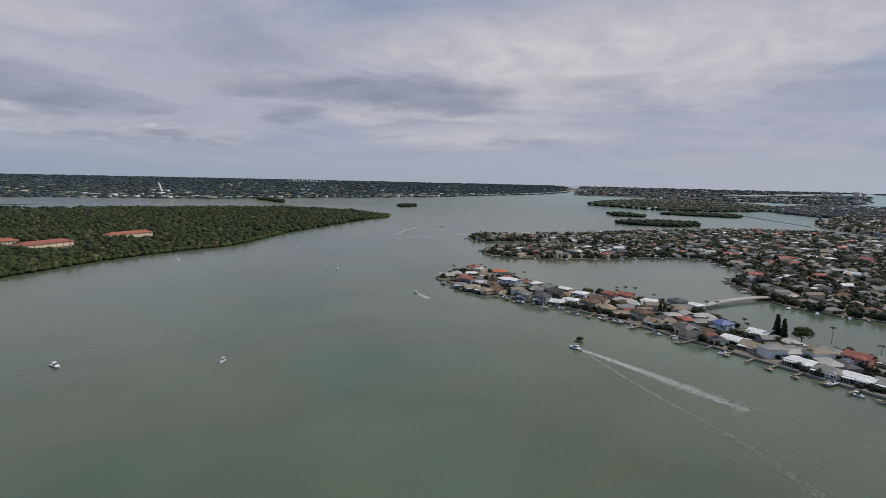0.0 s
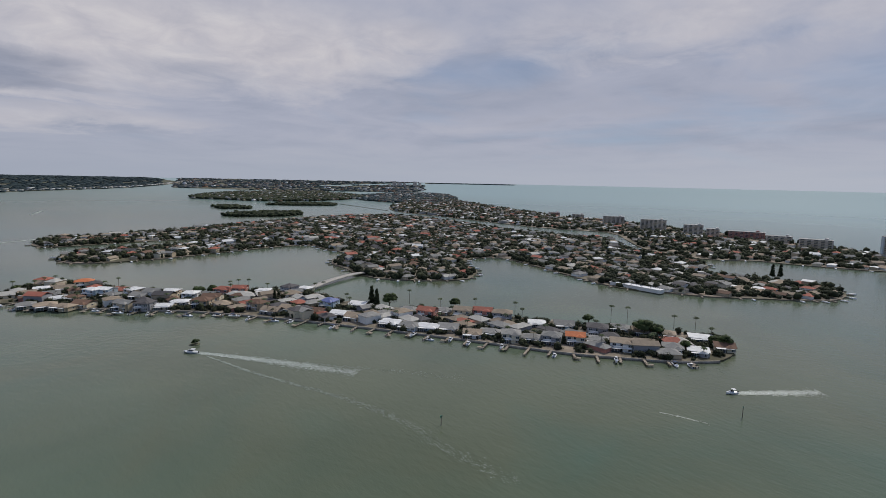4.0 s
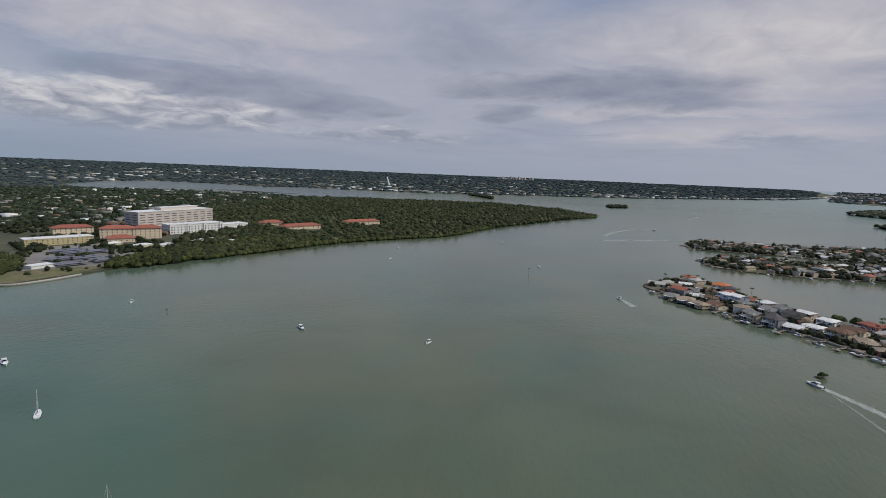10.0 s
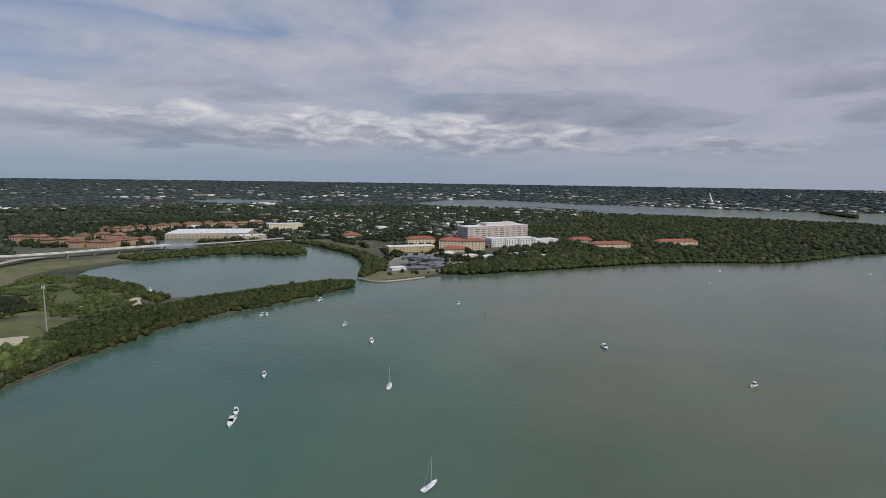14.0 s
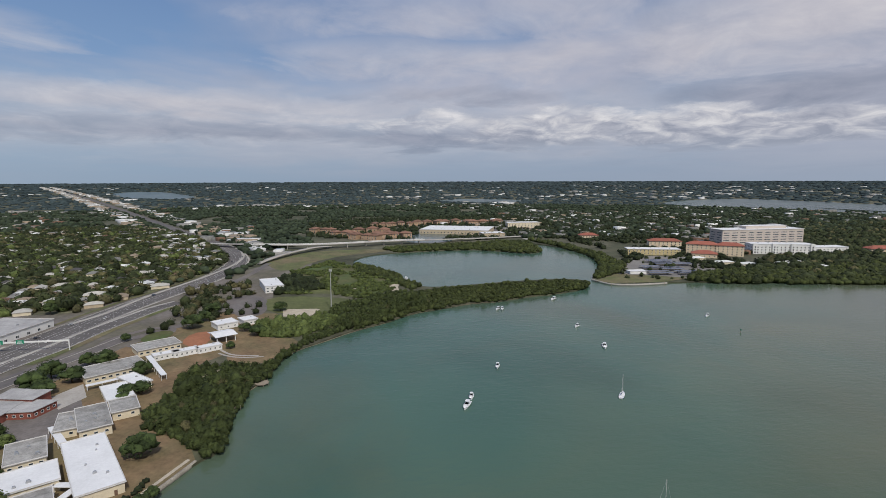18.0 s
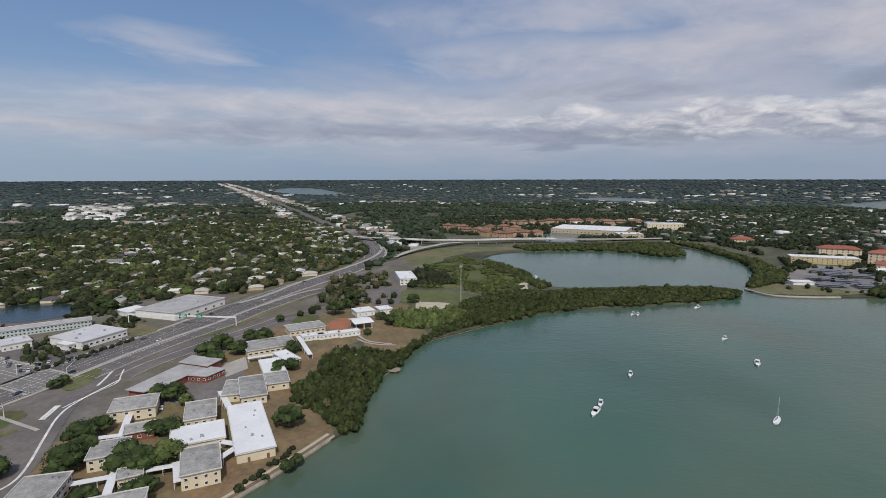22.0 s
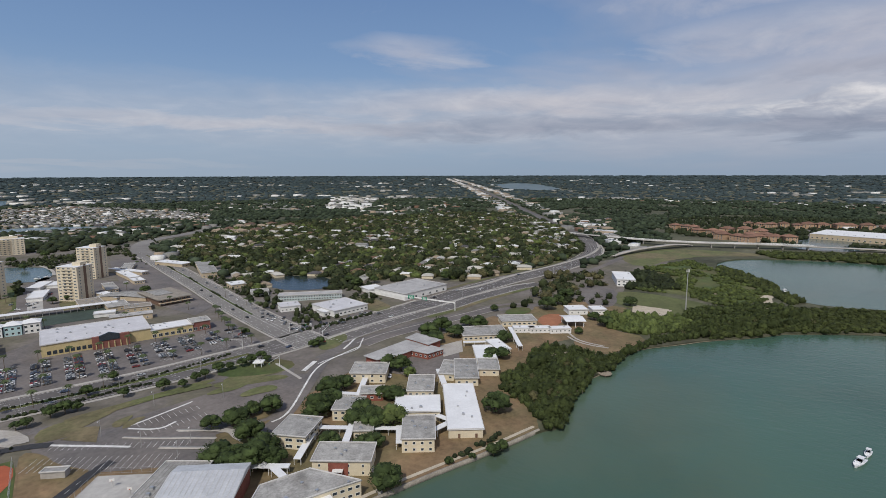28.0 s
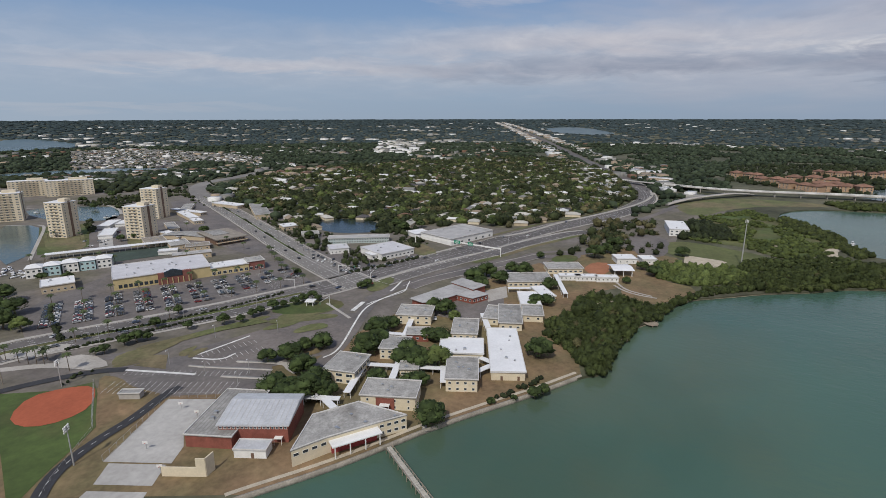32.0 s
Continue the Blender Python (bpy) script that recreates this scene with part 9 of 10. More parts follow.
# city skyline on the horizon
for i in range(14):
    q = [(-3560, 12000), (-2780, 12200)]
    t = i / 13
    x, y = q[0][0] * (1 - t) + q[1][0] * t, q[0][1] * (1 - t) + q[1][1] * t
    ob = thing("city_tower", x, y, i * 17, "pale distant city tower on the horizon", "tower", "skyline")
    hh = 30 + 50 * ((i * 37) % 11) / 10
    part("shaft", Build().box(0, 0, -5, 46, 40, hh, 0, 0.95), M_STONE, ob)
    part("cap", Build().box(0, 0, hh - 5, 12, 12, 6), M_STONE, ob)

x, y = scatter(FAR_KEYS, 42, 29)
far_roofs("key_roofs", x, y, 13, PALE_ROOFS + [ROOF["brown"]], 14, 34, "houses on the distant keys")
x, y = scatter(FAR_KEYS, 30, 30)
clumps("key_trees", x, y, np.full(len(x), 4.0), np.full(len(x), 12.0), np.full(len(x), 9.0), M_FARLEAF_HAZE, 1, 31, "trees on the distant keys")
oa = rngf.uniform(-41, -12, 4200)
od = 4200 * np.exp(rngf.uniform(0, 1, 4200) * math.log(19000 / 4200))
ox, oy = -od * np.sin(np.radians(oa)), od * np.cos(np.radians(oa))
ok = inside(ox, oy, OUTER_KEYS) & (np.array([noise.noise(Vector((a_ / 900, b_ / 900, 6.0))) for a_, b_ in zip(ox, oy)]) > -0.25)
ox, oy, od = ox[ok], oy[ok], od[ok]
clumps("outer_key_trees", ox[::2], oy[::2], od[::2] * 0.0004, od[::2] * 0.005, 7 + od[::2] * 0.0006, M_FARLEAF_HAZE, 1, 33, "woods on the outermost keys")
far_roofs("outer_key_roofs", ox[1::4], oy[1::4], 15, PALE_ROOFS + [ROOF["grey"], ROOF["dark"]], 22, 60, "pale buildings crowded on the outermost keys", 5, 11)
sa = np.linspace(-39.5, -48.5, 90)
clumps("outer_spit_trees", 16000 * np.sin(np.radians(-sa)), 16000 * np.cos(np.radians(sa)), np.full(90, 4.0), np.full(90, 90.0), np.full(90, 26.0), M_FARLEAF_HAZE, 1, 34, "low woods on the outer spit")
for i in range(7):
    an_ = radians(35.2 + 0.55 * i)
    ob = thing("key_hotel", 8600 * math.sin(an_), 8600 * math.cos(an_), -20 + 7 * i, "pale hotel block at the end of the outer keys", "hotel", "key hotels")
    part("wall", Build().box(0, 0, -4, 46 + 9 * (i % 3), 30, 34 + 16 * (i * 3 % 4)), M_STONE, ob)
    part("roof", Build().box(0, 0, 30 + 16 * (i * 3 % 4), 50 + 9 * (i % 3), 34, 3), M_ROOFGREY, ob)
mx_, my_ = (-1929.8, 3597.1)
lm = thing("leaning_mast", mx_, my_, 0, "slender white leaning mast on the far bay shore", "mast")
part("mast", Build().rod((0, 0, -2), (-22, 0, 62), 9.0, 3.5, 8), M_WHITE, lm)


# ---- boats, docks and marks on the water ----
M_HULL = material("white_gelcoat", (0.68, 0.69, 0.70), 0.3, 0.05, 0.8, 4.0, 0.0, spec=0.6)
M_NAVY = material("navy_canvas", (0.03, 0.05, 0.10), 0.9, 0.1, 1.0, 5.0, 0.0)
M_FOAM = material("sea_foam", (0.56, 0.60, 0.58), 0.9, 0.15, 0.3, 1.5, 0.0, space="World")
M_STIRRED = material("stirred_water", (0.20, 0.235, 0.195), 0.45, 0.2, 0.1, 0.8, 0.0, space="World")


def hull_mesh(L, B, name="hull"):
    """A hull with a flared bow, a flat stern and a sunk deck."""
    b = Build()
    secs = [(-0.5, 0.86, 0.85), (-0.25, 1.0, 0.85), (0.05, 1.0, 0.92), (0.28, 0.78, 1.02), (0.42, 0.42, 1.15), (0.5, 0.03, 1.25)]
    vs = []
    for x, w, z in secs:
        vs += [(x * L, 0, -0.25), (x * L * 0.97, -B / 2 * w * 0.75, 0.1), (x * L, -B / 2 * w, z), (x * L, -B / 2 * w * 0.86, z), (x * L, 0, z - 0.3), (x * L, B / 2 * w * 0.86, z), (x * L, B / 2 * w, z), (x * L * 0.97, B / 2 * w * 0.75, 0.1)]
    fs = []
    for i in range(len(secs) - 1):
        for k in range(8):
            a, c = i * 8 + k, i * 8 + (k + 1) % 8
            fs.append((a, a + 8, c + 8, c))
    fs.append(tuple(range(8)))
    return b.add(vs, fs).mesh(name, M_HULL)


HULLS = {k: hull_mesh(*k) for k in ((7.5, 2.6), (10.5, 3.4), (12.0, 3.6))}


def motorboat(x, y, ang, big=False, label="white motorboat at anchor on the bay", group="boats", z=0.0):
    ob = thing("motorboat", x, y, ang, label, "boat", group, z)
    L, B = (10.5, 3.4) if big else (7.5, 2.6)
    part("hull", HULLS[(L, B)], None, ob)
    part("cabin", Build().box(L * 0.06, 0, 0.7, L * 0.34, B * 0.62, 1.1, 0, 0.8), M_HULL, ob)
    part("windscreen", Build().box(L * 0.02, 0, 1.35, L * 0.30, B * 0.60, 0.45, 0, 0.85), M_GLASS, ob)
    part("canopy", Build().box(-L * 0.14, 0, 2.5, L * 0.28, B * 0.7, 0.12).rod((-L * 0.26, -B * 0.3, 0.8), (-L * 0.26, -B * 0.3, 2.5), 0.04).rod((-L * 0.26, B * 0.3, 0.8), (-L * 0.26, B * 0.3, 2.5), 0.04)
         .rod((-L * 0.02, -B * 0.3, 0.8), (-L * 0.02, -B * 0.3, 2.5), 0.04).rod((-L * 0.02, B * 0.3, 0.8), (-L * 0.02, B * 0.3, 2.5), 0.04), M_HULL if not (big and group == "dock boats") else M_NAVY, ob)
    part("outboard", Build().box(-L * 0.52, 0, 0.0, 0.5, 0.5, 1.3), M_RUBBER, ob)
    return ob


def sailboat(x, y, ang, label="white sailing yacht at anchor with furled sails"):
    ob = thing("sailboat", x, y, ang, label, "boat", "sailing boats", 0.0, 0.8)
    part("hull", HULLS[(12.0, 3.6)], None, ob)
    part("boot_stripe", Build().box(-0.8, 0, 0.12, 9.6, 3.3, 0.22), M_NAVY, ob)
    part("cabin", Build().box(0.2, 0, 0.75, 4.6, 2.0, 0.75, 0, 0.85), M_HULL, ob)
    part("mast", Build().rod((1.2, 0, 0.8), (1.2, 0, 15.5), 0.12, 0.08, 6), M_EDGE, ob)
    part("boom", Build().rod((1.2, 0, 2.3), (-3.6, 0, 2.4), 0.09, 0.07, 6), M_EDGE, ob)
    part("furled_sail", Build().rod((1.0, 0, 2.5), (-3.4, 0, 2.6), 0.24, 0.14, 8), M_NAVY, ob)
    part("stay", Build().rod((1.2, 0, 15.3), (6.0, 0, 1.2), 0.03).rod((1.2, 0, 15.3), (-5.9, 0, 0.9), 0.03), M_EDGE, ob)
    return ob


sailboat(-258.6, 142.9, 145)
sailboat(-160.8, 107.0, 110)
sailboat(-498.3, 620.2, 30)
for i, (x, y, a, big) in enumerate(((-260.1, 55.1, 60, True), (-270.3, 59.8, 20, False), (-314.0, 86.5, 170, False), (-340.5, 173.0, 80, True), (-392.9, 174.8, 100, False), (-459.2, 126.1, 0, False),
                                    (-489.1, 191.7, 100, True), (-403.9, 300.2, 60, False), (-238.1, 311.5, 195, True), (-141.1, 327.0, 200, False), (-248.4, 886.2, 10, False), (-139.0, 682.8, 80, True),
                                    (-328.9, 621.7, 150, False), (-369.7, 723.5, 170, True), (-625.9, 56.5, 20, False), (-458.4, 130.2, 20, False), (-618.3, 57.0, 20, False))):
    motorboat(x, y, math.degrees(math.atan2(-y, -x)) + a % 50 - 25, big, "white cabin boat moored on the bay" if big else "small white open boat moored on the bay", "moored boats")


def wake(name, line, w0, w1, n, seed, label, size=(0.5, 1.8), edge=False, mat_=None):
    """Foam left behind a boat: many small flat flecks along a line that spreads and thins out."""
    p = resample(line, 1.0)
    rng = np.random.default_rng(seed)
    t = rng.uniform(0, 1, n) ** 1.5
    i = np.minimum((t * (len(p) - 2)).astype(int), len(p) - 2)
    d = p[i + 1] - p[i]
    d /= np.linalg.norm(d, axis=1)[:, None] + 1e-9
    nn = np.stack([-d[:, 1], d[:, 0]], -1)
    u = rng.normal(0, 0.33, n)
    if edge:
        u = np.sign(u) * (0.8 + 0.2 * rng.normal(0, 1, n))
    c = p[i] + nn * (u * (w0 + (w1 - w0) * t))[:, None]
    ln, wd = rng.uniform(size[0], size[1], n) * (1 - 0.5 * t), rng.uniform(0.15, 0.5, n) * (1 - 0.4 * t) * size[0] * 2
    vs = []
    for k, (a, b) in enumerate(((-1, 0), (-0.3, -1), (1, -0.2), (0.4, 1))):
        q = c + d * (ln * a)[:, None] + nn * (wd * b)[:, None]
        vs.append(np.column_stack([q, np.full(n, 0.07 + 0.01 * (k % 2))]))
    v = np.stack(vs, 1).reshape(-1, 3)
    b = np.arange(n)[:, None] * 4
    f = np.vstack([b + np.array([[0, 1, 2]]), b + np.array([[0, 2, 3]])])
    return tagged(big_mesh(name, v, f, mat_ or M_FOAM), label, "wake", kind="stuff")


def running(t0, line, seed, big, n=2200, w=7.0, size=(0.25, 0.85)):
    (a, b), (c, d) = line[0], line[1]
    motorboat(a, b, math.degrees(math.atan2(b - d, a - c)), big, "white motorboat under way trailing a foaming wake", "running boats", 0.15)
    wake("wake", rounded(list(line), 1, False), 1.8, w, n, seed, "white foaming wake behind a running boat", size)
    wake("wake_trail", rounded(list(line), 1, False), 2.2, w * 1.5, n // 2, seed + 40, "pale stirred water beside the foam", (size[0] * 2.2, size[1] * 2.4), mat_=M_STIRRED)


running(6.0, [(98.3, 370.6), (104.7, 364.2), (119.6, 343.5), (134.5, 320.6), (153.0, 291.6), (168.0, 268.0)], 1, True, 3600, 8, (0.3, 1.3))
running(6.0, [(320.1, 108.2), (325.8, 104.6), (338.3, 94.7), (365.7, 73.4)], 2, False, 2600, 6)
running(6.0, [(-28.0, 546.9), (-24.8, 543.2), (-17.9, 531.4), (-12.0, 520.2)], 3, False, 1400, 5, (0.4, 1.2))
running(2.0, [(-98, 1037), (-92, 1059), (-51, 1097), (7, 1145), (66, 1178)], 4, False, 5200, 9, (0.7, 2.2))
running(2.0, [(-5, 1364), (-17, 1369), (-61, 1342), (-92, 1227), (-100, 1135)], 5, False, 4200, 9, (0.7, 2.2))
running(9.0, [(92, 1853), (101, 1891), (123, 2005), (138, 2053)], 6, False, 1200, 8, (0.7, 2.2))
wake("wake_line", [(104.5, 357.2), (116.0, 312.5), (129.2, 274.4), (141.1, 241.8), (147.2, 217.0), (150.3, 196.3), (148.5, 168.0), (150.4, 144.7), (154.5, 123.6)], 0.6, 7.0, 1500, 7, "thin old wake line across the bay", (0.35, 1.6), mat_=M_STIRRED)
wake("wake_line", [(109.0, 359.0), (145.1, 308.3), (185.0, 261.5), (214.4, 220.3)], 0.6, 8.0, 700, 8, "thin old wake line across the bay", (0.35, 1.6), mat_=M_STIRRED)
wake("ripple", [(262.4, 122.0), (264.3, 117.1), (266.1, 110.9), (269.5, 97.6)], 0.6, 2.0, 160, 9, "short streak of foam on the bay", (0.4, 1.2), mat_=M_STIRRED)

# channel marks and the bush on its shoal
for x, y, h in ((162.0, 184.1, 5), (291.2, 92.3, 6), (-140.6, 629.4, 7), (-356.0, 294.6, 2.5)):
    ob = thing("channel_marker", x, y, 0, "channel marker pile with a small board", "channel marker", "channel markers", 0.0)
    part("post", Build().rod((0, 0, -2), (0, 0, h), 0.22, 0.18), M_WOOD, ob)
    part("board", Build().box(0, 0, h - 1.2, 1.2, 0.12, 1.2), M_GREENSIGN, ob)
bx, by = 105.8, 387.8
sheet("shoal", [(bx + 3.4 * math.cos(a) * (1 + 0.2 * math.sin(3 * a)), by + 3.4 * math.sin(a)) for a in np.linspace(0, 6.0, 12)], M_SAND, z=0.35, skirt=1.0, grid=False)
for i, (a, b, r) in enumerate(((0, 0, 2.0), (1.8, 0.6, 1.5), (-1.5, -0.6, 1.3))):
    tree(bx + a, by + b, r, i + 2, False, "dark mangrove bush on a small shoal", "shoal bushes", 0.5, "mangrove_bush")

# docks along the near island
SOUTH = [(14.4, 603.6), (35.7, 568.9), (65.7, 541.5), (94.4, 512.5), (127.7, 486.3), (156.4, 448.6), (189.5, 403.5), (217.6, 357.3), (243.1, 315.0), (265.4, 275.1), (284.8, 237.7), (303.4, 204.1), (325.5, 175.9), (347.6, 149.3), (370.1, 134.3)]
ribbon("island_seawall", SOUTH, 0.8, M_SEAWALL, z=1.7, sides=2.2)
PLANK = Build().box(0, 0, 0, 0.9, 1.9, 0.14).mesh("plank", M_WOOD)
rd = random.Random(8)
pts = resample(SOUTH, 15.5)
for i, (q, k) in enumerate(zip(pts, pts[1:])):
    d = np.array(k) - np.array(q)
    d /= np.hypot(*d)
    n = np.array([-d[1], d[0]])
    if n @ np.array(q) > 0:
        n = -n
    ang = math.degrees(math.atan2(n[1], n[0])) + rd.uniform(-5, 5)
    ln = rd.choice((8, 10, 12, 15))
    ob = thing("dock", q[0], q[1], ang, "weathered timber dock with piles at the seawall", "dock", "docks", 0.0)
    part("deck", Build().box(ln / 2, 0, 1.2, ln, 1.8, 0.2), M_WOOD, ob)
    tee = rd.random() < 0.6
    if tee:
        part("platform", Build().box(ln, rd.choice((-1.5, 1.5)), 1.2, 3.0, 5.0, 0.2), M_WOOD, ob)
    for j in range(int(ln / 3.5) + 1):
        for s in (-0.95, 0.95):
            part("post", bpy.data.meshes.get("dock_pile") or Build().rod((0, 0, -1.5), (0, 0, 2.3), 0.16).mesh("dock_pile", M_WOOD), None, ob, at=pose(1 + j * 3.5, s, 0))
    if rd.random() < 0.62:
        s = rd.choice((-3.4, 3.4))
        p = np.array(q) + n * (ln - 3) + d * s
        motorboat(p[0], p[1], ang + rd.choice((0, 180, 90)), rd.random() < 0.35, "white boat moored beside a timber dock", "dock boats", rd.choice((0.0, 0.0, 1.0)))


def small_marks(name, outline, step, seed, mat_, ln, label, keep=0.7, off=4.0, z=0.9, wd=1.8):
    """Docks or boats too small to tell apart, along a far shore."""
    pts_ = resample(list(outline) + [outline[0]], step)
    r = random.Random(seed)
    b = Build()
    for q, k in zip(pts_, pts_[1:]):
        if r.random() > keep or math.hypot(*q) > 1900:
            continue
        d_ = np.array(k) - np.array(q)
        d_ /= np.hypot(*d_) + 1e-9
        n_ = np.array([d_[1], -d_[0]])
        if inside(np.array([q[0] + n_[0] * 3]), np.array([q[1] + n_[1] * 3]), list(outline))[0]:
            n_ = -n_
        c = np.array(q) + n_ * (ln / 2 + off)
        b.box(c[0], c[1], z - 0.7, ln * r.uniform(0.7, 1.2), wd, 1.0, math.degrees(math.atan2(n_[1], n_[0])), 0.9)
    tagged(part(name, b, mat_), label, "docks" if mat_ is M_WOOD else "boats", kind="stuff")


small_marks("far_docks", ISLAND_B, 19, 1, M_WOOD, 9, "timber docks along the canal island", off=-1)
small_marks("far_boats", ISLAND_B, 24, 2, M_HULL, 7, "white boats along the canal island", 0.6, 3.0, 1.2, 2.4)
small_marks("far_docks_north", ISLAND_A[len(ISLAND_A) // 2:], 22, 3, M_WOOD, 8, "timber docks on the island's north shore", 0.6, -1)
small_marks("far_boats_beach", BARRIER, 40, 4, M_HULL, 8, "white boats along the beach island", 0.6, 3.0, 1.2, 2.6)
# bridge between the two islands and the quay
ribbon("island_bridge", [(259.1, 510.0), (290.8, 529.9), (332.8, 549.6), (363.7, 552.6)], 9, M_CONCRETE, z=2.6, lift=[0, 1.0, 1.2, 0.4], sides=1.0)
ribbon("island_street", [(15.2, 629.9), (63.8, 607.6), (99.4, 566.6), (140.1, 532.8), (187.4, 504.3), (219.0, 466.6), (243.0, 399.7), (271.2, 352.3), (294.5, 306.3), (317.9, 266.6), (345.6, 234.2), (372.2, 203.0), (397.6, 172.8)], 6, M_ASPHALT, z=1.35)
block("quay_shed", 559.8, 298.3, 62.1, 17.9, -91, 3, M_WHITE, M_ROOFWHITE, "long white-roofed shed on the quay", "building", "", (), 1, units=5, deep=10)
sheet("quay", [(566.1, 279.4), (579.3, 243.5), (609.4, 253.9), (609.7, 291.8)], M_ASPHALT, z=1.5, skirt=0, grid=False)


def pine(x, y, h, seed):
    ob = thing("pine_tree", x, y, seed * 50, "tall dark Norfolk pine beside island houses", "tree", "pines")
    part("trunk", Build().rod((0, 0, -0.3), (0, 0, h), 0.4, 0.08), M_TRUNK, ob)
    vs, fs, base = [], [], 0
    r = random.Random(seed)
    for k in range(22):
        z = h * (0.16 + 0.84 * k / 22)
        rad = h * 0.15 * (1.0 - 0.62 * k / 22)
        for j in range(3):
            tv, tf = LUMPS[2][r.randrange(6)]
            a = r.uniform(0, 6.28)
            vs.append(tv * np.array([rad * 0.7, rad * 0.7, h * 0.045]) + np.array([math.cos(a) * rad * 0.6, math.sin(a) * rad * 0.6, z]))
            fs.append(tf + base)
            base += len(tv)
    c = big_mesh("crown", np.vstack(vs), np.vstack(fs), M_LEAF)
    c.parent = ob
    return ob


for i, (x, y, h) in enumerate(((268.5, 408.1, 19), (270.3, 402.3, 17), (121.4, 544.6, 10), (200.6, 470.4, 13), (768.7, 225.2, 19), (775.5, 218.1, 19), (777.1, 408.6, 18), (255.8, 866.4, 16))):
    pine(x, y, h, i)
tree(278.8, 393.1, 7, 3, False, "broad dark tree beside the pines on the island", "island trees", 1.0)
for i, (x, y, h) in enumerate(((386.3, 227.8, 18), (396.4, 218.6, 17), (340.7, 284.7, 11), (356.3, 306.7, 10), (302.1, 393.5, 13), (192.5, 541.4, 12), (184.3, 542.1, 11), (201.5, 537.1, 12),
                               (98.6, 624.9, 11), (50.3, 679.0, 10), (424.3, 192.1, 11), (433.2, 178.5, 11), (254.0, 493.2, 9), (264.7, 494.4, 9), (310.7, 357.6, 10), (340.5, 342.0, 9),
                               (32.4, 672.2, 8), (40.9, 679.4, 9), (26.4, 657.4, 8), (422.1, 161.2, 8), (257.3, 434.2, 8), (397.9, 199.1, 9))):
    palm(x, y, h, i, "tall palm between island houses", "island palms")
rp = random.Random(14)
px_, py_ = scatter(inset(ISLAND_A, 5), 31, 77)
for i, (x, y) in enumerate(zip(px_, py_)):
    palm(float(x), float(y), rp.uniform(6, 10.5), i + 3, "dark palm in a garden of the near island", "garden palms")
for i, (x, y, r) in enumerate(((384.8, 198.7, 8), (391.9, 191.4, 6), (403.3, 144.0, 5.5), (402.6, 151.2, 4.5), (327.7, 355.7, 5), (379.2, 244.5, 5), (153.5, 541.1, 6), (167.0, 543.9, 5), (375.8, 160.7, 4), (16.3, 661.9, 4))):
    tree(x, y, r, i, False, "dark broad tree between island houses", "island trees", 0.9)

# ---- street trees ----
ROW = [(-107.1, -284.9), (-111.0, -283.9), (-121.7, -285.5), (-127.6, -284.6), (-132.1, -281.9), (-152.9, -277.8), (-144.6, -297.4), (-168.5, -266.6), (-176.2, -261.3), (-185.7, -263.3), (-191.0, -262.1), (-201.0, -262.7), (-207.2, -260.6), (-214.0, -257.7), (-220.7, -257.2), (-227.2, -255.2), (-227.7, -250.5), (-163.7, -306.1), (-268.8, -243.5)]
for i, (x, y) in enumerate(ROW):
    tree(x, y, 2.6 + 0.35 * (i % 4), i, False, "small round street tree beside the highway", "street trees", 1.1)
for i, (x, y) in enumerate([(-82.3, -308.3), (-84.4, -303.0), (-86.5, -299.0), (-88.6, -295.9), (-109.0, -311.7), (-123.6, -306.6), (-138.7, -303.2), (-154.6, -299.7), (-92.4, -277.7), (-91.6, -300.5), (-79.8, -317.4)]):
    palm(x, y, 7 + i % 3, i, "cabbage palm beside the highway", "highway palms")
for i, (x, y, r) in enumerate(((-110.9, -420.2, 8), (-107.2, -389.2, 7), (-94.4, -367.8, 7), (-98.6, -354.5, 5), (-97.9, -402.8, 8), (-112.2, -438.2, 6), (-145.7, -456.6, 4), (-156.7, -440.3, 4))):
    tree(x, y, r, i, i == 3, "large dark tree beside the plaza", "plaza trees", 0.9)
for i, (x, y) in enumerate([(-166.8, -509.0), (-167.5, -477.8), (-176.8, -469.7), (-192.4, -470.3), (-199.1, -460.3), (-159.9, -519.2), (-237.2, -418.5), (-285.9, -433.6), (-288.0, -411.1), (-308.1, -535.9), (-390.6, -652.9), (-417.6, -762.1), (-409, -827), (-379, -825), (-375, -861), (-203.1, -601.6), (-211.7, -610.9), (-222.8, -580.3), (-384.9, -501.6), (-335.2, -421.4), (-322.4, -378.0), (-313.7, -360.7), (-311.0, -350.4)]):
    palm(x, y, 7 + i % 4, i, "palm beside the marina houses", "marina palms")
for i, (x, y, r) in enumerate(((-331.5, -833.0, 6), (-318.1, -767.7, 5), (-380.0, -853.7, 6), (-433.2, -562.6, 6), (-427.9, -534.0, 6), (-352.2, -395.4, 5), (-442.2, -356.1, 6), (-431.4, -336.1, 6), (-457.4, -332.9, 5),
                               (-507.4, -272.9, 6), (-527.1, -265.6, 6), (-309.9, -507.5, 5), (-256.7, -541.8, 4), (-242.6, -541.2, 4), (-261.4, -308.8, 3))):
    tree(x, y, r, i, False, "dark tree between low buildings along the avenue", "avenue trees", 0.9)
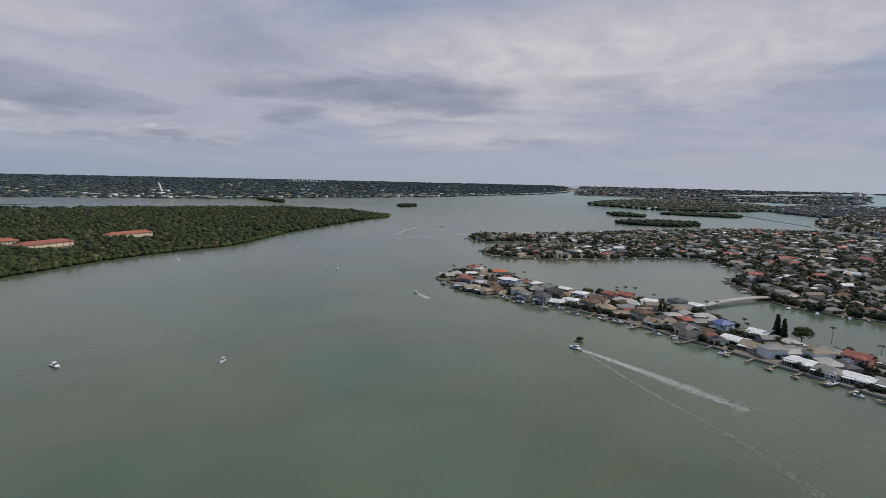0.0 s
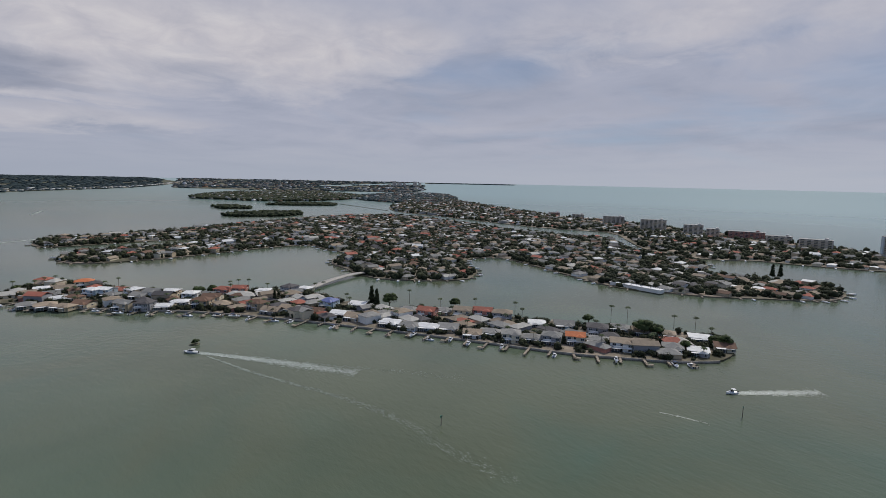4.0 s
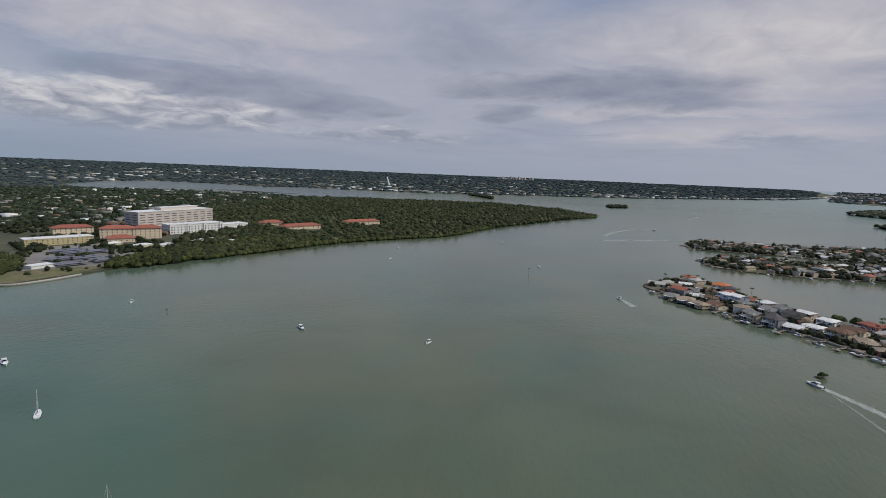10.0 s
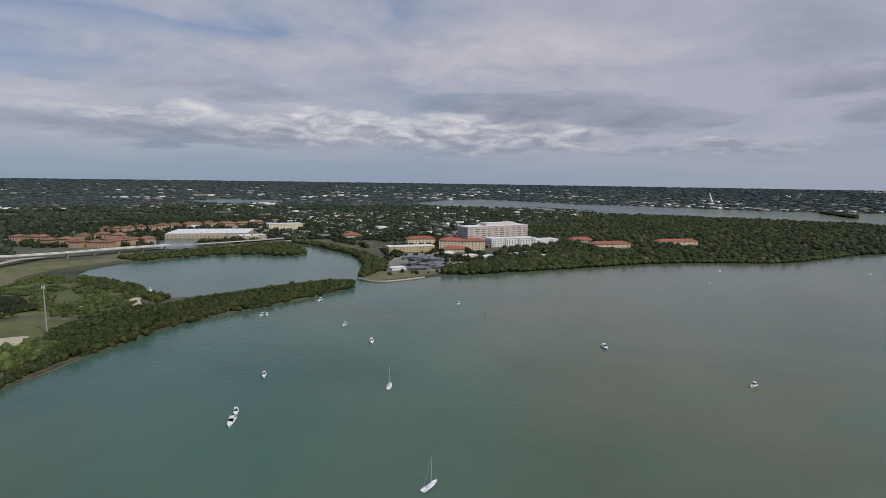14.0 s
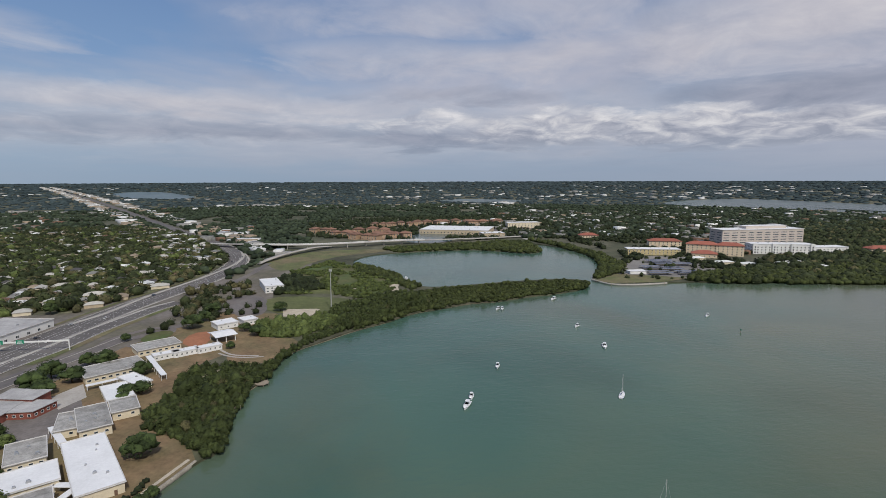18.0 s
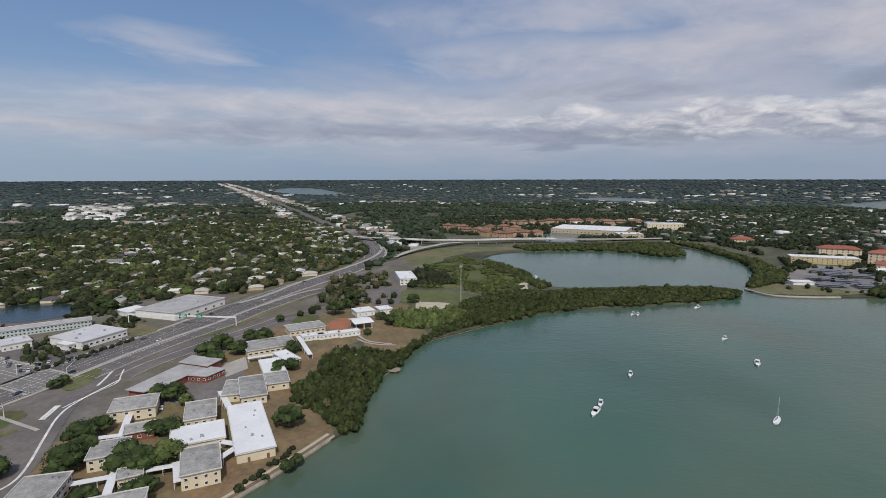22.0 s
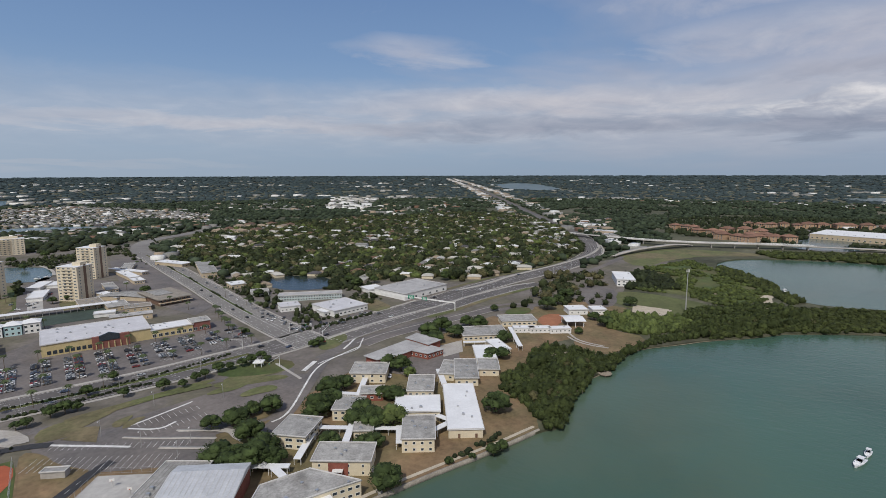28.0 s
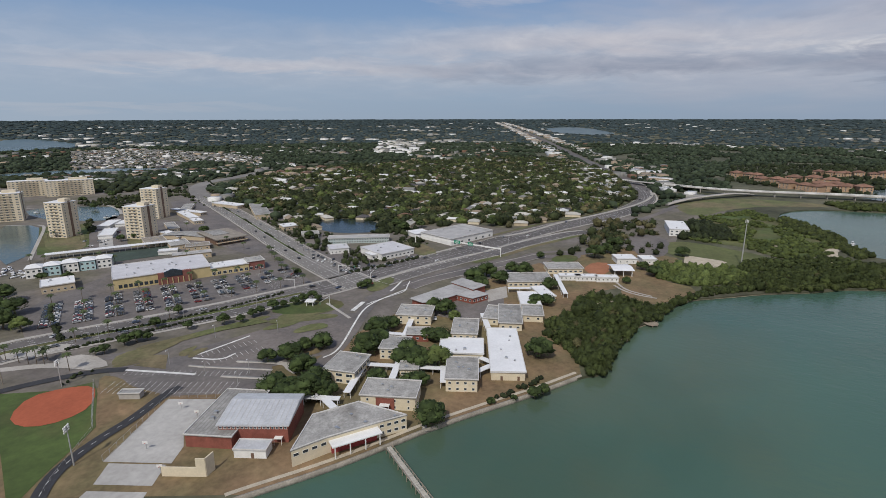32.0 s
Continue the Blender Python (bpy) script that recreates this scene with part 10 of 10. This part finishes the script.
# the small platforms in the mangroves
for x, y, a in ((-309.3, -57.8, 20), (-276.7, -66.8, 20)):
    ob = thing("lookout_platform", x, y, a, "small grey timber platform at the mangrove edge", "platform", "lookouts", 0.3)
    part("deck", Build().rod((0, 0, 0.8), (0, 0, 1.05), 4.2, 4.2, 8), M_WOOD, ob)
    part("walk", Build().box(-8, 0, 0.8, 12, 1.8, 0.25), M_WOOD, ob)
    for i in range(6):
        part("post", Build().rod((3.8 * math.cos(i), 3.8 * math.sin(i), -1), (3.8 * math.cos(i), 3.8 * math.sin(i), 2.1), 0.12), M_WOOD, ob)
bw = [(-312.6, -94.6), (-328.5, -81.4)]
ob = thing("boardwalk", (bw[0][0] + bw[1][0]) / 2, (bw[0][1] + bw[1][1]) / 2, math.degrees(math.atan2(bw[1][1] - bw[0][1], bw[1][0] - bw[0][0])), "grey timber boardwalk through the mangroves", "boardwalk")
part("deck", Build().box(0, 0, 3.6, math.hypot(bw[1][0] - bw[0][0], bw[1][1] - bw[0][1]), 2.0, 0.25), M_WOOD, ob)
keep_clear((bw[0][0] + bw[1][0]) / 2, (bw[0][1] + bw[1][1]) / 2, 3)

# track lines, marina boats and the fringe of the point
dashes("track_dashes", [(rounded([(-44.7, -183.9), (-53.2, -195.6), (-64.0, -202.1), (-76.0, -206.6), (-88.5, -209.5), (-104.9, -217.3)], 2, False), 0, 2.2, 3.4, 0.18)], M_PAINT, "white dashes on the dark running path", z=1.6)
for i, (x, y) in enumerate([(-138.2, -507.5), (-140.9, -498.0), (-144.1, -490.4), (-148.6, -486.4), (-132.8, -496.4), (-138.0, -483.4), (-144.2, -479.4), (-143.9, -513.3), (-282.9, -799.8), (-261.7, -795.4), (-295.3, -685.9), (-306.6, -688.7)]):
    motorboat(x, y, 60 + 25 * i, i % 3 == 0, "white boat moored in the marina", "marina boats", 1.5)
FRINGE = [(-511.0, 482.3), (-497.5, 552.0), (-471.4, 689.0), (-422, 804), (-358, 892), (-342, 1074), (-315, 1320), (-255, 1479), (-171, 1656)]
fx_, fy_ = [], []
rr2 = np.random.default_rng(5)
for off in (-3, -8, -13):
    p = resample(offset(rounded(FRINGE, 1, False), -off), 6.0)
    fx_.append(p[:, 0] + rr2.uniform(-2, 2, len(p)))
    fy_.append(p[:, 1] + rr2.uniform(-2, 2, len(p)))
fx_, fy_ = np.concatenate(fx_), np.concatenate(fy_)
clumps("point_fringe", fx_, fy_, np.full(len(fx_), 2.5), rr2.uniform(2.8, 4.8, len(fx_)), rr2.uniform(2.5, 4.5, len(fx_)), M_MANGROVE, 2, 71, "mangrove fringe along the point's shore")


# ---- hedges, fences and lines of the near ground ----
def hedge(name, line, gap, r, h, seed, label, spread=0.6):
    p = np.array(resample(line, gap))
    rng = np.random.default_rng(seed)
    p = p + rng.normal(0, spread, p.shape)
    n = len(p)
    return clumps(name, p[:, 0], p[:, 1], np.full(n, 1.5 + h * 0.5), rng.uniform(0.7, 1.3, n) * r, rng.uniform(0.7, 1.3, n) * h, M_LEAF, 2, seed, label, "hedge", leaves=18)


hedge("hedge_median", [(-102.8, -305.5), (-114.7, -302.1), (-131.9, -294.4), (-150.6, -291.6), (-172.9, -282.2)], 1.6, 1.0, 0.9, 81, "clipped dark hedge along the road median")
hedge("hedge_plaza", [(-105.7, -321.9), (-122.1, -312.9), (-143.5, -303.5), (-168.5, -295.5), (-197.0, -286.9), (-226.3, -283.2)], 2.2, 0.9, 0.9, 82, "low dark hedge along the edge of the plaza car park")
hedge("hedge_lot_end", [(-123.5, -384.7), (-114.5, -353.9), (-105.7, -321.9)], 1.8, 1.2, 1.2, 83, "hedge beside the plaza driveway")
hedge("hedge_bank", [(-286.8, -278.0), (-305.3, -271.5), (-332.6, -264.8), (-354.1, -260.4)], 2.6, 1.4, 1.5, 84, "dark shrubs along the office car lot", 1.0)
hedge("hedge_avenue", [(-606, -968), (-507, -759), (-433.0, -600.3), (-376.2, -473.4), (-338.7, -386.1)], 5.0, 1.1, 1.2, 85, "shrubs along the avenue pavement", 1.2)
for i_, (u0, u1) in enumerate(((-352, -392), (-420, -470), (-500, -560), (-590, -650))):
    bed = [q for q in ROAD_AVENUE if u1 < q[1] < u0]
    if len(bed) > 1:
        hedge("hedge_avenue_median", bed, 1.6, 0.9, 0.9, 95 + i_, "dark planted bed in the median of the avenue", 0.4)
hedge("hedge_field", [(-84.6, -264.4), (-92.2, -269.8), (-98.5, -266.8)], 3.0, 0.9, 0.9, 87, "small bushes beside the ball field")
hedge("seawall_bushes", [(a - 3.0, b - 1.5) for a, b in [(-179.6, -92.0), (-187.0, -89.0), (-195.5, -86.4), (-202.9, -84.2), (-208.8, -82.7)]], 2.6, 1.3, 1.3, 88, "bushes at the end of the seawall path", 1.0)


def line_fence(line, step, h, label):
    pts_ = resample(line, step)
    ob = thing("chain_link_fence", pts_[0][0], pts_[0][1], 0, label, "fence", "fences")
    for q in pts_:
        part("post", bpy.data.meshes.get("fence_post_%d" % int(h * 10)) or Build().rod((0, 0, -0.3), (0, 0, h), 0.06).mesh("fence_post_%d" % int(h * 10), M_POLE), None, ob, at=pose(q[0] - pts_[0][0], q[1] - pts_[0][1], 0))
    for z in (0.15, h - 0.05):
        b = Build()
        for q, k in zip(pts_, pts_[1:]):
            b.rod((q[0] - pts_[0][0], q[1] - pts_[0][1], z), (k[0] - pts_[0][0], k[1] - pts_[0][1], z), 0.035, None, 4)
        part("rail", b, M_POLE, ob)
    return ob


line_fence([(-105.8, -213.5), (-83.7, -200.2), (-66.9, -190.1)], 4.0, 2.4, "grey chain-link fence beside the concrete courts")
line_fence([(-105.8, -213.5), (-117.8, -194.1)], 4.0, 2.4, "grey chain-link fence between courts and car park")
line_fence([(-74.8, -215.0), (-62.5, -203.1), (-53.8, -194.8), (-47.4, -186.9)], 5.0, 1.4, "low chain-link fence along the ball field")
up = thing("utility_pole", -69.6, -288.8, 30, "tall wooden utility pole with a crossarm", "utility pole")
part("pole", Build().rod((0, 0, -0.5), (0, 0, 12), 0.22, 0.16), M_WOOD, up)
part("crossarm", Build().box(0, 0, 11.2, 2.6, 0.15, 0.18), M_WOOD, up)


# ---- frontage lane and kerbs beside the highway ----
FRONT = rounded([(-283.7, -218.0), (-305.2, -215.8), (-328.0, -208.0), (-353.4, -199.2), (-386.1, -186.4), (-418.6, -175.1)], 1, False)
ribbon("road_frontage", FRONT, 10, M_ASPHALT, z=1.487)
for k_, off in enumerate((-5.6, 5.6)):
    ribbon("kerb", offset(FRONT, off), 0.7, M_CONCRETE, z=1.58 + 0.004 * k_, sides=0.15)
for k_, (line, off) in enumerate(((near_main, -14.4), (near_main, 14.4), (near_ave, -14.2), (near_ave, 14.2))):
    ribbon("kerb", offset(line, off), 0.9, M_CONCRETE, z=1.602 + 0.004 * k_, sides=0.15)
